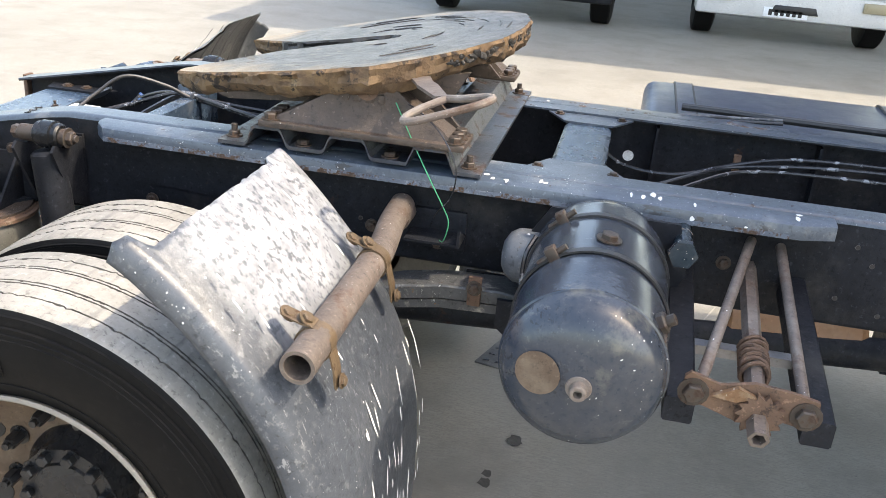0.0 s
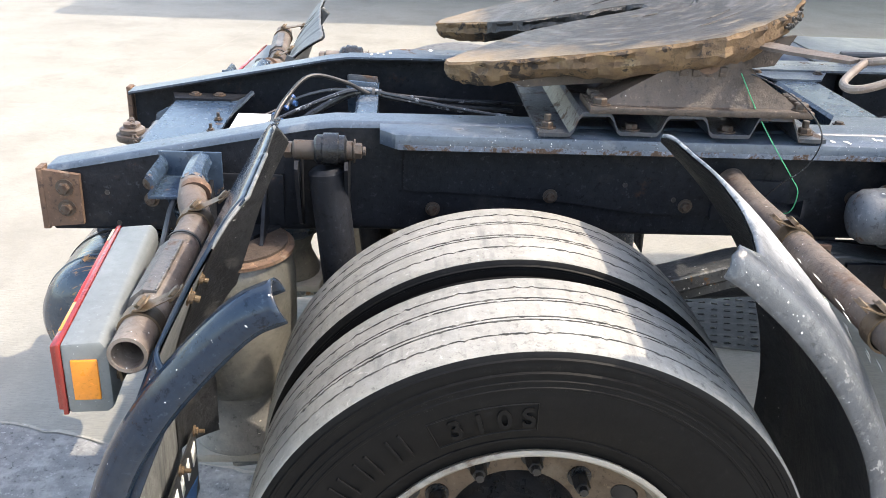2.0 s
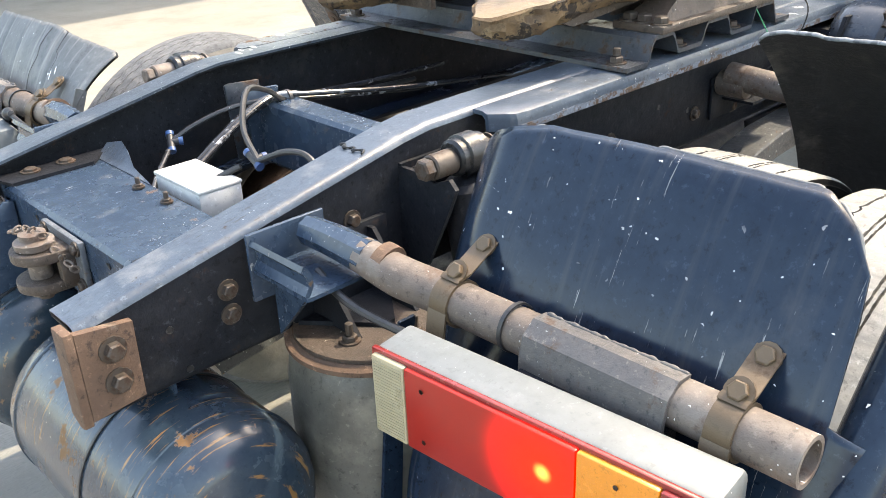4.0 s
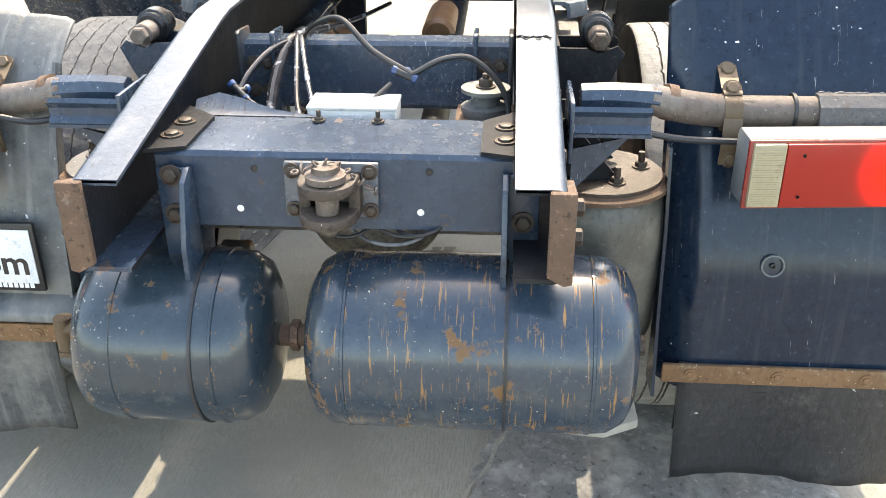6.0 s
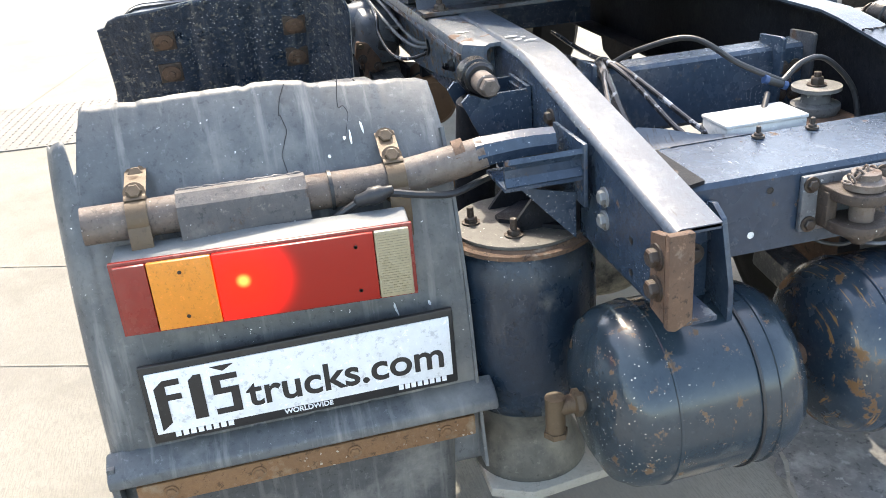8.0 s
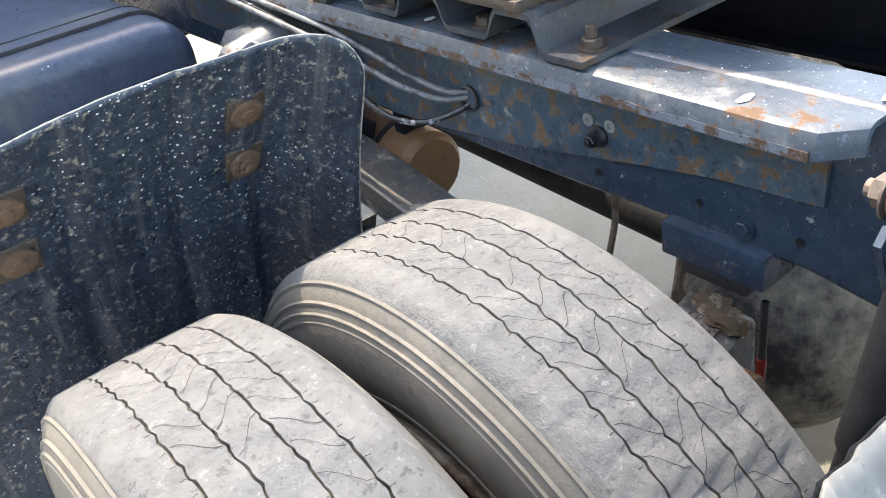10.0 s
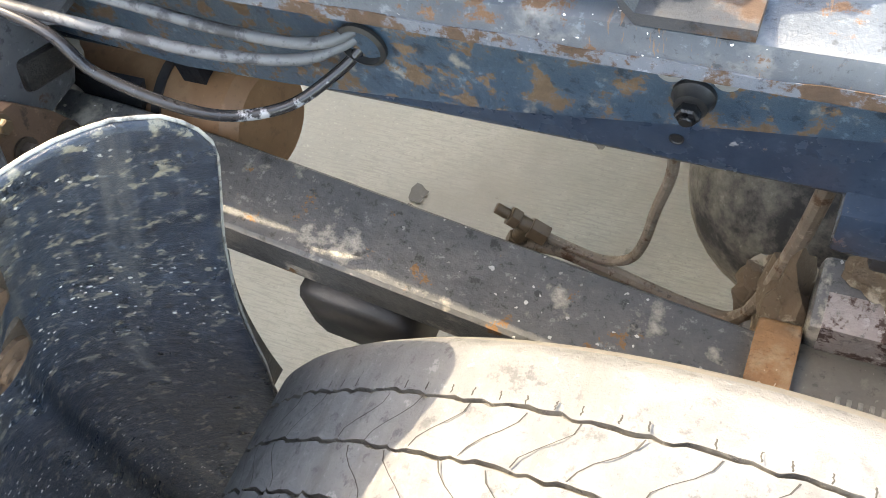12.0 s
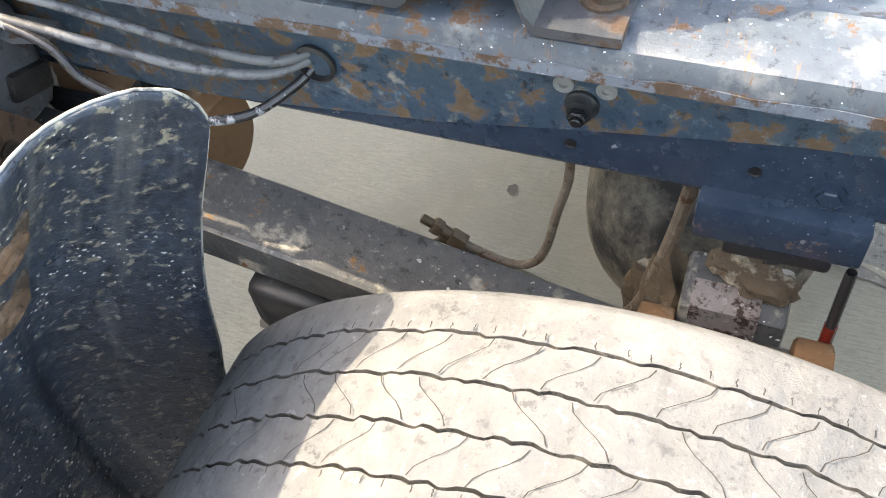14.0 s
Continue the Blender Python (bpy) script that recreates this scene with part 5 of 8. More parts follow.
for s in (-1, 1):
    bm = B()
    box(bm, (0.43, s * 0.40, 1.188), (0.50, 0.125, 0.016), bevel=0.003)
    foot = part("saddle_foot", bm, "saddle", coupling, "bolted saddle foot")
    bm = B()
    secs = []
    for f, (x0, x1, yw) in ((0.0, (0.20, 0.65, 0.055)), (0.25, (0.25, 0.62, 0.040)), (0.75, (0.34, 0.54, 0.033)), (1.0, (0.365, 0.51, 0.035))):
        z = 1.196 + (1.296 - 1.196) * f
        secs.append([(x0, s * (0.40 - yw), z), (x1, s * (0.40 - yw), z), (x1, s * (0.40 + yw * 0.8), z), (x0, s * (0.40 + yw * 0.8), z)])
    loft(bm, secs)
    sad = part("saddle", bm, "saddle", coupling, "rust-brown cast saddle with raised mark", 25)
    for k, w in enumerate((0.018, 0.02, 0.018, 0.016)):
        bm = B()
        box(bm, (0.385 + k * 0.029, s * 0.4275, 1.272), (w, 0.006, 0.022), bevel=0.002)
        part("raised_mark", bm, "saddle", sad)
    bm = B()
    rod(bm, (0.437, s * 0.33, 1.297), (0.437, s * 0.432, 1.297), 0.03, 20)
    part("trunnion", bm, "rust", sad)
    bolts("bolt", [(x, s * y, 1.196) for x in (0.205, 0.655) for y in (0.365, 0.40, 0.44)], (0, 0, 1), foot, 0.016, 0.016)
    bm = B()
    prism(bm, [(0.22, 1.196), (0.64, 1.196), (0.54, 1.30), (0.34, 1.30)], "y", s * 0.30, s * 0.312)
    part("inner_rib", bm, "saddle", coupling)
# under-plate ribs
bm = B()
prism(bm, [(0.02, 1.215), (0.66, 1.34), (0.62, 1.27), (0.30, 1.225), (0.05, 1.205)], "y", -0.34, -0.328)
prism(bm, [(0.02, 1.215), (0.66, 1.34), (0.62, 1.27), (0.30, 1.225), (0.05, 1.205)], "y", 0.328, 0.34)
prism(bm, [(-0.30, 1.30), (0.30, 1.30), (0.22, 1.25), (-0.22, 1.25)], "x", 0.545, 0.56)
prism(bm, [(-0.30, 1.22), (-0.08, 1.22), (-0.08, 1.19), (-0.26, 1.19)], "x", 0.055, 0.07)
prism(bm, [(0.30, 1.22), (0.08, 1.22), (0.08, 1.19), (0.26, 1.19)], "x", 0.055, 0.07)
part("plate_ribs", bm, "saddle", coupling)
# release handle
bm = B()
sweep(bm, [(0.668, -0.645, 1.348), (0.625, -0.680, 1.330), (0.603, -0.705, 1.318), (0.606, -0.738, 1.316), (0.64, -0.752, 1.326), (0.72, -0.745, 1.355), (0.758, -0.735, 1.369), (0.772, -0.708, 1.374), (0.757, -0.682, 1.370), (0.71, -0.663, 1.357), (0.660, -0.640, 1.346)], 0.008, 10, 5)
part("release_handle", bm, "rustpipe", coupling, "bent steel release handle with a long eye")
bm = B()
loft(bm, [[(x - 0.018 * w, y, z + 0.003), (x + 0.018 * w, y, z + 0.009), (x + 0.018 * w, y, z + 0.002), (x - 0.018 * w, y, z - 0.004)] for x, y, z, w in ((0.545, -0.36, 1.322, 1.3), (0.560, -0.42, 1.328, 1.3), (0.580, -0.47, 1.331, 1.1), (0.598, -0.51, 1.334, 1.3), (0.625, -0.57, 1.339, 1.0), (0.655, -0.635, 1.344, 0.7))])
part("handle_strap", bm, "rustpipe", coupling, "flat worn steel pull strap")
# caked grease along the front edge
bm = B()
rnd = random.Random(9)
for i in range(120):
    a = -1.0 + 2.0 * i / 119 + rnd.uniform(-.01, .01)
    idx = (0.47 + 0.27 * math.cos(a), 0.44 * math.sin(a) * 1.02)
    x, y = idx[0] + 0.002, idx[1]
    box(bm, (x, y, plate_z(x) - 0.02 + rnd.uniform(-.012, .008)), (rnd.uniform(.004, .008), rnd.uniform(.008, .022), rnd.uniform(.006, .018)), Euler((rnd.uniform(-.5, .5), rnd.uniform(-.5, .5), a)).to_matrix(), bevel=0.004)
tagged(part("caked_grease", bm, "grease", coupling, "caked black grease", 80), kind="stuff")
# ridges left in the grease on the top
bm = B()
for i in range(26):
    a0 = rnd.uniform(-1.9, 1.9)
    rad = rnd.uniform(0.12, 0.40)
    pts = []
    for k in range(7):
        a = a0 + k * rnd.uniform(0.03, 0.09)
        x, y = 0.36 + rad * math.cos(a) * 0.85, rad * math.sin(a)
        pts.append((x, y, plate_z(x) + 0.0008))
    if all(abs(p[1]) > 0.07 or p[0] > 0.45 for p in pts):
        sweep(bm, pts, lambda f: 0.0004 + 0.0022 * math.sin(math.pi * f), 5, 2)
tagged(part("streaked_grease", bm, "grease", coupling, "dark grease streaks"), kind="stuff")

# loose wire on the coupling
wire = thing("loose_wires", (0.66, -0.47, 0.99), "thin green and grey wires hanging from the coupling", "wire")
bm = B()
sweep(bm, [(0.509, -0.437, 1.273), (0.55, -0.445, 1.20), (0.597, -0.462, 1.125), (0.645, -0.482, 1.055), (0.664, -0.492, 1.02), (0.655, -0.49, 0.972), (0.636, -0.45, 0.955)], 0.0014, 6)
part("green_wire", bm, "greenwire", wire)
bm = B()
sweep(bm, [(0.515, -0.42, 1.272), (0.56, -0.435, 1.262), (0.63, -0.485, 1.225), (0.676, -0.52, 1.165), (0.668, -0.505, 1.09), (0.63, -0.47, 1.03), (0.610, -0.440, 0.983)], 0.0016, 6)
part("grey_wire", bm, "hose", wire)


# ---- air springs and dampers ----
def air_spring(s):
    c = (-0.605, s * 0.462)
    t = thing("air_spring", (c[0], c[1], 0.3), "dusty black air spring with rusty top ring beside the rail", "air spring", "air springs")
    bm = B()
    lathe(bm, [(0.0, 0.122), (-0.02, 0.134), (-0.06, 0.140), (-0.16, 0.141), (-0.25, 0.138), (-0.30, 0.132), (-0.335, 0.120), (-0.345, 0.104), (-0.335, 0.10)], (*c, 0.845), (0, 0, 1), 48)
    part("bellows", bm, "bluebag" if s > 0 else "bag", t, "dusty rolling rubber bellows", 60)
    bm = B()
    lathe(bm, [(0.0, 0), (0, 0.128), (0.004, 0.139), (0.012, 0.139), (0.014, 0.13), (0.018, 0.126), (0.018, 0)], (*c, 0.842), (0, 0, 1), 48)
    ring = part("top_ring", bm, "rust", t, "orange-rusted clamp ring")
    bm = B()
    lathe(bm, [(0, 0), (0, 0.124), (0.006, 0.124), (0.006, 0)], (*c, 0.8605), (0, 0, 1), 40)
    part("top_plate", bm, "darkcast" if s > 0 else "saddle", t, "dull dusty cover plate")
    bm = B()
    lathe(bm, [(0, 0.105), (-0.02, 0.10), (-0.06, 0.085), (-0.09, 0.09), (-0.145, 0.115), (-0.16, 0.115), (-0.16, 0)], (*c, 0.512), (0, 0, 1), 40)
    part("piston", bm, "bag" if s > 0 else "castgrey", t, "dusty olive-brown piston" if s > 0 else "dusty beige piston")
    bolts("bolt", [(c[0] - 0.065, c[1] + s * 0.03, 0.8665), (c[0] + 0.02, c[1] + s * 0.085, 0.8665)], (0, 0, 1), t, 0.012, 0.012, stud=0.02)
    bm = B()
    prism(bm, [(c[0] - 0.09, s * 0.392), (c[0] + 0.10, s * 0.392), (c[0] + 0.02, s * 0.50), (c[0] - 0.0, s * 0.50)], "z", 0.8665, 0.874)
    part("mount_foot", bm, "web", t, "welded foot plate")
    for x in (-0.05, 0.07):
        bm = B()
        prism(bm, [(s * 0.385, 0.865), (s * 0.50, 0.865), (s * 0.40, 0.985), (s * 0.385, 0.985)], "x", c[0] + x - 0.004, c[0] + x + 0.004)
        part("mount_rib", bm, "web", t)
    bm = B()
    box(bm, (c[0] + 0.01, s * 0.381, 0.93), (0.20, 0.010, 0.13), bevel=0.002)
    part("mount_bracket", bm, "web", t, "bracket plate on the rail")
    bm = B()
    prism(bm, [(c[0] - 0.12, s * 0.33), (c[0] + 0.12, s * 0.33), (c[0] + 0.14, s * 0.46), (c[0] + 0.10, s * 0.57), (c[0] - 0.10, s * 0.575), (c[0] - 0.14, s * 0.50)], "z", 0.330, 0.352, bevel=0.004)
    part("base_plate", bm, "palemud", t, "pale muddy base plate")
    bm = B()
    box(bm, (-0.33, s * 0.455, 0.335), (0.62, 0.09, 0.075), Euler((0, radians(-8), 0)).to_matrix(), bevel=0.01)
    part("support_beam", bm, "arm", t, "muddy steel beam to the axle")
    return t


def damper(s):
    t = thing("shock_absorber", (-0.37, s * 0.46, 0.45), "black shock absorber hung from a rail bracket", "shock absorber", "shock absorbers")
    bm = B()
    lathe(bm, [(-0.035, 0.018), (-0.035, 0.026), (-0.030, 0.031), (0.030, 0.031), (0.035, 0.026), (0.035, 0.018)], (-0.380, s * 0.463, 1.086), (1, 0, 0), 28)
    lathe(bm, [(-0.018, 0.031), (-0.016, 0.0355), (0.016, 0.0355), (0.018, 0.031)], (-0.380, s * 0.463, 1.086), (1, 0, 0), 28)
    part("upper_eye", bm, "hub", t, "black rubber-bushed eye")
    bm = B()
    rod(bm, (-0.462, s * 0.463, 1.083), (-0.330, s * 0.463, 1.083), 0.0215, 20, chamfer=0.003)
    bolt(bm, (-0.462, s * 0.463, 1.083), (-1, 0, 0), 0.0185, 0.020, False)
    bolt(bm, (-0.330, s * 0.463, 1.083), (1, 0, 0), 0.018, 0.018, True, stud=0.008)
    part("cross_bolt", bm, "rustpipe" if s > 0 else "bolt", t, "through bolt with rusty hexagon head")
    bm = B()
    a, b = Vector((-0.39, s * 0.466, 1.045)), Vector((-0.315, s * 0.50, 0.42))
    lathe(bm, [(0, 0.0), (0, 0.030), (0.01, 0.042), (0.27, 0.042), (0.272, 0.036), (0.5, 0.036), ((b - a).length, 0.036), ((b - a).length, 0)], a, b - a, 24)
    part("damper_body", bm, "web", t, "oily dust-filmed tube")
    bm = B()
    for x in (-0.452, -0.345):
        prism(bm, [(s * 0.377, 1.065), (s * 0.44, 1.065), (s * 0.463, 1.055), (s * 0.50, 1.07), (s * 0.515, 1.055), (s * 0.495, 1.01), (s * 0.44, 0.90), (s * 0.377, 0.87)], "x", x - 0.004, x + 0.004)
    box(bm, (-0.398, s * 0.381, 0.97), (0.115, 0.008, 0.20))
    prism(bm, [(s * 0.384, 1.058), (s * 0.389, 1.058), (s * 0.389, 0.88), (s * 0.384, 0.88)], "x", -0.452, -0.345)
    part("hanger_bracket", bm, "paint" if s > 0 else "web", t, "folded hanger bracket")
    return t


for s in (-1, 1):
    air_spring(s)
    damper(s)


# ---- mudguard carriers ----
def strap(bm, y, x, z, s, r=0.033, w=0.032):
    """A two-leaf clamp round a carrier tube with a tongue up to the guard."""
    lathe(bm, [(-w / 2, r), (-w / 2, r + 0.004), (w / 2, r + 0.004), (w / 2, r)], (x, s * y, z), (0, s, 0), 24, closed=True)


def carrier(s, kind):
    rear = kind == "rear"
    t = thing("mudguard_carrier", (-0.64 if rear else 0.56, s * 0.8, 0.97), "rust-filmed steel tube carrying a mudguard" + (" and tail lamp" if rear else ""), "bracket", "mudguard carriers")
    if rear:
        x, z, xe = (-0.646 if s > 0 else -0.632), 1.0, 1.19
        end = (-0.676, 1.013) if s > 0 else (-0.628, 0.997)
        bm = B()
        sweep(bm, [(-0.672, s * 0.415, 1.032), (-0.670, s * 0.47, 1.033), (-0.667, s * 0.53, 1.029), (-0.664, s * 0.548, 1.026)], lambda f: 0.0235 + 0.005 * f, 8, 6)
        part("flattened_end", bm, "paint", t, "blue-painted squared end of the tube", 30)
        bm = B()
        sweep(bm, [(-0.666, s * 0.535, 1.028), (-0.655, s * 0.60, 1.012), ((x - 0.638) / 2, s * 0.665, 0.999), (x, s * 0.73, 0.996)], lambda f: 0.027 + 0.003 * min(1.0, f * 3), 20, 6, cap=False)
        rod(bm, (x, s * 0.73, 0.996), (end[0], s * xe, end[1]), 0.030, 24, hollow=0.024)
        part("tube", bm, "rustpipe", t, "cranked rust-brown tube with an open end", 50)
        bm = B()
        sweep(bm, [(-0.655, s * 0.565, 1.021), (-0.653, s * 0.583, 1.017)], 0.033, 16, 3)
        part("weld", bm, "rust", t)
        bm = B()
        box(bm, (-0.712, s * 0.465, 0.99), (0.105, 0.135, 0.006))
        prism(bm, [(-0.762, 0.99), (-0.766, 0.996), (-0.758, 1.008), (-0.758, 1.022), (-0.768, 1.034), (-0.764, 1.042), (-0.755, 1.034), (-0.750, 1.022), (-0.750, 1.008), (-0.756, 0.996)], "y", s * 0.392, s * 0.530)
        box(bm, (-0.70, s * 0.395, 0.995), (0.14, 0.008, 0.11), bevel=0.002)
        prism(bm, [(s * 0.40, 0.955), (s * 0.50, 0.98), (s * 0.40, 0.87)], "x", -0.735, -0.727)
        part("rail_bracket", bm, "paint", t, "welded blue channel bracket")
        bm = B()
        ring = [(-0.028, 0.012), (-0.034, -0.01), (-0.036, -0.05), (-0.042, -0.052), (-0.040, -0.008), (-0.032, 0.020), (-0.012, 0.036), (0.012, 0.034), (0.011, 0.030), (-0.010, 0.031)]
        loft(bm, [[(x + (end[0] - x) * (yy - 0.73) / 0.46 + a, s * yy, 0.996 + (end[1] - 0.996) * (yy - 0.73) / 0.46 + b) for a, b in ring] for yy in (0.84, 1.045)])
        shell = part("lamp_plate", bm, "sleeve", t, "half-shell plate welded to the tube")
        bm = B()
        rw = random.Random(8)
        sweep(bm, [(x + (end[0] - x) * (yy - 0.73) / 0.46 + 0.010, s * yy, 0.996 + (end[1] - 0.996) * (yy - 0.73) / 0.46 + 0.0335 + rw.uniform(-0.0012, 0.0012)) for yy in (0.845 + 0.0066 * k for k in range(31))], lambda f: 0.0030 + 0.0006 * math.sin(f * 37) + 0.0004 * math.sin(f * 91), 7, 2)
        part("weld_seam", bm, "sleeve", shell, "lumpy weld seam", 60)
        ys = (0.69, 1.105)
        top, low = [(-0.585, 1.062), (-0.622, 1.034), (-0.645, 1.03)], [(-0.668, 0.99), (-0.676, 0.95), (-0.672, 0.90)]
    else:
        bm = B()
        rod(bm, (0.535, s * 0.40, 1.0), (0.535, s * 0.47, 1.0), 0.03, 20)
        sweep(bm, [(0.535, s * 0.42, 1.02), (0.537, s * 0.52, 1.012), (0.548, s * 0.62, 1.004), (0.555, s * 0.68, 1.004)], 0.031, 20, 6, cap=False)
        rod(bm, (0.555, s * 0.68, 1.004), (0.565, s * 1.20, 1.010), 0.031, 24, hollow=0.024)
        part("tube", bm, "rustpipe", t, "pitted rust-brown tube with an open end", 50)
        bm = B()
        box(bm, (0.62, s * 0.43, 0.955), (0.13, 0.09, 0.006))
        box(bm, (0.60, s * 0.39, 0.96), (0.18, 0.008, 0.10), bevel=0.002)
        prism(bm, [(s * 0.40, 0.955), (s * 0.485, 0.955), (s * 0.485, 1.0), (s * 0.46, 0.985)], "x", 0.685, 0.692)
        part("rail_bracket", bm, "web", t, "folded rail bracket")
        ys = (0.74, 1.10)
        x, z = 0.56, 1.006
        top, low = [(0.505, 1.055), (0.54, 1.043), (0.56, 1.041)], [(0.592, 1.0), (0.602, 0.96), (0.606, 0.925)]
    for y in ys:
        bm = B()
        f = max(0.0, (y - 0.73) / 0.46)
        xc = (x + (end[0] - x) * f if rear else 0.557 + 0.01 * (y - 0.7))
        zc = 0.996 + (end[1] - 0.996) * f if rear else 1.006
        strap(bm, y, xc, zc, s, 0.0305)
        if rear:
            gx = -0.588 if s > 0 else -0.566
            top, low = [(gx, 1.060), (xc + 0.012, zc + 0.037), (xc - 0.010, zc + 0.035)], [(xc - 0.036, zc - 0.004), (xc - 0.042, zc - 0.045), (xc - 0.036, zc - 0.09)]
        for pts in (top, low):
            loft(bm, [[(a, s * (y - 0.017), b), (a, s * (y + 0.017), b), (a + (0.004 if rear else -0.004), s * (y + 0.017), b + 0.004), (a + (0.004 if rear else -0.004), s * (y - 0.017), b + 0.004)] for a, b in pts])
        clamp = part("clamp", bm, "zinc", t, "yellowed zinc strap clamp", 40)
        n = Vector((-0.75 if rear else 0.6, 0, 0.7))
        bolts("bolt", [(top[0][0] + (-0.004 if rear else 0.004), s * y, top[0][1] - 0.004), (top[1][0] + (-0.006 if rear else 0.004), s * y, top[1][1] + 0.004)], tuple(n), clamp, 0.012, 0.010, material="zinc")
        bolts("bolt", [(low[2][0] + (-0.004 if rear else 0.004), s * y, low[2][1] + 0.012)], (-1 if rear else 1, 0, 0.1), clamp, 0.010, 0.009, material="zinc")
    return t


for s, kind in ((-1, "rear"), (1, "rear"), (-1, "front")):
    carrier(s, kind)


# ---- strips, flaps and ledges of the rear mudguards ----
for s, g in ((-1, guard_rr), (1, guard_rl)):
    bm = B()
    zs = 0.535 if s > 0 else 0.487
    box(bm, (-0.727 if s < 0 else -0.735, s * 0.905, zs), (0.010, 0.60, 0.042), bevel=0.003)
    st = part("clamp_strip", bm, "orangerust", g, "rust-orange flat steel strip")
    bolts("bolt", [(-0.732 if s < 0 else -0.740, s * y, zs) for y in (0.66, 0.83, 1.0, 1.15)], (-1, 0, 0), st, 0.009, 0.006, material="orangerust")
    bm = B()
    rnd = random.Random(30 + s)
    rows_, cols_ = 10, 16
    vs = [[bm.verts.new((-0.720 + 0.014 * math.sin(c * 0.55 + s) * (r / rows_) ** 1.5 + 0.012 * (r / rows_) ** 2, s * (0.64 + 0.56 * c / cols_ + (0.012 * r / rows_ if c == 0 else 0)), zs + 0.018 - (zs + 0.018 - (0.262 if s > 0 else 0.215)) * r / rows_ + (rnd.uniform(-.004, .004) if r == rows_ else 0))) for c in range(cols_ + 1)] for r in range(rows_ + 1)]
    for r in range(rows_):
        for c in range(cols_):
            bm.faces.new((vs[r][c], vs[r][c + 1], vs[r + 1][c + 1], vs[r + 1][c]))
    solid(part("mud_flap", bm, "rubber" if s > 0 else "liner", g, "dusty hanging rubber flap" if s > 0 else "black hanging rubber flap", 60), 0.008)
    bm = B()
    if s > 0:
        prism(bm, [(-0.700, 0.612), (-0.722, 0.600), (-0.748, 0.585), (-0.750, 0.567), (-0.735, 0.558), (-0.700, 0.558)], "y", 0.561, 1.245, bevel=0.004)
        prism(bm, [(-0.735, 0.60), (-0.735, 0.50), (-0.70, 0.50), (-0.60, 0.55), (-0.60, 0.59)], "y", 1.232, 1.244)
        part("bottom_ledge", bm, "guardgrey", g, "moulded bottom ledge")
    bm = B()
    w = [(-0.745, 0.44), (-0.71, 0.62), (-0.69, 0.78), (-0.65, 0.93), (-0.595, 1.06), (-0.53, 1.15), (-0.515, 1.14), (-0.57, 1.05), (-0.62, 0.93), (-0.655, 0.78), (-0.67, 0.62), (-0.67, 0.44)]
    prism(bm, w[:5] + w[7:] if s > 0 else w[:4] + w[8:], "y", s * 0.586, s * 0.592)
    part("inner_cheek", bm, "guardgrey" if s > 0 else "guardblue", g)

# printed panel reused as the inside of the right flap
bm = B()
box(bm, (-0.680, -0.92, 0.40), (0.004, 0.54, 0.17))
pnl = part("printed_panel", bm, "inkblack", guard_rr, "black printed sign panel with white and blue marks")
bm = B()
prism(bm, [(-1.19, 0.32), (-0.70, 0.32), (-0.66, 0.36), (-0.80, 0.40), (-1.19, 0.385)], "x", -0.6775, -0.6765)
part("blue_field", bm, "blueprint", pnl)
for k in range(9):
    bm = B()
    box(bm, (-0.6772, -0.68 - 0.055 * k, 0.435), (0.002, 0.022 if k % 3 else 0.034, 0.05), Euler((radians(12), 0, 0)).to_matrix(), bevel=0.0008)
    part("white_mark", bm, "whitepaint", pnl)
bolts("bolt", [(-0.678, -y, 0.483) for y in (0.66, 0.80, 0.95, 1.10)], (1, 0, 0), pnl, 0.009, 0.010, stud=0.014, material="zinc")
bolts("bolt", [(-0.552, -y, 1.055) for y in (0.705, 1.11)] + [(-0.628, -y, 0.885) for y in (0.705, 1.11)], (1, 0, -0.3), guard_rr, 0.010, 0.009, stud=0.009, material="zinc")
# rolled edge left standing on the broken outer side
bm = B()
edge = [(-0.395, 1.105), (-0.45, 1.075), (-0.53, 0.99), (-0.59, 0.91), (-0.65, 0.80), (-0.69, 0.66), (-0.70, 0.50)]
pts = spline([(x, -1.215, z) for x, z in edge], 6)
secs = []
for i, p in enumerate(pts):
    d = (pts[min(i + 1, len(pts) - 1)] - pts[max(i - 1, 0)]).normalized()
    n = Vector((d.z, 0, -d.x))
    if n.z < 0:
        n = -n
    secs.append([p + n * (0.036 * math.sin(a)) + Vector((0, -0.036 * math.cos(a), 0)) for a in (radians(q) for q in range(-40, 181, 20))])
loft(bm, secs, closed=False, cap=False)
solid(part("rolled_edge", bm, "guardblue", guard_rr, "rolled dark blue edge torn free at its end", 60), 0.005)

# paint splashes on the guards
def on_guard(points, s, u, v, y0, y1, lift, side):
    prof = profile_at(points, 60)
    i = max(1, min(59, int(u * 60)))
    x, z = prof[i]
    d = Vector((prof[i + 1][0] - prof[i - 1][0], 0, prof[i + 1][1] - prof[i - 1][1])).normalized()
    n = Vector((-d.z, 0, d.x)) * -side
    return Vector((x, s * (y0 + (y1 - y0) * v), z)) + n * lift, d, n


# dark rolled lip along the torn top of the right guard
lip_line = []
for k in range(34):
    v = 0.16 + 0.80 * k / 33
    q = on_guard(REAR_R, -1, edge_rr(v) + 0.012, v, 0.59, 1.185, 0.0, 1)
    lip_line.append(q[0] - q[2] * 0.006)
bm = B()
sweep(bm, lip_line, 0.0034, 8, 3)
part("rolled_lip", bm, "guardgrey", guard_rr, "pale curled lip of the torn edge", 60)


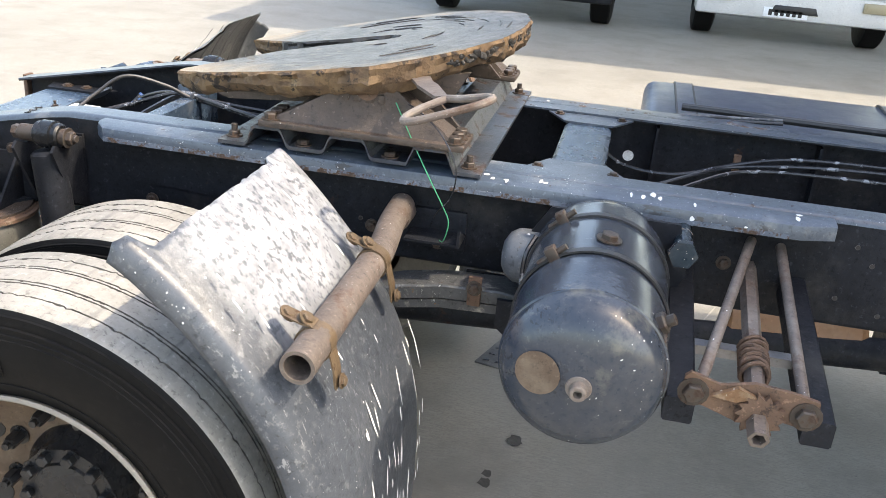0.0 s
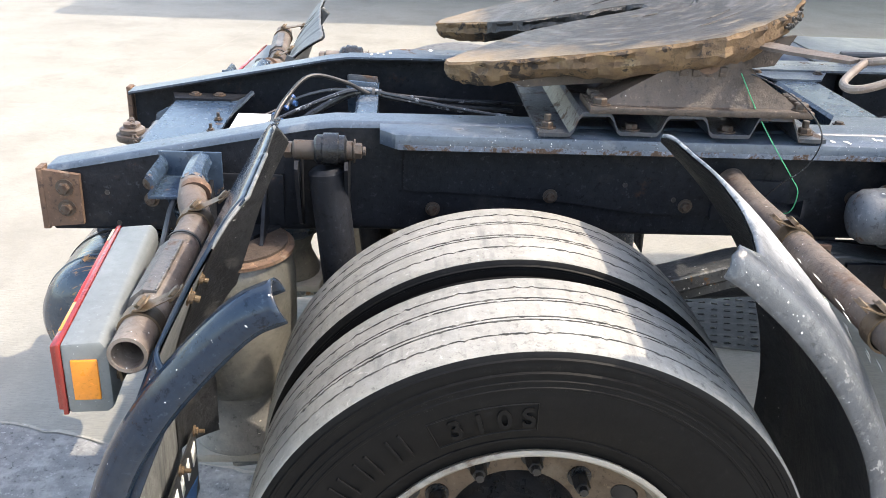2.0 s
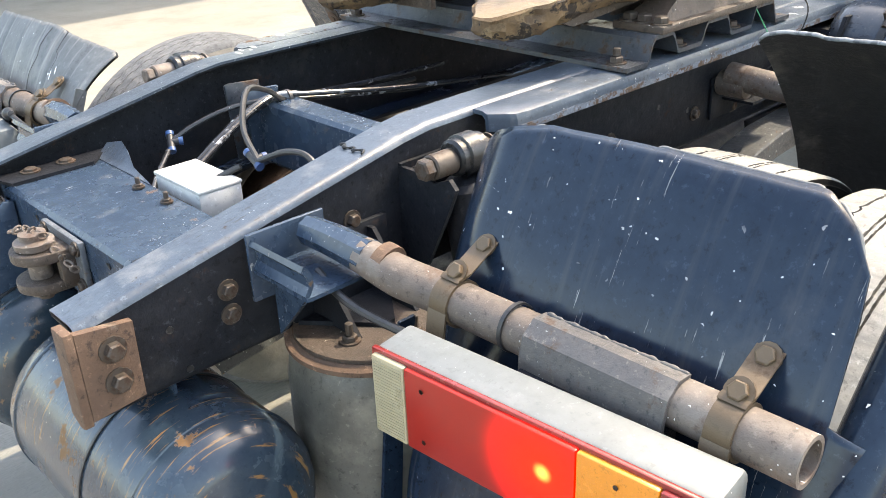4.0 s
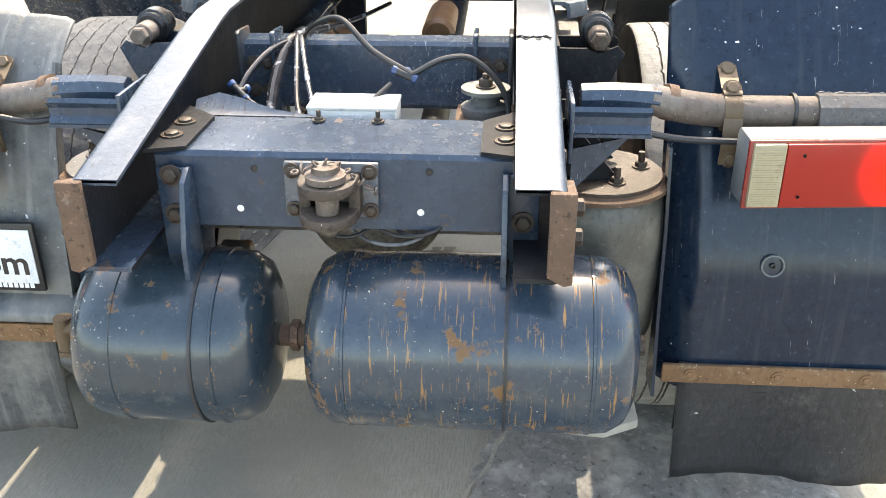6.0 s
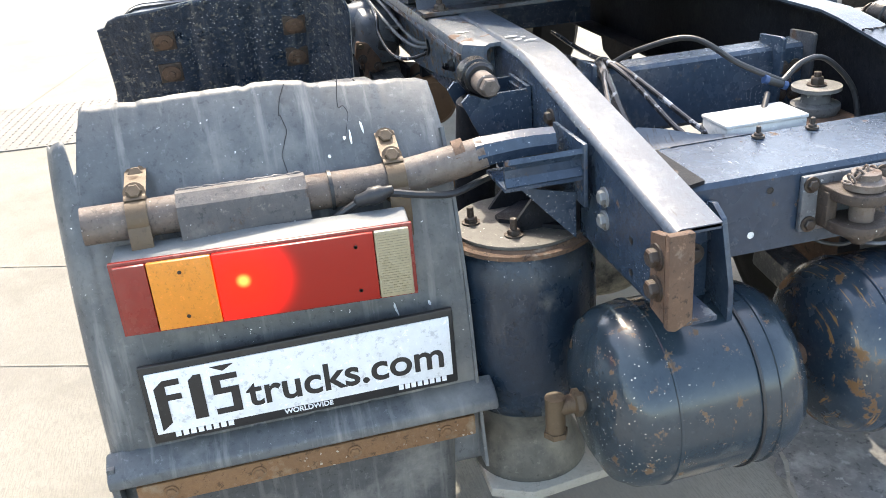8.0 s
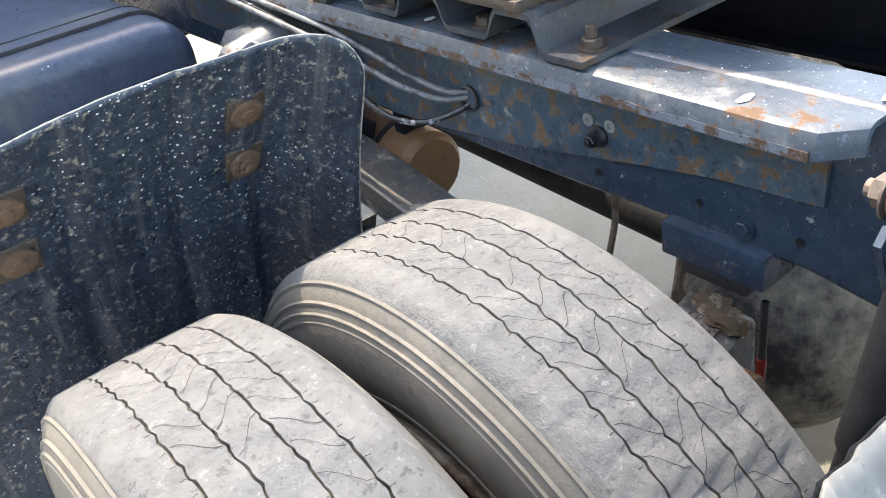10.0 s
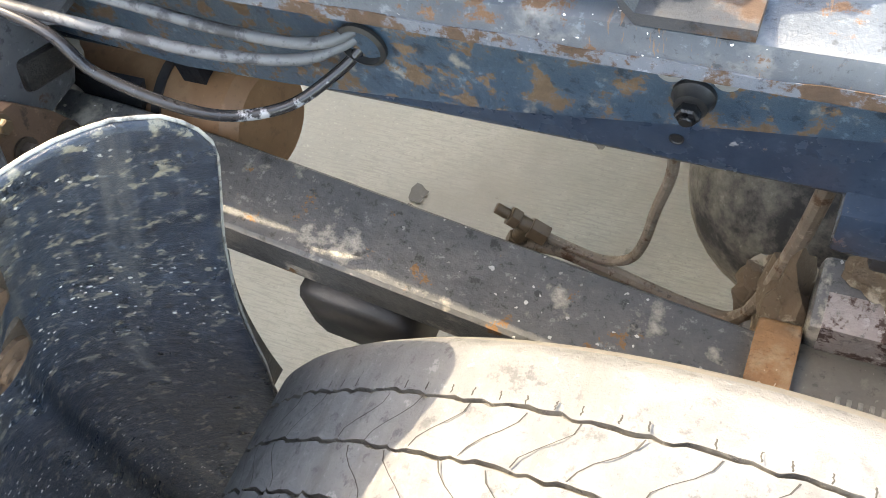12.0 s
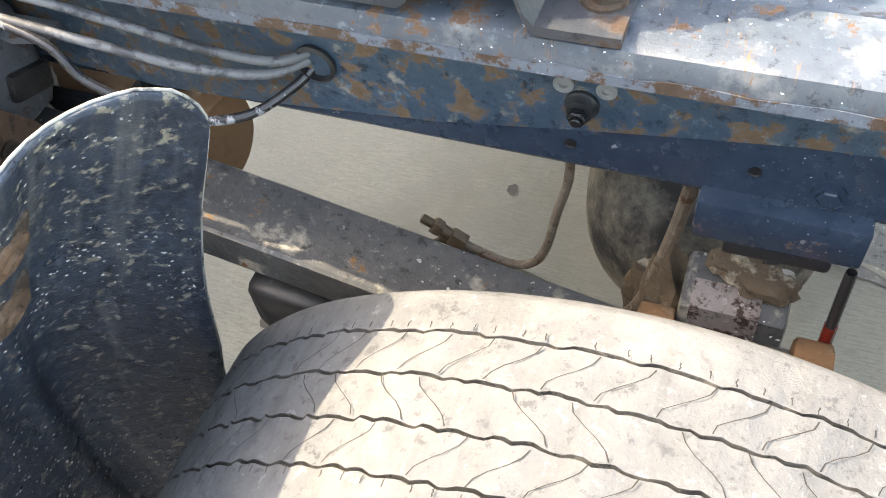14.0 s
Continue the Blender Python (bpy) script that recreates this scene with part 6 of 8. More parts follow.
def splash(parent, points, s, u, v, y0, y1, side, length, width, lean=0.0, seed=0):
    rnd = random.Random(seed)
    p, d, n = on_guard(points, s, u, v, y0, y1, 0.0012, side)
    along = (d + Vector((0, lean, 0))).normalized()
    across = n.cross(along)
    bm = B()
    m = 9
    rim = []
    for i in range(m):
        a = 2 * math.pi * i / m
        k = rnd.uniform(0.75, 1.2)
        rim.append(p + along * (math.cos(a) * length * 0.5 * k) + across * (math.sin(a) * width * 0.5 * k))
    lo = [bm.verts.new(q) for q in rim]
    hi = bm.verts.new(p + n * 0.0015)
    for i in range(m):
        bm.faces.new((lo[i], lo[(i + 1) % m], hi))
    part("paint_splash", bm, "whitepaint", parent)


rnd = random.Random(77)
for k in range(64):
    low = k < 44
    u, v = (rnd.uniform(0.55, 0.95), rnd.uniform(0.02, 0.72)) if low else (rnd.uniform(0.14, 0.5), rnd.uniform(0.25, 0.98))
    splash(guard_fr, FRONT, -1, u, v, 0.60, 1.195, -1, rnd.uniform(0.02, 0.095) if low else rnd.uniform(0.012, 0.05), rnd.uniform(0.004, 0.0075) if low else rnd.uniform(0.003, 0.006), rnd.uniform(-0.10, 0.2), k)
for k in range(12):
    splash(guard_rl, REAR, 1, rnd.uniform(0.1, 0.75), rnd.uniform(0.02, 0.35), 0.585, 1.2, 1, rnd.uniform(0.006, 0.03), rnd.uniform(0.003, 0.006), rnd.uniform(-0.3, 0.3), 100 + k)

# cracks of the grey guard
for pts in ([(0.10, 0.42), (0.17, 0.45), (0.20, 0.435), (0.26, 0.46), (0.30, 0.45), (0.36, 0.455), (0.40, 0.46)], [(0.10, 0.27), (0.17, 0.285), (0.19, 0.26), (0.24, 0.28)]):
    bm = B()
    fine_pts = []
    for (u0, v0), (u1, v1) in zip(pts, pts[1:]):
        fine_pts += [(u0 + (u1 - u0) * f + 0, v0 + (v1 - v0) * f) for f in (0, 0.33, 0.66)]
    fine_pts.append(pts[-1])
    sweep(bm, [on_guard(REAR, 1, u, v, 0.585, 1.2, 0.001, 1)[0] for u, v in fine_pts], lambda f: 0.0004 + 0.0006 * (1 - f), 5, 2)
    part("crack", bm, "inkblack", guard_rl)
# bolt pads under the black guard
for v, u in ((0.225, 0.15), (0.225, 0.275), (0.78, 0.163), (0.78, 0.275)):
    p, d, n = on_guard(FRONT_L, 1, u, v, 0.595, 1.225, 0.001, -1)
    bm = B()
    lathe(bm, [(-0.012, 0), (-0.012, 0.027), (0.0085, 0.026), (0.0095, 0.023), (0.0095, 0.011), (0.013, 0.010), (0.013, 0)], p - n * 0.008, -n, 11)
    pad = part("bolt_pad", bm, "rust", guard_fl, "rusted washer pad")
    bm = B()
    box(bm, p - n * 0.009, (0.064, 0.062, 0.008), Matrix((d, Vector((0, 1, 0)), n)).transposed(), bevel=0.003)
    part("pad_plate", bm, "saddle", pad, "square pad crusted with brown rust")
# torn old rim of the right guard: mounting pads
for y, z, x in ((-0.792, 0.719, -0.700), (-1.09, 0.719, -0.700)):
    bm = B()
    lathe(bm, [(-0.004, 0.0225), (0.0005, 0.0220), (0.0010, 0.0205), (0.0004, 0.0190), (-0.004, 0.0185)], (x - 0.0065, y, z), (-1, 0, 0.12), 22)
    mark = part("pad_mark", bm, "lampbody", guard_rr, "pale ring round a bolt hole")
    bm = B()
    lathe(bm, [(-0.004, 0.0055), (0.0004, 0.0050), (0.0008, 0.0040), (-0.003, 0.0035), (-0.003, 0)], (x - 0.0065, y, z), (-1, 0, 0.12), 16)
    part("bolt_hole", bm, "inkblack", mark)


# ---- tail lamps ----
def glow_lens(name, centre, s):
    m = bpy.data.materials.new(name)
    m.use_nodes = True
    N, L = m.node_tree.nodes, m.node_tree.links
    bsdf = N["Principled BSDF"]
    bsdf.inputs["Base Color"].default_value = (0.30, 0.018, 0.012, 1)
    bsdf.inputs["Specular IOR Level"].default_value = 0.3
    bsdf.inputs["Roughness"].default_value = 0.28
    geo = N.new("ShaderNodeTexCoord")
    dist = N.new("ShaderNodeVectorMath")
    dist.operation = "DISTANCE"
    dist.inputs[1].default_value = centre
    L.new(geo.outputs["Object"], dist.inputs[0])
    wide = N.new("ShaderNodeMapRange")
    wide.interpolation_type = "SMOOTHERSTEP"
    wide.inputs[1].default_value, wide.inputs[2].default_value, wide.inputs[3].default_value, wide.inputs[4].default_value = 0.0, 0.100, 1.0, 0.0
    core = N.new("ShaderNodeMapRange")
    core.interpolation_type = "SMOOTHERSTEP"
    core.inputs[1].default_value, core.inputs[2].default_value, core.inputs[3].default_value, core.inputs[4].default_value = 0.0, 0.016, 1.0, 0.0
    L.new(dist.outputs["Value"], wide.inputs[0])
    L.new(dist.outputs["Value"], core.inputs[0])
    mix = N.new("ShaderNodeMix")
    mix.data_type = "RGBA"
    mix.inputs[6].default_value, mix.inputs[7].default_value = (1.0, 0.004, 0.002, 1), (1.0, 0.22, 0.05, 1)
    L.new(core.outputs[0], mix.inputs[0])
    L.new(mix.outputs[2], bsdf.inputs["Emission Color"])
    L.new(wide.outputs[0], bsdf.inputs["Emission Strength"])
    M[name] = m


def tail_lamp(s):
    y0, y1 = (0.693, 1.155)
    t = thing("tail_lamp", (-0.75, s * 0.93, 0.868), "long tail lamp, grey housing, red amber and clear lenses, one lit", "lamp", "tail lamps")
    zb, zt = (0.848, 0.972) if s > 0 else (0.870, 0.993)
    bm = B()
    prism(bm, [(-0.775, zb), (-0.775, zt), (-0.715, zt + 0.004), (-0.705, zt - 0.01), (-0.705, zb + 0.01), (-0.715, zb)], "y", s * y0, s * y1, bevel=0.006)
    part("housing", bm, "lampbody", t, "pale grey plastic housing")
    bm = B()
    box(bm, (-0.7785, s * (y0 + y1) / 2, (zb + zt) / 2), (0.008, y1 - y0 + 0.004, zt - zb + 0.002), bevel=0.002)
    part("lens_frame", bm, "red", t, "red lens rim")
    lens = (("clear", y0 + 0.004, y0 + 0.060), ("lit", y0 + 0.060, y0 + 0.31), ("amber", y0 + 0.31, y0 + 0.408), ("red", y0 + 0.408, y1 - 0.004))
    for mat, a, b in lens:
        bm = B()
        box(bm, (-0.7845, s * (a + b) / 2, (zb + zt) / 2), (0.012, b - a - 0.001, zt - zb - 0.008), bevel=0.0025)
        if mat == "lit":
            glow_lens(f"lit_red_lens", (-0.790, s * (y0 + 0.268), (zb + zt) / 2 + 0.008), s)
            mat = "lit_red_lens"
        ln = part("lens", bm, mat, t, {"clear": "cloudy clear lens", "amber": "amber lens", "red": "red lens"}.get(mat, "lit red lens"))
        if b - a > 0.07:
            off = 0.03 if mat == "lit_red_lens" else 0.05
            bolts("screw", [(-0.790, s * (a + off), zb + 0.024), (-0.790, s * (a + off), zt - 0.024)], (-1, 0, 0), ln, 0.0035, 0.002, False)
        elif mat == "clear":
            bm = B()
            for k in range(24):
                box(bm, (-0.7907, s * (a + b) / 2, zb + 0.011 + (zt - zb - 0.022) * k / 23), (0.0016, b - a - 0.008, 0.0022))
            tagged(part("lens_rib", bm, "clear", ln), kind="stuff")
    bm = B()
    box(bm, (-0.742, s * (y1 + 0.001), (zb + zt) / 2), (0.04, 0.006, 0.07), bevel=0.002)
    part("side_reflector", bm, "amber", t, "amber side reflector")
    bm = B()
    box(bm, (-0.678, s * 0.95, 0.95), (0.035, 0.20, 0.05))
    part("mount", bm, "web", t)
    yaw = Matrix.Translation((-0.75, s * 0.70, 0)) @ Matrix.Rotation(-s * radians(4.5), 4, "Z") @ Matrix.Translation((0.75, -s * 0.70, 0))
    t.matrix_basis = yaw @ Matrix.Translation(t.location)
    return t


for s in (-1, 1):
    tail_lamp(s)
    t = thing("lamp_cable", (-0.66, s * 0.6, 0.93), "black taped cable running from the rail to a tail lamp", "cable", "lamp cables")
    bm = B()
    run = [(-0.648, 0.47, 0.985), (-0.656, 0.53, 0.977), (-0.690, 0.60, 0.972), (-0.704, 0.66, 0.985), (-0.709, 0.733, 1.000), (-0.696, 0.797, 0.969), (-0.69, 0.86, 0.925)]
    sweep(bm, run if s > 0 else [(-0.70, s * 0.47, 0.992), (-0.712, s * 0.54, 0.978), (-0.708, s * 0.60, 0.968), (-0.698, s * 0.68, 0.962), (-0.694, s * 0.73, 0.958), (-0.696, s * 0.79, 0.945), (-0.69, s * 0.86, 0.925)], 0.0065, 8)
    part("cable", bm, "blackplastic", t)
    if s > 0:
        bm = B()
        lathe(bm, [(-0.036, 0.0), (-0.034, 0.007), (-0.020, 0.010), (-0.016, 0.014), (0.004, 0.016), (0.010, 0.012), (0.026, 0.011), (0.032, 0.006), (0.034, 0.0)], (-0.706, 0.738, 0.997), (0.15, 1, -0.25), 14)
        part("tape_knot", bm, "blackplastic", t, "lump of black tape", 60)
    bm = B()
    lathe(bm, [(-0.003, 0.0315), (-0.003, 0.034), (0.003, 0.034), (0.003, 0.0315)], (-0.65 if s > 0 else -0.631, s * 0.80, 0.998), (0, 1, 0), 20, closed=True)
    part("cable_tie", bm, "blackplastic", t)


# ---- sign plate on the grey guard ----
def lettering(name, text, size, m, material, parent, bold=0.0, extrude=0.0006, width=0.0):
    cu = bpy.data.curves.new("text", "FONT")
    cu.body, cu.size, cu.extrude, cu.offset = text, size, extrude, bold
    ob = new("text", cu)
    me = bpy.data.meshes.new_from_object(ob.evaluated_get(bpy.context.evaluated_depsgraph_get()))
    bpy.data.objects.remove(ob)
    if width:
        me.transform(Matrix.Diagonal((width / max(v.co.x for v in me.vertices), 1, 1, 1)))
    me.transform(m)
    me.materials.clear()
    me.materials.append(M[material])
    o = new(name, me)
    hang(o, parent)
    return o


sign = thing("sign_plate", (-0.73, 0.893, 0.63), "white dealer sign plate in a black frame on the mudguard", "sign")
X = -0.728
tiltm = Matrix(((0, 0, -1, X), (-1, 0, 0, 0.893), (0, 1, 0, 0.703), (0, 0, 0, 1)))   # sign plane: u to the truck's right, v up


def sign_box(bm, u, v, w, h, z, t, bevel=0.0):
    box(bm, (X - z, 0.893 - u, 0.703 + v), (t, w, h), bevel=bevel)


bm = B()
sign_box(bm, 0, 0, 0.530, 0.150, -0.004, 0.012, 0.004)
part("frame", bm, "inkblack", sign, "black plastic frame")
bm = B()
sign_box(bm, 0, 0.003, 0.512, 0.117, 0.003, 0.003, 0.001)
part("face", bm, "platewhite", sign, "white face")
lettering("word", "trucks.com", 0.074, tiltm @ Matrix.Translation((-0.101, -0.0345, 0.005)), "inkblack", sign, 0.0012, width=0.342)
lettering("small_word", "WORLDWIDE", 0.0135, tiltm @ Matrix.Translation((-0.045, -0.0665, 0.003)), "platewhite", sign, 0.0003)
for poly in ([(-0.225, -0.04), (-0.210, -0.028), (-0.210, 0.012), (-0.190, 0.012), (-0.190, 0.022), (-0.210, 0.022), (-0.210, 0.038), (-0.190, 0.038), (-0.190, 0.048), (-0.212, 0.048), (-0.225, 0.036)],
             [(-0.178, -0.03), (-0.160, -0.03), (-0.160, 0.048), (-0.170, 0.048), (-0.178, 0.04)],
             [(-0.148, -0.03), (-0.112, -0.03), (-0.112, 0.016), (-0.136, 0.016), (-0.136, 0.030), (-0.112, 0.030), (-0.112, 0.040), (-0.148, 0.040), (-0.148, 0.006), (-0.124, 0.006), (-0.124, -0.02), (-0.148, -0.02)],
             [(-0.146, 0.056), (-0.114, 0.056), (-0.130, 0.046)]):
    bm = B()
    lo = [bm.verts.new(tiltm @ Vector((-0.246 + (u + 0.225) * 1.19, v * 1.08 - 0.006, 0.0048))) for u, v in poly]
    bm.faces.new(lo)
    r = bmesh.ops.extrude_face_region(bm, geom=bm.faces[:])
    bmesh.ops.translate(bm, vec=(-0.001, 0, 0), verts=[q for q in r["geom"] if isinstance(q, bmesh.types.BMVert)])
    part("logo_shape", bm, "inkblack", sign)
for u, w in ((-0.18, 0.10), (0.20, 0.09)):
    for k in range(8):
        bm = B()
        sign_box(bm, u - w / 2 + w * (k + 0.5) / 8, -0.061, w / 8 * 0.72, 0.010, 0.003, 0.0015)
        part("print_bar", bm, "platewhite", sign)

# tyre marking on the outer right sidewall
tyre_r = wheels[-1, 1]
for k, ch in enumerate("310S"):
    a = radians(-22.6 + 5.8 * k)
    r = 0.371
    m = Matrix.Translation((r * math.sin(a), -1.1862, 0.505 + r * math.cos(a))) @ Matrix.Rotation(a, 4, "Y") @ Matrix(((1, 0, 0, 0), (0, 0, -1, 0), (0, 1, 0, 0), (0, 0, 0, 1)))
    lettering("raised_figure", ch, 0.047, m, "sidewall", tyre_r, 0.001, 0.0022)
for mid in (-34.8, -43.9, -52.3, -62.6, -73.8, -83.6, -93.0):
    for da in (-1.6, 1.6):
        a = radians(mid + da)
        bm = B()
        box(bm, (0, 0, 0), (0.006, 0.004, 0.048), bevel=0.0012)
        bmesh.ops.transform(bm, matrix=Matrix.Translation((0.394 * math.sin(a), -1.1853, 0.505 + 0.394 * math.cos(a))) @ Matrix.Rotation(a, 4, "Y"), verts=bm.verts[:])
        part("raised_mark", bm, "sidewall", tyre_r)
bm = B()
ring = []
for q in range(13):
    a = radians(-26.5 + 25 * q / 12)
    ring.append((0.362 * math.sin(a), -1.1825, 0.505 + 0.362 * math.cos(a)))
for q in range(13):
    a = radians(-1.5 - 25 * q / 12)
    ring.append((0.412 * math.sin(a), -1.1852, 0.505 + 0.412 * math.cos(a)))
sweep(bm, ring + ring[:1], 0.0014, 5, 1, smooth=False)
part("marking_border", bm, "sidewall", tyre_r)

# ---- air tank ahead of the front mudguard ----
ft = air_tank("air_tank", (1.018, -0.44, 0.985), (1.018, -1.055, 0.978), 0.150, "fronttank", "dark blue air tank strapped crosswise to the rail", (0.535,))
for y in (-0.60, -0.80):
    bm = B()
    lathe(bm, [(0, 0.1505), (0, 0.1545), (0.018, 0.1545), (0.018, 0.1505)], (1.018, y, 0.983), (0, -1, 0), 56, closed=True)
    sp = part("strap", bm, "blackplastic", ft, "black steel strap")
    bm = B()
    box(bm, (0.93, y - 0.009, 1.115), (0.022, 0.022, 0.03), Euler((0, radians(-35), 0)).to_matrix(), bevel=0.002)
    rod(bm, (0.905, y - 0.009, 1.09), (0.955, y - 0.009, 1.135), 0.006, 10)
    part("strap_buckle", bm, "bolt", sp, "bolted strap end")
bm = B()
bolt(bm, (1.032, -0.735, 1.132), (0.1, 0, 1), 0.018, 0.014)
part("port", bm, "bolt", ft)
bm = B()
bolt(bm, (1.135, -0.93, 1.06), (0.85, -0.1, 0.55), 0.020, 0.022, stud=0.015)
part("side_port", bm, "bolt", ft)
bm = B()
lathe(bm, [(0, 0.024), (0.004, 0.022), (0.005, 0.016), (0.022, 0.015), (0.024, 0.013), (0.024, 0.008), (0.006, 0.007), (0.006, 0)], (1.018, -1.052, 0.978), (0, -1, 0), 20)
part("drain_boss", bm, "rustpipe", ft, "rusty drain boss")
bm = B()
prism(bm, [(0.86, 1.04), (0.90, 1.105), (1.18, 1.105), (1.21, 0.99), (1.18, 0.93), (1.15, 1.04)], "y", -0.52, -0.51)
box(bm, (1.03, -0.43, 1.06), (0.24, 0.10, 0.012))
part("cradle", bm, "web", ft, "bracket to the rail")
bm = B()
rod(bm, (1.19, -0.42, 1.07), (1.19, -0.56, 1.06), 0.022, 18)
lathe(bm, [(0, 0), (0, 0.032), (0.02, 0.032), (0.02, 0)], (1.19, -0.56, 1.06), (0, -1, 0), 6)
part("end_fitting", bm, "tank", ft)

bm = B()
lathe(bm, [(0, 0), (0.0, 0.040), (0.002, 0.041), (0.003, 0.0)], (0.945, -1.0475, 0.992), (-0.22, -1, 0.03), 24)
part("rust_patch", bm, "disc", ft, "round brown patch")

# brake chamber
ch = thing("brake_chamber", (0.84, -0.47, 0.86), "dusty grey brake chamber with hose under the rail", "brake chamber")
bm = B()
lathe(bm, [(0, 0), (0.004, 0.03), (0.016, 0.052), (0.035, 0.063), (0.08, 0.066), (0.084, 0.073), (0.094, 0.073), (0.098, 0.066), (0.14, 0.062), (0.158, 0.045), (0.165, 0)], (0.795, -0.49, 0.965), (1, 0, 0), 32)
part("pot", bm, "worngrey", ch, "two-part pressed steel pot")
bm = B()
sweep(bm, [(0.875, -0.56, 1.045), (0.86, -0.60, 1.01), (0.86, -0.605, 0.93), (0.868, -0.60, 0.87), (0.87, -0.59, 0.855)], 0.0055, 8)
part("hose", bm, "hose", ch)
bm = B()
rod(bm, (0.87, -0.59, 0.87), (0.87, -0.59, 0.835), 0.013, 12)
rod(bm, (0.87, -0.59, 0.84), (0.90, -0.585, 0.838), 0.012, 12)
part("elbow", bm, "zinc", ch)

def band_outline(yc, half, top, r, low=0.60):
    """A band over the arm: upright sides and rounded shoulders, as (y, z)."""
    arc = [(half - r + r * math.cos(a), top - r + r * math.sin(a)) for a in (radians(q * 15) for q in range(7))]
    return [(yc + half, low)] + [(yc + a, b) for a, b in arc] + [(yc - a, b) for a, b in reversed(arc)] + [(yc - half, low)]


# leaf-type link with hanger ahead of the right wheels
for s in (-1, 1):
    t = thing("trailing_link", (0.45, s * 0.46, 0.66), "muddy dark steel trailing arm from hanger to axle", "suspension arm", "trailing arms")
    yc = s * (0.452 if s > 0 else 0.46)
    bm = B()
    line = [(-0.20, 0.650), (-0.04, 0.668), (0.07, 0.70), (0.16, 0.727), (0.30, 0.774), (0.42, 0.803), (0.55, 0.842), (0.66, 0.862), (0.80, 0.868), (0.95, 0.85)]
    if s > 0:
        line = [(-0.20, 0.655), (-0.04, 0.682), (0.046, 0.70), (0.2, 0.733), (0.32, 0.760), (0.45, 0.789), (0.58, 0.816), (0.70, 0.838), (0.80, 0.846), (0.95, 0.84)]
    loft(bm, [[(x, yc - 0.048, z), (x, yc - 0.044, z + 0.004), (x, yc + 0.044, z + 0.004), (x, yc + 0.048, z), (x, yc + 0.048, z - 0.03), (x, yc - 0.048, z - 0.03)] for x, z in line])
    part("upper_leaf", bm, "arm", t, "flat muddy top leaf with rust")
    bm = B()
    loft(bm, [[(x, yc - 0.043, z - 0.035), (x, yc + 0.045, z - 0.035), (x, yc + 0.045, z - 0.058), (x, yc - 0.043, z - 0.058)] for x, z in line[1:-1]])
    part("lower_leaf", bm, "arm", t)
    bm = B()
    prism(bm, [(0.70, 0.86), (0.98, 0.86), (0.95, 0.77), (0.86, 0.74), (0.74, 0.77)], "y", s * 0.38, s * 0.392)
    prism(bm, [(0.80, 0.86), (0.98, 0.86), (0.95, 0.77), (0.86, 0.74), (0.80, 0.79)], "y", s * 0.515, s * 0.527)
    part("hanger", bm, "web", t)
    bm = B()
    box(bm, (0.743, s * 0.512, 0.866), (0.032, 0.012, 0.075), bevel=0.003)
    tab = part("hanger_tab", bm, "rust", t)
    bolts("bolt", [(0.743, s * 0.518, 0.876)], (0, s, 0), tab, 0.013, 0.012)
    for x in (0.021, -0.147):
        bm = B()
        prism(bm, band_outline(yc, 0.060, 0.726, 0.022), "x", x - 0.020, x + 0.020, bevel=0.004)
        part("clamp_band", bm, "orangerust", t, "ochre-rusted clamp band", 40)
    bm = B()
    prism(bm, band_outline(yc, 0.056, 0.712, 0.034), "x", -0.1265, 0.0005, bevel=0.004)
    cast = part("clamp_casting", bm, "darkcast", t, "smooth grey-brown casting with raised figures", 40)
    for row, (n, y, w) in enumerate(((6, 0.006, 0.0042), (3, 0.022, 0.0055), (7, 0.036, 0.0055), (2, 0.0455, 0.006))):
        for k in range(n):
            bm = B()
            z = 0.712 if y < 0.024 else 0.712 - 0.034 + math.sqrt(0.034 ** 2 - (y - 0.022) ** 2)
            box(bm, (-0.040 - 0.0095 * k - 0.004 * (row % 2), yc + y, z + 0.0004), (w, 0.0085, 0.0026), Euler((-0.6 * max(0.0, y - 0.022) / 0.014, 0, 0)).to_matrix(), bevel=0.0008)
            part("cast_figure", bm, "castgrey", cast)

# axle casing
bm = B()
box(bm, (0, 0.0, 0.525), (0.13, 1.10, 0.15), bevel=0.03)
part("casing", bm, "castgrey", axle, "muddy square axle tube")
bm = B()
lathe(bm, [(-0.175 * math.cos(q * math.pi / 20), 0.2 * math.sin(q * math.pi / 20) ** 0.8) for q in range(21)], (0.0, 0.06, 0.55), (1, 0, 0), 48)
part("differential", bm, "caststraw", axle, "round dusty differential housing", 70)
for s in (-1, 1):
    bm = B()
    prism(bm, [(s * 0.33, 0.60), (s * 0.41, 0.60), (s * 0.405, 0.735), (s * 0.335, 0.755)], "x", -0.115, 0.0, bevel=0.008)
    part("axle_seat", bm, "arm", axle, "worn seat with bright steel scar")
    bm = B()
    prism(bm, [(s * 0.372, 0.7475), (s * 0.404, 0.7395), (s * 0.411, 0.66), (s * 0.4125, 0.66), (s * 0.4055, 0.7405), (s * 0.372, 0.749)], "x", -0.085, -0.012)
    part("scar", bm, "scar", axle, "bright scraped steel scar")
    bm = B()
    lathe(bm, [(0, 0.10), (0, 0.205), (0.16, 0.205), (0.16, 0.10)], (0, s * 0.58, 0.505), (0, s, 0), 48)
    part("brake_drum", bm, "rust", axle)
bm = B()
rod(bm, (0.12, -0.05, 0.54), (2.6, -0.05, 0.70), 0.045, 24)
part("prop_shaft", bm, "web", axle)

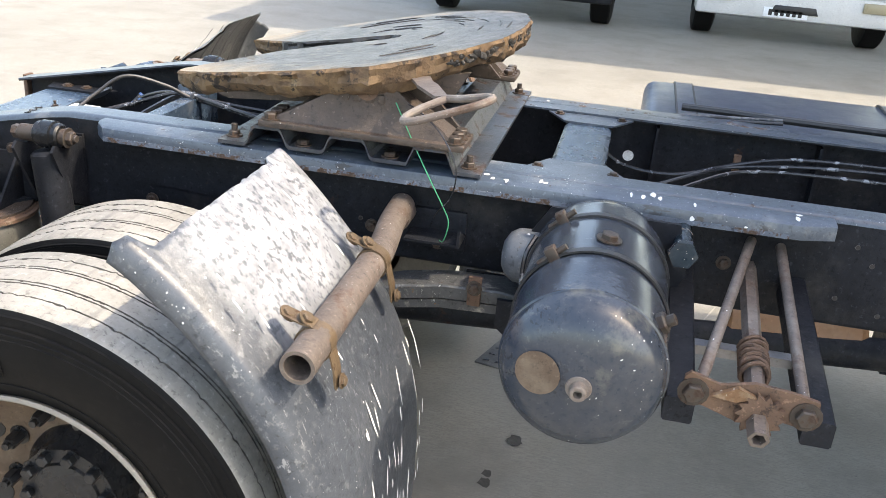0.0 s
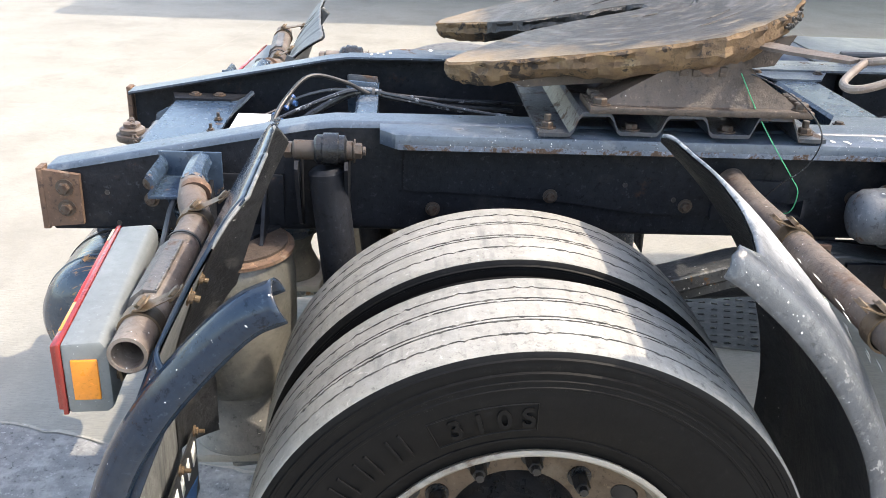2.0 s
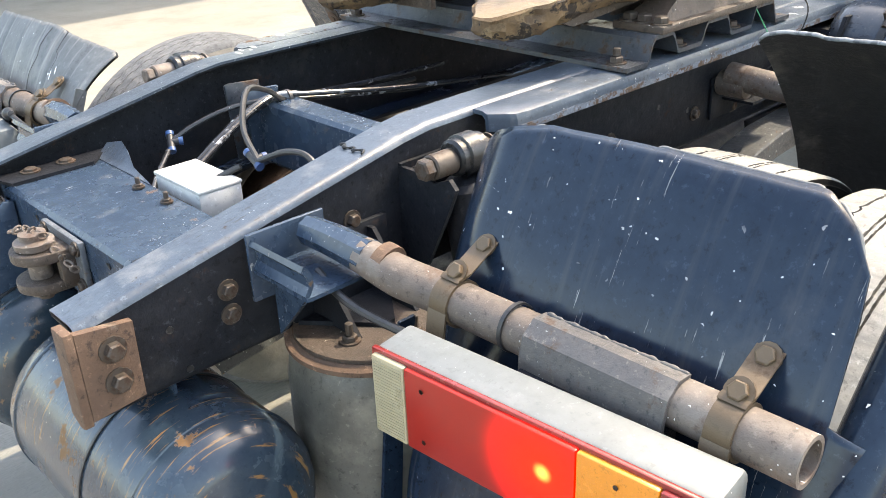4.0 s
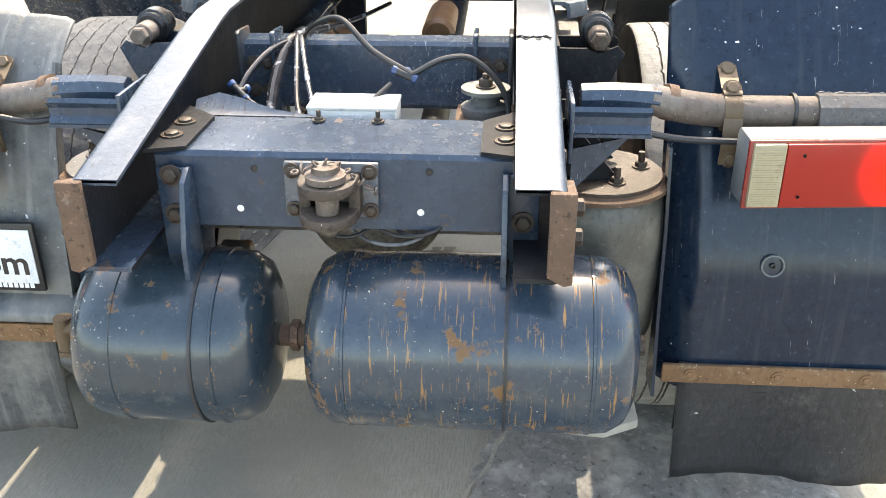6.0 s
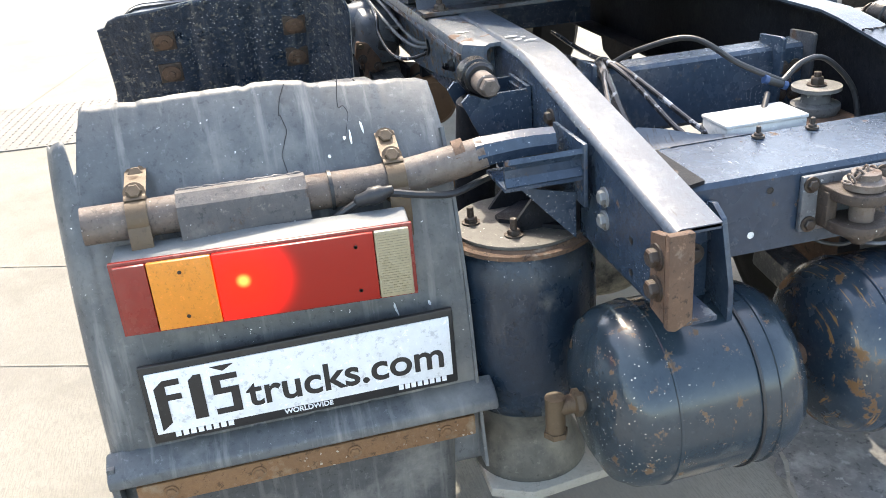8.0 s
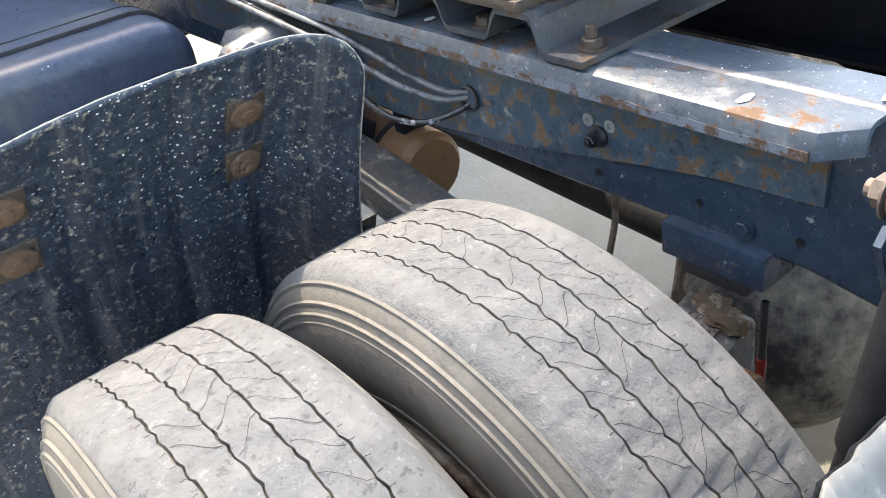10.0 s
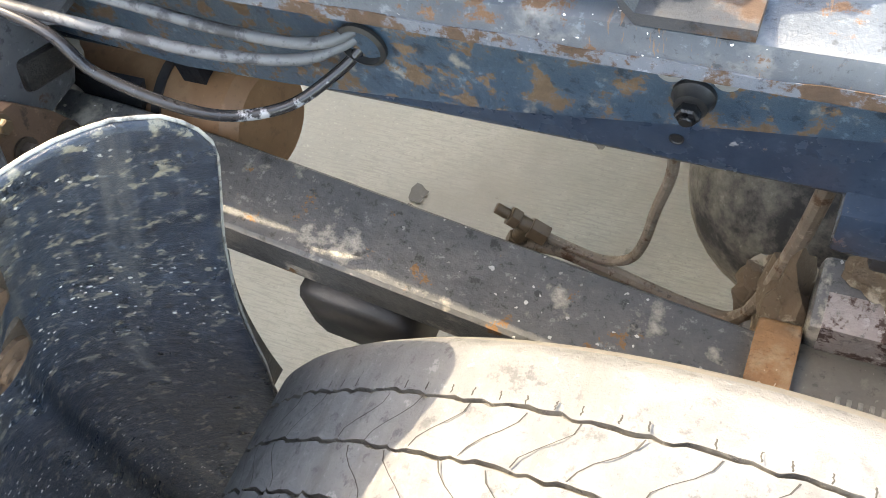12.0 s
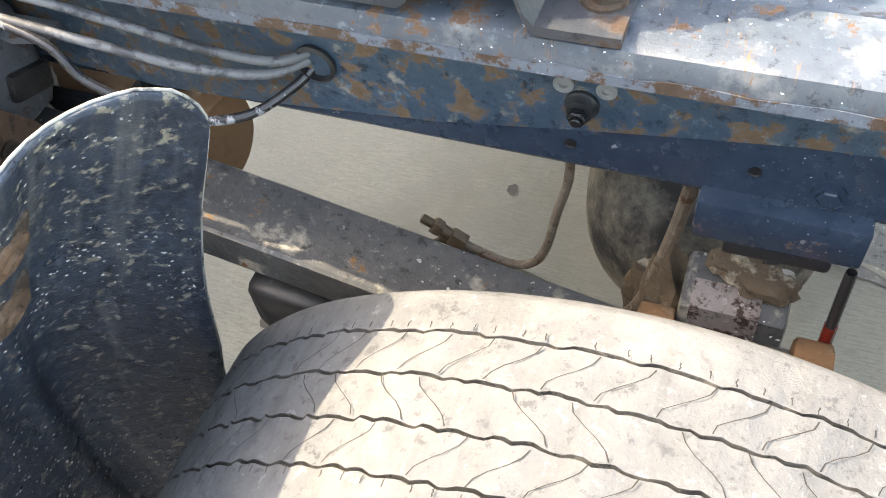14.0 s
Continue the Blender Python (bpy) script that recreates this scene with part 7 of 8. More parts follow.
# brake pipe over the left arm
pipe = thing("brake_pipe", (0.2, 0.33, 0.6), "rusty brake pipe with brass union above the arm", "pipe")
bm = B()
sweep(bm, [(0.143, 0.33, 0.862), (0.145, 0.33, 0.815), (0.158, 0.33, 0.755), (0.170, 0.33, 0.69), (0.186, 0.33, 0.65), (0.215, 0.33, 0.634), (0.25, 0.33, 0.642), (0.285, 0.33, 0.656)], 0.0058, 10)
part("pipe", bm, "brownpipe", pipe)
bm = B()
sweep(bm, [(0.318, 0.335, 0.632), (0.27, 0.332, 0.637), (0.218, 0.33, 0.616), (0.153, 0.33, 0.591), (0.10, 0.33, 0.574), (0.07, 0.33, 0.577), (0.05, 0.33, 0.615), (0.036, 0.33, 0.68), (0.022, 0.33, 0.765), (0.012, 0.33, 0.85)], 0.0085, 10)
part("pipe_run", bm, "brownpipe", pipe, "thicker mud-filmed pipe")
bm = B()
rod(bm, (0.281, 0.33, 0.654), (0.300, 0.33, 0.666), 0.0135, 6, chamfer=0.001)
rod(bm, (0.300, 0.33, 0.666), (0.312, 0.33, 0.674), 0.009, 14)
rod(bm, (0.312, 0.33, 0.674), (0.322, 0.33, 0.681), 0.0125, 6, chamfer=0.001)
rod(bm, (0.322, 0.33, 0.681), (0.337, 0.33, 0.690), 0.0065, 12, chamfer=0.001)
rod(bm, (0.303, 0.33, 0.668), (0.320, 0.336, 0.630), 0.0095, 12)
rod(bm, (0.313, 0.334, 0.647), (0.320, 0.336, 0.631), 0.0125, 6, chamfer=0.001)
part("union", bm, "zinc", pipe, "brass union with hexagon nuts")

# dried mud on the axle seat
def clod(centre, size, seed, parent):
    rnd = random.Random(seed)
    bm = B()
    bmesh.ops.create_icosphere(bm, subdivisions=3, radius=1.0)
    ph = [rnd.uniform(0, 6.28) for _ in range(6)]
    for v in bm.verts:
        c = v.co.normalized()
        k = 1 + 0.18 * math.sin(c.x * 5 + ph[0]) * math.cos(c.y * 6 + ph[1]) + 0.14 * math.sin(c.z * 9 + ph[2]) + 0.09 * math.sin(c.x * 17 + c.y * 13 + ph[3]) + 0.06 * math.cos(c.z * 23 + c.y * 19 + ph[4]) + rnd.uniform(-0.03, 0.03)
        v.co = Vector((c.x * size[0], c.y * size[1], c.z * size[2])) * k + Vector(centre)
    part("mud_clod", bm, "clod", parent, "lump of dried mud", 50)


for c, q, k in (((0.018, 0.335, 0.635), (0.030, 0.045, 0.09), 1), ((0.05, 0.30, 0.60), (0.025, 0.03, 0.05), 2), ((-0.085, 0.365, 0.752), (0.035, 0.022, 0.016), 3), ((-0.05, 0.35, 0.756), (0.028, 0.02, 0.014), 4)):
    clod(c, q, k, axle)

# black rubber stop below the left arm
stop = thing("rubber_stop", (0.44, 0.465, 0.55), "black rounded rubber stop below the suspension arm", "rubber stop")
bm = B()
loft(bm, [[(x, 0.462 + a * 0.040 * k, 0.640 + 0.16 * (x - 0.44) + b * 0.050 * k) for a, b in ((-1, -0.6), (-0.6, -1), (0.6, -1), (1, -0.6), (1, 0.8), (0.8, 1), (-0.8, 1), (-1, 0.8))] for x, k in ((0.372, 0.55), (0.378, 0.85), (0.395, 1.0), (0.49, 1.0), (0.507, 0.85), (0.512, 0.55))])
part("body", bm, "blackplastic", stop, "", 50)

# bracket and conduit under the left rail
blk = thing("bump_stop", (-0.08, 0.36, 0.80), "blue box bracket with rubber pad under the rail", "bracket")
bolts("bolt", [(-0.112, 0.3755, 0.921)], (0, 1, 0), chassis, 0.0115, 0.008, material="paint")
bm = B()
box(bm, (-0.078, 0.360, 0.8755), (0.160, 0.075, 0.052), bevel=0.004)
part("bracket_box", bm, "paint", blk)
bm = B()
box(bm, (-0.082, 0.366, 0.8395), (0.105, 0.06, 0.020), bevel=0.006)
part("rubber_pad", bm, "blackplastic", blk, "black rubber pad")
cond = thing("cable_conduit", (-0.155, 0.40, 0.45), "black corrugated cable conduit with a red band", "conduit")
bm = B()
lathe(bm, [(h * 0.004, 0.0066 if h % 2 else 0.0055) for h in range(80)], (-0.155, 0.385, 0.83), (-0.02, 0.04, -1), 10)
part("conduit", bm, "blackplastic", cond)
bm = B()
lathe(bm, [(0, 0.0062), (0, 0.0074), (0.035, 0.0074), (0.035, 0.0062)], (-0.1570, 0.3886, 0.74), (-0.02, 0.04, -1), 10)
part("red_band", bm, "red", cond)
# single large bolt with two plated washers on the left web
bm = B()
lathe(bm, [(0, 0), (0, 0.0165), (0.004, 0.0165), (0.007, 0.0138), (0.013, 0.0125), (0.013, 0.0)], (0.119, 0.384, 0.990), (0, 1, 0), 22)
big = part("stud_flange", bm, "blackplastic", chassis, "black flanged stud nut")
bolts("nut", [(0.119, 0.398, 0.990)], (0, 1, 0), chassis, 0.0095, 0.010, False, stud=0.004, material="hub")
for x in (0.137, 0.097):
    bm = B()
    lathe(bm, [(0, 0.0), (0, 0.0098), (0.0028, 0.0098), (0.0028, 0.0045), (0.0, 0.004)], (x, 0.3842, 1.012), (0, 1, 0), 18)
    part("washer", bm, "plated", chassis, "bright plated washer")
# holes along the webs
for s, pts in ((1, [(0.132, 0.926), (-0.044, 0.934), (-0.19, 0.93), (0.30, 0.935), (-0.69, 0.93), (-0.9, 0.875), (-0.9, 0.93)]), (-1, [(0.30, 0.99), (0.42, 0.955), (-0.9, 0.94), (-0.88, 0.865), (1.05, 1.0), (1.56, 0.93), (1.62, 1.02), (1.66, 0.9), (1.58, 1.06), (1.72, 0.98)])):
    for x, z in pts:
        bm = B()
        yy = 0.3856 if (-0.22 < x < 1.45 and z > 0.94) else 0.3762
        lathe(bm, [(0, 0.0), (0, 0.0048), (0.001, 0.0054), (0.001, 0.0062), (0.0, 0.0062)], (x, s * (yy - 0.0006), z), (0, s, 0), 14)
        part("bolt_hole", bm, "inkblack", chassis)
for y, z in ((0.16, 0.893), (-0.145, 0.893), (0.13, 0.965), (-0.16, 0.965), (0.275, 0.905)):
    bm = B()
    lathe(bm, [(0, 0.0), (0, 0.0048), (0.001, 0.0055), (0.001, 0.0062)], (-0.8853, y, z), (-1, 0, 0), 14)
    # lower holes are white discs, daylight behind them put into the colour
    part("bolt_hole", bm, "whitepaint" if z < 0.9 else "inkblack", chassis)

# ---- hoses between the rails ----
hoses = thing("air_hoses", (-0.45, 0.05, 0.95), "grey air hoses tied together with blue couplings", "hoses")
runs = [
    [(-0.555, -0.10, 1.035), (-0.53, -0.02, 1.075), (-0.47, 0.05, 1.122), (-0.38, 0.12, 1.09), (-0.303, 0.165, 1.045), (-0.15, 0.18, 1.02), (0.1, 0.2, 1.0)],
    [(-0.552, 0.245, 0.995), (-0.50, 0.235, 1.02), (-0.42, 0.21, 1.045), (-0.33, 0.175, 1.05), (-0.2, 0.16, 1.03), (0.05, 0.13, 1.0)],
    [(-0.62, 0.075, 0.965), (-0.56, 0.10, 0.99), (-0.46, 0.13, 1.03), (-0.36, 0.155, 1.06), (-0.30, 0.17, 1.05), (-0.1, 0.19, 1.03), (0.2, 0.2, 1.02)],
    [(-0.62, 0.11, 0.955), (-0.55, 0.13, 0.985), (-0.44, 0.15, 1.035), (-0.34, 0.165, 1.062), (-0.25, 0.15, 1.05), (0.0, 0.1, 1.02), (0.3, 0.05, 1.0)],
    [(-0.555, -0.10, 1.035), (-0.53, -0.16, 1.06), (-0.52, -0.22, 1.055), (-0.53, -0.28, 0.99), (-0.55, -0.29, 0.90)],
    [(-0.57, -0.06, 1.02), (-0.63, -0.01, 0.985), (-0.68, 0.03, 0.955)],
    [(-0.57, 0.225, 0.985), (-0.64, 0.15, 0.965), (-0.68, 0.10, 0.95)],
    [(-0.55, 0.19, 0.93), (-0.46, 0.195, 0.99), (-0.36, 0.185, 1.045), (-0.28, 0.16, 1.05)],
]
for k, pts in enumerate(runs):
    bm = B()
    sweep(bm, pts, 0.0058 if k != 7 else 0.012, 10)
    part("hose", bm, "blackplastic" if k in (0, 4, 5) else "hose", hoses)
for c, d in (((-0.555, -0.085, 1.035), (0.1, 1, 0.4)), ((-0.552, 0.245, 0.995), (0.3, 0.6, 0.5))):
    bm = B()
    d = Vector(d).normalized()
    c = Vector(c)
    e = frame_of(d)[1]
    rod(bm, c - d * 0.02, c + d * 0.02, 0.0075, 12)
    rod(bm, c, c + e * 0.021, 0.0075, 12)
    f = part("tee_coupling", bm, "blackplastic", hoses, "black tee coupling")
    bm = B()
    for q, w in ((c - d * 0.021, d), (c + d * 0.021, d), (c + e * 0.021, e)):
        lathe(bm, [(-0.0045, 0.0), (-0.0045, 0.0088), (0.0045, 0.0088), (0.0045, 0)], q, w, 14)
    part("collet", bm, "bluefit", f, "blue release collars")
bm = B()
lathe(bm, [(-0.004, 0.016), (-0.004, 0.020), (0.004, 0.020), (0.004, 0.016)], (-0.305, 0.165, 1.048), (1, 0, -0.1), 16, closed=True)
part("hose_tie", bm, "blackplastic", hoses)

# loose cables under the rear crossmember
tc = thing("trailing_cables", (-0.86, -0.12, 0.85), "thin black and pale cables looped under the rear crossmember", "cables")
for k, pts in enumerate((
        [(-0.80, -0.03, 0.90), (-0.865, -0.06, 0.865), (-0.895, -0.11, 0.852), (-0.89, -0.17, 0.862), (-0.84, -0.20, 0.885), (-0.76, -0.20, 0.90)],
        [(-0.80, 0.01, 0.89), (-0.875, -0.03, 0.85), (-0.90, -0.09, 0.838), (-0.88, -0.15, 0.848), (-0.80, -0.18, 0.88), (-0.74, -0.16, 0.90)],
        [(-0.79, -0.08, 0.89), (-0.87, -0.10, 0.858), (-0.885, -0.14, 0.85), (-0.87, -0.19, 0.87), (-0.78, -0.22, 0.90)],
        [(-0.80, 0.06, 0.885), (-0.87, 0.03, 0.855), (-0.89, -0.02, 0.846), (-0.86, -0.06, 0.858), (-0.78, -0.07, 0.89)])):
    bm = B()
    sweep(bm, pts, 0.0034, 8, 6)
    part("cable", bm, "palehose" if k == 1 else "blackplastic", tc)

unit = thing("control_box", (-0.63, 0.0, 0.95), "white plastic control box behind the rear crossmember", "box")
bm = B()
box(bm, (-0.628, 0.002, 0.972), (0.09, 0.165, 0.056), bevel=0.006)
part("case", bm, "white", unit)
bm = B()
box(bm, (-0.628, 0.002, 1.001), (0.092, 0.168, 0.008), bevel=0.003)
part("lid", bm, "white", unit, "white lid")
bm = B()
box(bm, (-0.685, 0.002, 0.965), (0.03, 0.10, 0.012))
part("bracket", bm, "zinc", unit)
bag2 = thing("levelling_valve", (-0.47, -0.24, 0.93), "rusty capped valve unit between the rails", "valve")
bm = B()
lathe(bm, [(0, 0), (0, 0.045), (0.01, 0.05), (0.02, 0.05), (0.024, 0.03), (0.05, 0.028), (0.05, 0.05), (0.058, 0.05), (0.058, 0)], (-0.47, -0.24, 0.93), (0, 0, 1), 24)
part("body", bm, "castgrey", bag2)
bolts("nut", [(-0.47, -0.24, 0.988)], (0, 0, 1), bag2, 0.014, 0.018, stud=0.01)
bm = B()
prism(bm, [(-0.40, 0.93), (-0.54, 0.93), (-0.54, 0.922), (-0.40, 0.922)], "y", -0.298, -0.18)
part("shelf", bm, "rust", bag2)

# hoses entering the left rail
lh = thing("air_hoses", (0.6, 0.44, 0.98), "bundle of grey-black hoses entering a hole in the rail", "hoses")
for k, pts in enumerate((
        [(0.397, 0.372, 0.991), (0.43, 0.405, 0.995), (0.50, 0.425, 1.015), (0.585, 0.44, 1.045), (0.70, 0.455, 1.075), (1.0, 0.462, 1.10), (1.5, 0.46, 1.135)],
        [(0.397, 0.372, 0.983), (0.44, 0.41, 0.98), (0.51, 0.44, 1.0), (0.60, 0.46, 1.03), (0.72, 0.475, 1.06), (1.0, 0.48, 1.09), (1.5, 0.475, 1.132)],
        [(0.397, 0.372, 0.976), (0.42, 0.40, 0.958), (0.46, 0.44, 0.945), (0.52, 0.47, 0.955), (0.60, 0.485, 1.0), (0.66, 0.478, 1.045), (0.9, 0.47, 1.08), (1.5, 0.44, 1.13)])):
    bm = B()
    sweep(bm, pts, 0.0054, 12, 12)
    part("hose", bm, "palehose" if k < 2 else "hose", lh)
bm = B()
lathe(bm, [(0, 0.019), (0.003, 0.023), (0.007, 0.023), (0.009, 0.019)], (0.395, 0.383, 0.984), (0, 1, 0), 20, closed=True)
part("grommet", bm, "blackplastic", lh, "black rubber grommet")

# cables along the front of the chassis
fc = thing("chassis_cables", (1.3, 0.25, 1.0), "thin grey cables strung between the rails", "cables")
for pts in ([(0.96, 0.29, 1.03), (1.05, 0.27, 0.985), (1.2, 0.25, 0.985), (1.37, 0.28, 1.03), (1.55, 0.29, 1.065), (1.9, 0.29, 1.075)],
            [(0.90, 0.1, 0.93), (1.1, 0.15, 0.96), (1.25, 0.22, 1.0), (1.37, 0.28, 1.022), (1.6, 0.28, 1.05), (1.9, 0.285, 1.06)],
            [(0.95, -0.1, 0.92), (1.1, 0.05, 0.94), (1.25, 0.18, 0.985), (1.4, 0.27, 1.015), (1.65, 0.275, 1.03), (1.95, 0.28, 1.03)]):
    bm = B()
    sweep(bm, pts, 0.006, 8)
    part("cable", bm, "hose", fc)
bm = B()
sweep(bm, [(1.2, 0.52, 1.128), (1.35, 0.5, 1.132), (1.5, 0.47, 1.135), (1.8, 0.46, 1.135), (2.4, 0.46, 1.135)], 0.012, 8)
part("loom", bm, "blackplastic", fc)
bm = B()
box(bm, (1.37, 0.292, 1.03), (0.02, 0.016, 0.05))
part("clip", bm, "rust", fc)
# ribs on the inside of the left rail
for x in (1.13, 1.60):
    bm = B()
    box(bm, (x, 0.335, 0.985), (0.008, 0.06, 0.235))
    part("web_rib", bm, "web", chassis)
# daylight through the web, painted as a small white disc
bm = B()
lathe(bm, [(0, 0.0), (0, 0.016), (0.002, 0.017)], (1.055, 0.3665, 0.99), (0, -1, 0), 18)
part("web_hole", bm, "whitepaint", chassis, "white disc painted as daylight through a web hole")

# ---- spare-wheel winch ----
w = thing("spare_wheel_winch", (1.33, -0.7, 0.83), "rusty ratchet winch carrier hung below the rail", "winch")
bm = B()
plate = [(1.205, 0.955), (1.215, 0.965), (1.27, 0.948), (1.33, 0.962), (1.40, 0.955), (1.445, 0.945), (1.45, 0.90), (1.435, 0.885), (1.38, 0.895), (1.31, 0.878), (1.245, 0.90), (1.205, 0.905)]
prism(bm, plate, "y", -0.905, -0.895)
rp = part("ratchet_plate", bm, "rust", w, "rusty pawl plate")
bm = B()
n = 14
gear = []
for i in range(n):
    a = 2 * math.pi * i / n
    gear += [(1.345 + 0.045 * math.cos(a), 0.905 + 0.045 * math.sin(a)), (1.345 + 0.034 * math.cos(a + 0.1), 0.905 + 0.034 * math.sin(a + 0.1))]
prism(bm, gear, "y", -0.92, -0.908)
part("ratchet_wheel", bm, "rust", w)
bm = B()
prism(bm, [(1.255, 0.93), (1.30, 0.955), (1.335, 0.94), (1.30, 0.925)], "y", -0.918, -0.907)
part("pawl", bm, "orangerust", w)
bolts("bolt", [(1.224, -0.905, 0.926), (1.426, -0.905, 0.914)], (0, -1, 0), rp, 0.020, 0.016)
bm = B()
rod(bm, (1.352, -0.40, 0.985), (1.343, -0.965, 0.885), 0.020, 6, hollow=0.013)
part("drive_shaft", bm, "rustpipe", w, "hollow hexagonal drive shaft")
for k in range(7):
    bm = B()
    f = (0.60 + 0.014 * k - 0.40) / 0.565
    c = Vector((1.352, -0.40, 0.985)).lerp(Vector((1.343, -0.965, 0.885)), f + 0.18)
    tilt = Matrix.Rotation(0.25 * math.sin(k * 2.1), 3, "Z")
    sweep(bm, [c + tilt @ Vector((0.027 * math.cos(t), 0.004 * math.sin(t * 2 + k), 0.027 * math.sin(t))) for t in (2 * math.pi * i / 14 for i in range(15))], 0.005, 6, 1, smooth=False, cap=False)
    part("rope_turn", bm, "rust", w, "rusted wire rope turn")
for p0, p1 in (((1.347, -0.405, 1.052), (1.234, -0.89, 0.93)), ((1.412, -0.405, 1.046), (1.424, -0.89, 0.925))):
    bm = B()
    rod(bm, p0, p1, 0.0115, 12)
    part("stay_rod", bm, "rustpipe", w, "paint-spotted stay rod")
for x in (1.205, 1.455):
    bm = B()
    a, b = Vector((x, -0.40, 0.95)), Vector((x, -0.90, 0.878))
    sec = [(-0.028, 0.022), (-0.024, 0.026), (0.024, 0.026), (0.028, 0.022), (0.028, -0.022), (0.024, -0.026), (-0.024, -0.026), (-0.028, -0.022)]
    loft(bm, [[(p.x + u, p.y, p.z + v) for u, v in sec] for p in (a, b)])
    part("carrier_arm", bm, "web", w, "dark channel arm")
bm = B()
box(bm, (1.33, -0.70, 0.915), (0.24, 0.03, 0.02))
part("cross_bar", bm, "steel", w)
drum = thing("air_canister", (1.6, 0.0, 0.60), "tan brown cylindrical canister under the chassis", "canister", "canisters")
bm = B()
lathe(bm, [(0, 0), (0.01, 0.05), (0.03, 0.068), (0.30, 0.068), (0.37, 0.066), (0.39, 0.05), (0.40, 0)], (1.37, 0.0, 0.66), (1, 0, 0.02), 32)
part("can", bm, "amberbottle", drum)
can2 = thing("air_canister", (0.65, 0.30, 0.72), "tan brown cylindrical canister with a black band under the rail", "canister", "canisters")
bm = B()
lathe(bm, [(0, 0), (0.004, 0.062), (0.02, 0.076), (0.26, 0.076), (0.30, 0.062), (0.30, 0)], (0.595, 0.335, 0.765), (1, -0.05, 0.0), 32)
part("can", bm, "amberbottle", can2)
bm = B()
lathe(bm, [(0.10, 0.0765), (0.10, 0.0795), (0.112, 0.0795), (0.112, 0.0765)], (0.595, 0.335, 0.765), (1, -0.05, 0.0), 32, closed=True)
part("band", bm, "blackplastic", can2)
bm = B()
box(bm, (0.66, 0.33, 0.862), (0.03, 0.05, 0.05))
part("hanger", bm, "web", can2)
# housing and square carrier in front of the black guard
hs = thing("gear_housing", (0.85, 0.45, 0.84), "blue-grey cast steering housing with rust-brown flange on the rail", "housing")
bm = B()
loft(bm, [[(x, 0.455 + a * wy, 0.945 + dz + b * wz) for a, b in ((-1, -0.75), (-0.75, -1), (0.75, -1), (1, -0.75), (1, 0.75), (0.75, 1), (-0.75, 1), (-1, 0.75))] for x, wy, wz, dz in ((0.755, 0.045, 0.055, 0.0), (0.765, 0.058, 0.072, 0.0), (0.80, 0.066, 0.085, 0.004), (0.92, 0.07, 0.095, 0.008), (1.0, 0.062, 0.08, 0.005), (1.015, 0.05, 0.07, 0.0))])
cst = part("casting", bm, "worngrey", hs, "blue-grey cast body", 40)
bm = B()
lathe(bm, [(0, 0), (0, 0.040), (0.008, 0.046), (0.016, 0.050), (0.12, 0.058), (0.125, 0.045), (0.125, 0)], (0.86, 0.575, 0.995), (0.1, -1, 0.05), 28)
part("barrel", bm, "worngrey", cst, "round bearing barrel", 40)
bm = B()
lathe(bm, [(0, 0), (0, 0.024), (0.02, 0.026), (0.02, 0.0)], (0.855, 0.59, 0.995), (0.1, -1, 0.05), 20)
part("end_cap", bm, "castgrey", cst)
# near-black block set on the casting in place of a recess
bm = B()
box(bm, (0.756, 0.435, 0.925), (0.022, 0.062, 0.034), Euler((0.35, 0, 0)).to_matrix(), bevel=0.006)
part("recess_cover", bm, "grease", cst, "near-black block in place of a recess")
for k in range(8):
    bm = B()
    box(bm, (0.7635, 0.50 - 0.006 * (k % 4), 0.985 - 0.010 * (k // 4)), (0.003, 0.004, 0.006))
    part("cast_figure", bm, "worngrey", cst)
bm = B()
prism(bm, [(0.535, 0.955), (0.50, 0.945), (0.47, 0.90), (0.455, 0.862), (0.49, 0.850), (0.52, 0.868), (0.545, 0.905)], "x", 0.730, 0.752, bevel=0.004)
fl = part("flange", bm, "rust", hs, "rust-red flange")
bolts("bolt", [(0.729, 0.522, 0.90), (0.729, 0.475, 0.872)], (-1, 0, 0), fl, 0.010, 0.014)
bolts("bolt", [(0.729, 0.525, 0.942)], (-1, 0, 0), fl, 0.008, 0.012, material="zinc")
bm = B()
rod(bm, (0.80, 0.50, 0.84), (0.86, 0.30, 0.80), 0.034, 20)
part("lower_neck", bm, "palemud", hs, "dusty pale neck")
bm = B()
prism(bm, [(0.70, 0.40), (0.80, 0.40), (0.79, 0.43), (0.74, 0.44), (0.70, 0.43)], "z", 0.985, 0.992)
part("ear", bm, "worngrey", hs, "pale steel ear with a hole")
sq = thing("guard_carrier", (0.72, 0.6, 0.85), "curved square steel tube carrying the black mudguard", "bracket")
bm = B()
line = spline([(0.725, 0.592, 1.068), (0.722, 0.578, 1.02), (0.722, 0.578, 0.96), (0.722, 0.612, 0.905), (0.722, 0.70, 0.875), (0.722, 0.85, 0.865), (0.722, 1.1, 0.865)], 5)
secs = []
for i, p in enumerate(line):
    d = (line[min(i + 1, len(line) - 1)] - line[max(i - 1, 0)]).normalized()
    u = Vector((1, 0, 0))
    v = d.cross(u)
    secs.append([p + u * a * 0.030 + v * b * 0.028 for a, b in ((-1, -0.8), (-0.8, -1), (0.8, -1), (1, -0.8), (1, 0.8), (0.8, 1), (-0.8, 1), (-1, 0.8))])
loft(bm, secs, cap=False)
solid(part("square_tube", bm, "worngrey", sq, "bent square tube, open-ended", 40), 0.005)
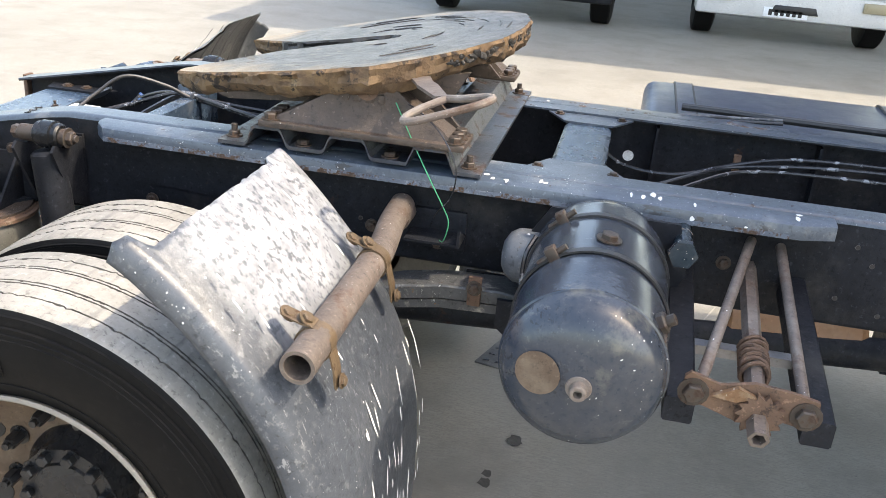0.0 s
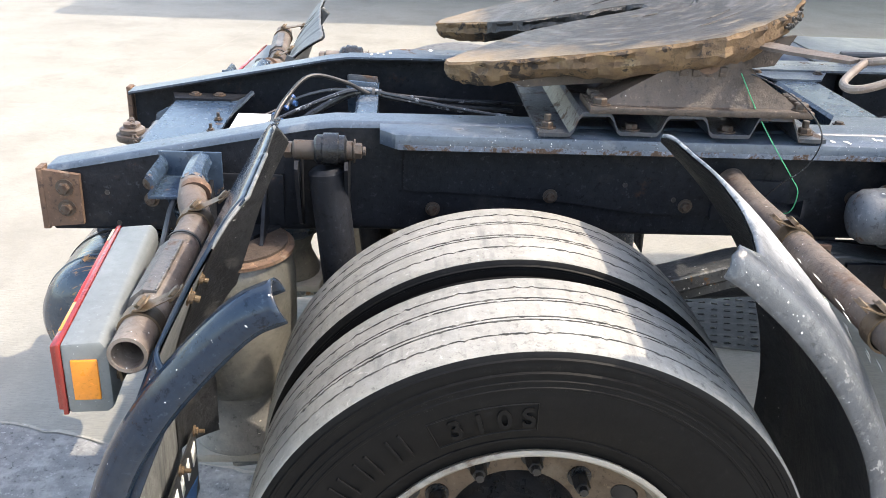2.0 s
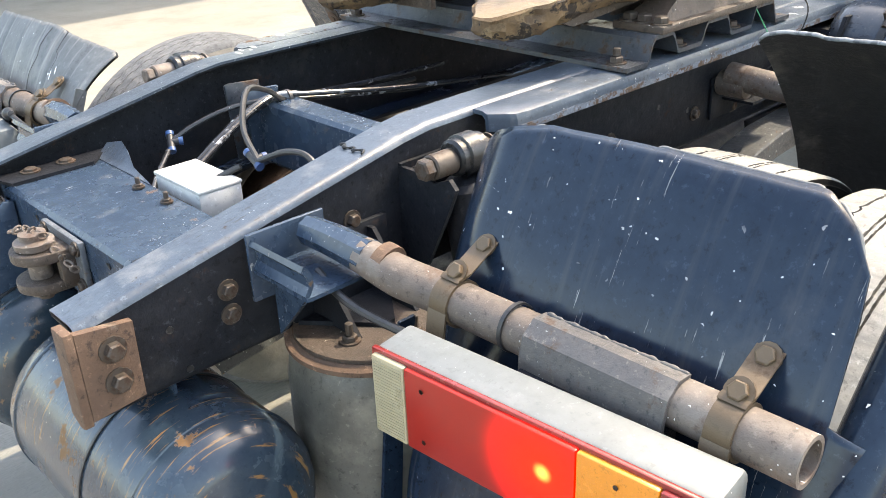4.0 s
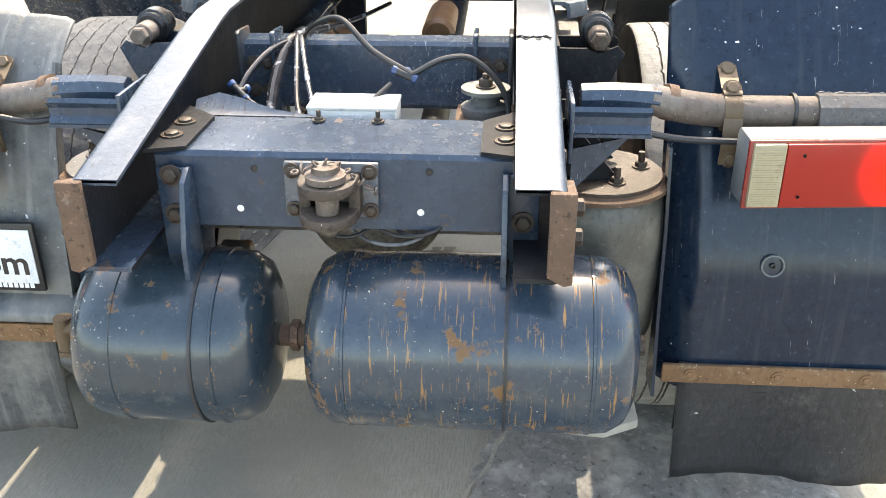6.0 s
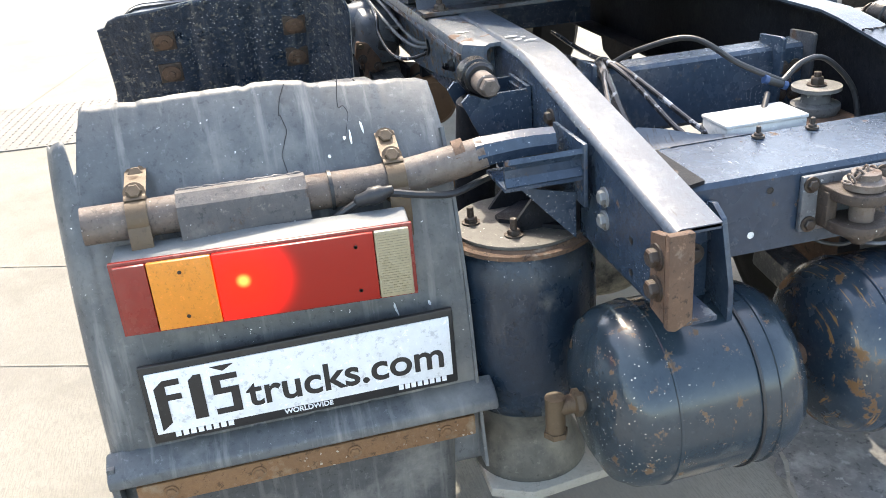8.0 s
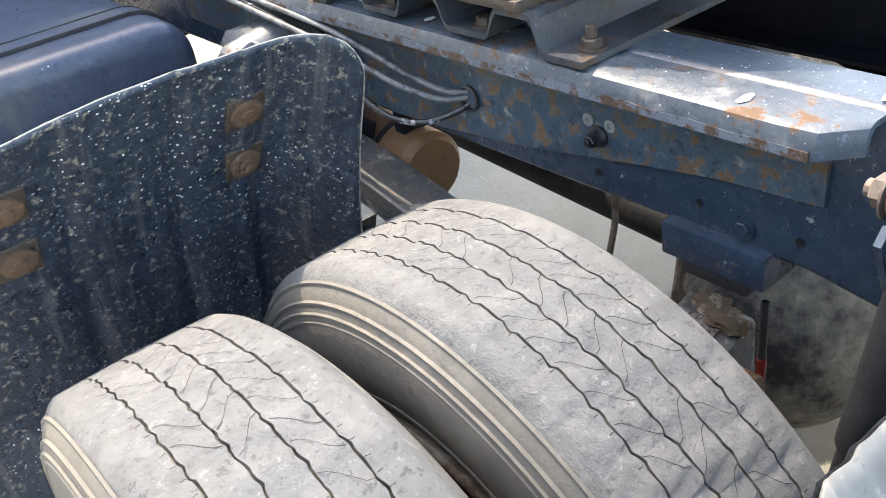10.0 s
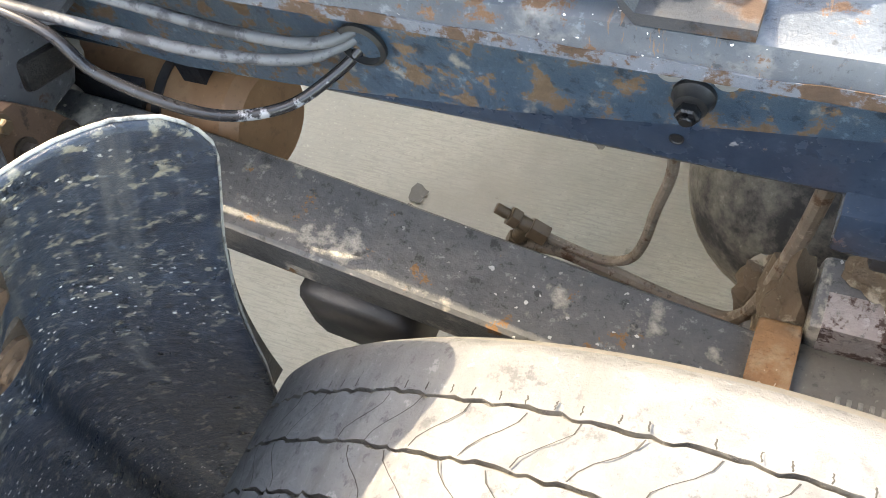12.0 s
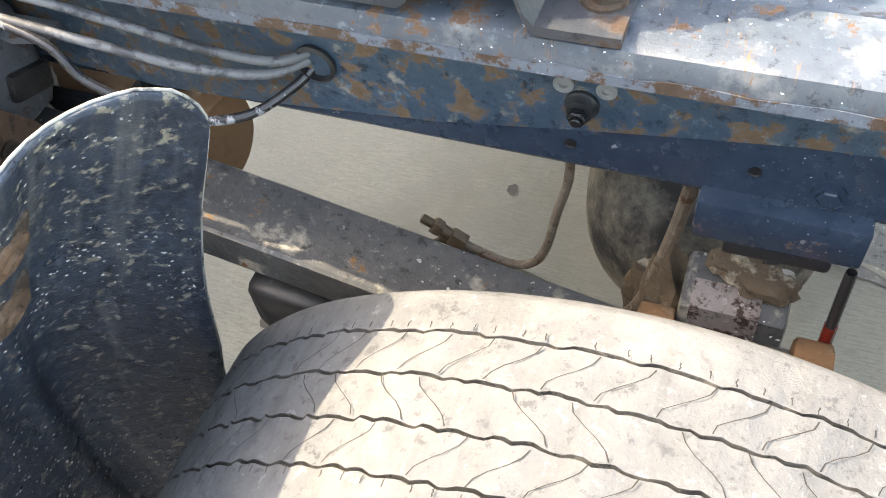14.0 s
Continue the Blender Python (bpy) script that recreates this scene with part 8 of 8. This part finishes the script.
bolts("bolt", [(0.692, 0.580, 1.045), (0.692, 0.572, 0.975)], (-1, 0, 0), sq, 0.010, 0.010, washer=False)

# ---- fuel tank ----
fu = thing("fuel_tank", (1.7, 0.9, 0.47), "blue rounded steel fuel tank with black straps", "fuel tank")
def rounded(y0, y1, z0, z1, r, n=6):
    out = []
    for cy, cz, a0 in ((y1 - r, z1 - r, 0), (y0 + r, z1 - r, 90), (y0 + r, z0 + r, 180), (y1 - r, z0 + r, 270)):
        out += [(cy + r * math.cos(radians(a0 + 90 * k / n)), cz + r * math.sin(radians(a0 + 90 * k / n))) for k in range(n + 1)]
    return out


def tank_ring(x, grow):
    return [(x, y, z) for y, z in rounded(0.53 - grow, 1.265 + grow, 0.47 - grow, 1.065 + grow, 0.085 + grow)]


bm = B()
loft(bm, [tank_ring(1.085, -0.05), tank_ring(1.088, -0.03), tank_ring(1.097, -0.012), tank_ring(1.115, -0.002), tank_ring(1.14, 0.0), tank_ring(2.30, 0.0), tank_ring(2.33, -0.01), tank_ring(2.34, -0.05)])
part("shell", bm, "fueltank", fu, "", 50)
for x in (1.20, 1.95):
    bm = B()
    loft(bm, [tank_ring(x, 0.0015), tank_ring(x, 0.006), tank_ring(x + 0.06, 0.006), tank_ring(x + 0.06, 0.0015)], cap=False)
    part("strap", bm, "fueltank", fu, "painted strap with rubber edges")
    for q in (x - 0.006, x + 0.06):
        bm = B()
        loft(bm, [tank_ring(q, 0.001), tank_ring(q, 0.008), tank_ring(q + 0.006, 0.008), tank_ring(q + 0.006, 0.001)], cap=False)
        part("strap_edge", bm, "blackplastic", fu)
bm = B()
sweep(bm, [(1.10, 0.60, 0.50), (1.10, 0.60, 0.42), (1.14, 0.62, 0.40)], 0.02, 8)
part("drain_hose", bm, "hose", fu)
for x in (1.23, 1.98):
    bm = B()
    box(bm, (x, 0.47, 0.60), (0.05, 0.17, 0.46))
    part("console", bm, "web", fu)
# tube guard rail beside the tank
bm = B()
sweep(bm, [(0.73, 1.245, 0.92), (0.74, 1.262, 0.75), (0.745, 1.268, 0.60), (0.73, 1.262, 0.52), (0.70, 1.24, 0.50)], 0.02, 12)
part("side_tube", bm, "paint", sq, "bent blue-grey side tube")

# ---- cab, ahead of everything that is seen ----
cab = thing("truck_cab", (3.4, 0, 0), "blue tall truck cab ahead of the chassis", "cab")
bm = B()
loft(bm, [[(x, y * k, z) for y, z in rounded(-1.22, 1.22, 0.95, top, 0.12)] for x, top, k in ((2.62, 3.35, 0.97), (2.66, 3.4, 1.0), (4.1, 3.4, 1.0), (4.35, 3.0, 0.98), (4.4, 2.4, 0.97))])
part("body", bm, "fueltank", cab)
for s in (-1, 1):
    bm = B()
    lathe(bm, [(-0.15, 0.0), (-0.15, 0.3), (-0.15, 0.45), (-0.11, 0.5), (0.11, 0.5), (0.15, 0.45), (0.15, 0.3), (0.15, 0.0)], (3.65, s * 1.05, 0.5), (0, 1, 0), 40)
    part("front_wheel", bm, "sidewall", cab)
bm = B()
box(bm, (3.5, 0, 0.85), (1.6, 0.9, 0.3))
part("subframe", bm, "web", cab)


# ---- yard beyond ----
def parked_truck(x, y, paint, label):
    t = thing("parked_truck", (x, y, 0), label, "truck", "parked trucks")
    bm = B()
    box(bm, (x, y + 0.25, 0.48), (2.35, 0.35, 0.34), bevel=0.05)
    bp = part("bumper", bm, paint, t, "deep front bumper")
    bm = B()
    prism(bm, [(x - 0.28, 0.40), (x + 0.28, 0.40), (x + 0.24, 0.49), (x - 0.24, 0.49)], "y", y + 0.055, y + 0.074, bevel=0.006)
    part("bumper_slot", bm, "inkblack", bp)
    bm = B()
    box(bm, (x - 0.1 + (0.45 if paint == "web" else 0), y + 0.066, 0.40), (0.52, 0.012, 0.115), bevel=0.003)
    part("number_plate", bm, "platewhite", bp, "blank white plate")
    for k in range(6):
        bm = B()
        box(bm, (x - 0.28 + (0.45 if paint == "web" else 0) + 0.07 * k, y + 0.058, 0.40), (0.045, 0.006, 0.07))
        part("plate_bar", bm, "inkblack", bp)
    bm = B()
    box(bm, (x, y + 1.25, 1.75), (2.4, 2.0, 2.1), bevel=0.12)
    cb = part("cab", bm, paint if paint != "web" else "fueltank", t)
    bm = B()
    box(bm, (x, y + 0.245, 2.15), (2.0, 0.02, 0.75), bevel=0.004)
    part("windscreen", bm, "inkblack", cb)
    for sx in (-1, 1):
        bm = B()
        box(bm, (x + sx * 0.92, y + 0.06, 0.55), (0.3, 0.03, 0.12), bevel=0.01)
        part("headlamp", bm, "clear", bp)
    bm = B()
    box(bm, (x, y + 3.4, 0.85), (0.9, 6.0, 0.25))
    part("frame", bm, "web", t)
    for wy in (0.75, 4.6):
        for sx in (-1, 1):
            bm = B()
            lathe(bm, [(-0.15, 0.0), (-0.15, 0.28), (-0.14, 0.42), (-0.12, 0.485), (-0.10, 0.5), (0.10, 0.5), (0.12, 0.485), (0.14, 0.42), (0.15, 0.28), (0.08, 0.24), (0.06, 0.0)], (x + sx * 1.03, y + wy, 0.5), (sx, 0, 0), 48)
            part("wheel", bm, "sidewall", t, "black tyre on a steel wheel")
    return t


parked_truck(-0.50, 9.15, "web", "dark truck parked across the yard")
parked_truck(2.86, 9.45, "white", "white truck parked across the yard")
# unseen roof, added so that its shadow darkens the ground by the trucks
shed = thing("canopy", (10, 14, 0), "added unseen canopy roof on posts that shades the parked trucks", "canopy")
bm = B()
box(bm, (10.15, 13.4, 5.1), (20.0, 13.4, 0.3))
part("roof", bm, "lampbody", shed)
for x in (0.8, 7.0, 13.5, 20.0):
    for y in (8.8, 20.0):
        bm = B()
        box(bm, (x if not (x < 1 and y < 9) else 5.3, y if y > 9 else 14.0, 2.475), (0.25, 0.25, 4.95))
        part("post", bm, "lampbody", shed)


# ---- steel cover plates in the yard ----
def cover_plate(corner, u, v, nu, nv, label, mat="rubber", dots="hub"):
    t = tagged(new("cover_plate"), label, "plate", "cover plates", "structure")
    c, u, v = Vector((*corner, 0)), Vector((*u, 0)), Vector((*v, 0))
    bm = B()
    vs = [bm.verts.new(p + Vector((0, 0, h))) for h in (0.001, 0.008) for p in (c, c + u, c + u + v, c + v)]
    for q in ((3, 2, 1, 0), (4, 5, 6, 7), (0, 1, 5, 4), (1, 2, 6, 5), (2, 3, 7, 6), (3, 0, 4, 7)):
        bm.faces.new([vs[i] for i in q])
    part("plate", bm, mat, t, "grey steel chequer plate")
    bm = B()
    for i in range(nu):
        for j in range(nv):
            p = c + u * ((i + 0.6) / (nu + 0.2)) + v * ((j + 0.6) / (nv + 0.2)) + Vector((0, 0, 0.0095))
            box(bm, p, (0.026, 0.009, 0.004), Euler((0, 0, math.atan2(u.y, u.x) + (0.0 if (i + j) % 2 else 0.15))).to_matrix())
    tagged(part("raised_bars", bm, dots, t), kind="stuff")
    return t


cover_plate((0.60, 0.64), (0.66, -0.13), (0.21, 0.64), 13, 12, "grey steel chequer plate let into the concrete")
cover_plate((3.5, 1.40), (1.05, -0.12), (0.12, 1.3), 16, 22, "pale steel chequer plate let into the concrete", "palecover", "dotgrey")
# oil stains
for x, y, r in ((0.769, -0.084, 0.028), (0.769, -0.036, 0.022), (0.83, 0.17, 0.03), (0.44, -0.31, 0.018)):
    bm = B()
    rnd = random.Random(int(x * 1000))
    bm.faces.new([bm.verts.new((x + r * rnd.uniform(0.6, 1.2) * math.cos(a), y + r * rnd.uniform(0.6, 1.2) * math.sin(a), 0.004)) for a in (2 * math.pi * i / 12 for i in range(12))])
    part("oil_spot", bm, "oil", ground)


# ---- drops of white paint on the flanges ----
def paint_drop(parent, p, n, length, width, seed):
    rnd = random.Random(seed)
    p, n = Vector(p), Vector(n).normalized()
    u = n.cross(Vector((1, 0, 0))).normalized()
    w = n.cross(u)
    bm = B()
    m = 10
    rim = [p + u * (math.cos(a) * length * 0.5 * rnd.uniform(0.7, 1.2)) + w * (math.sin(a) * width * 0.5 * rnd.uniform(0.7, 1.2)) for a in (2 * math.pi * i / m for i in range(m))]
    lo = [bm.verts.new(q) for q in rim]
    hi = bm.verts.new(p + n * 0.0018)
    for i in range(m):
        bm.faces.new((lo[i], lo[(i + 1) % m], hi))
    part("paint_drop", bm, "whitepaint", parent)


rnd = random.Random(12)
for k in range(16):
    x = rnd.uniform(0.72, 1.75)
    paint_drop(chassis, (x, -rnd.uniform(0.39, 0.44) if x < 1.44 else -rnd.uniform(0.31, 0.36), 1.1225 if x < 1.44 else 1.1267), (0, 0, 1), rnd.uniform(0.008, 0.045), rnd.uniform(0.006, 0.016), 300 + k)
for k in range(7):
    paint_drop(chassis, (rnd.uniform(1.0, 1.43), -0.4565, rnd.uniform(1.085, 1.10)), (0, -1, 0), rnd.uniform(0.006, 0.022), rnd.uniform(0.005, 0.012), 330 + k)
for k in range(14):
    x = rnd.uniform(-0.18, 0.9)
    paint_drop(chassis, (x, rnd.uniform(0.39, 0.44), 1.1225), (0, 0, 1), rnd.uniform(0.004, 0.03), rnd.uniform(0.004, 0.014), 360 + k)
for k in range(5):
    paint_drop(chassis, (rnd.uniform(-0.35, -0.25), rnd.uniform(0.31, 0.36), 1.1262), (0, 0, 1), rnd.uniform(0.006, 0.03), rnd.uniform(0.004, 0.010), 390 + k)
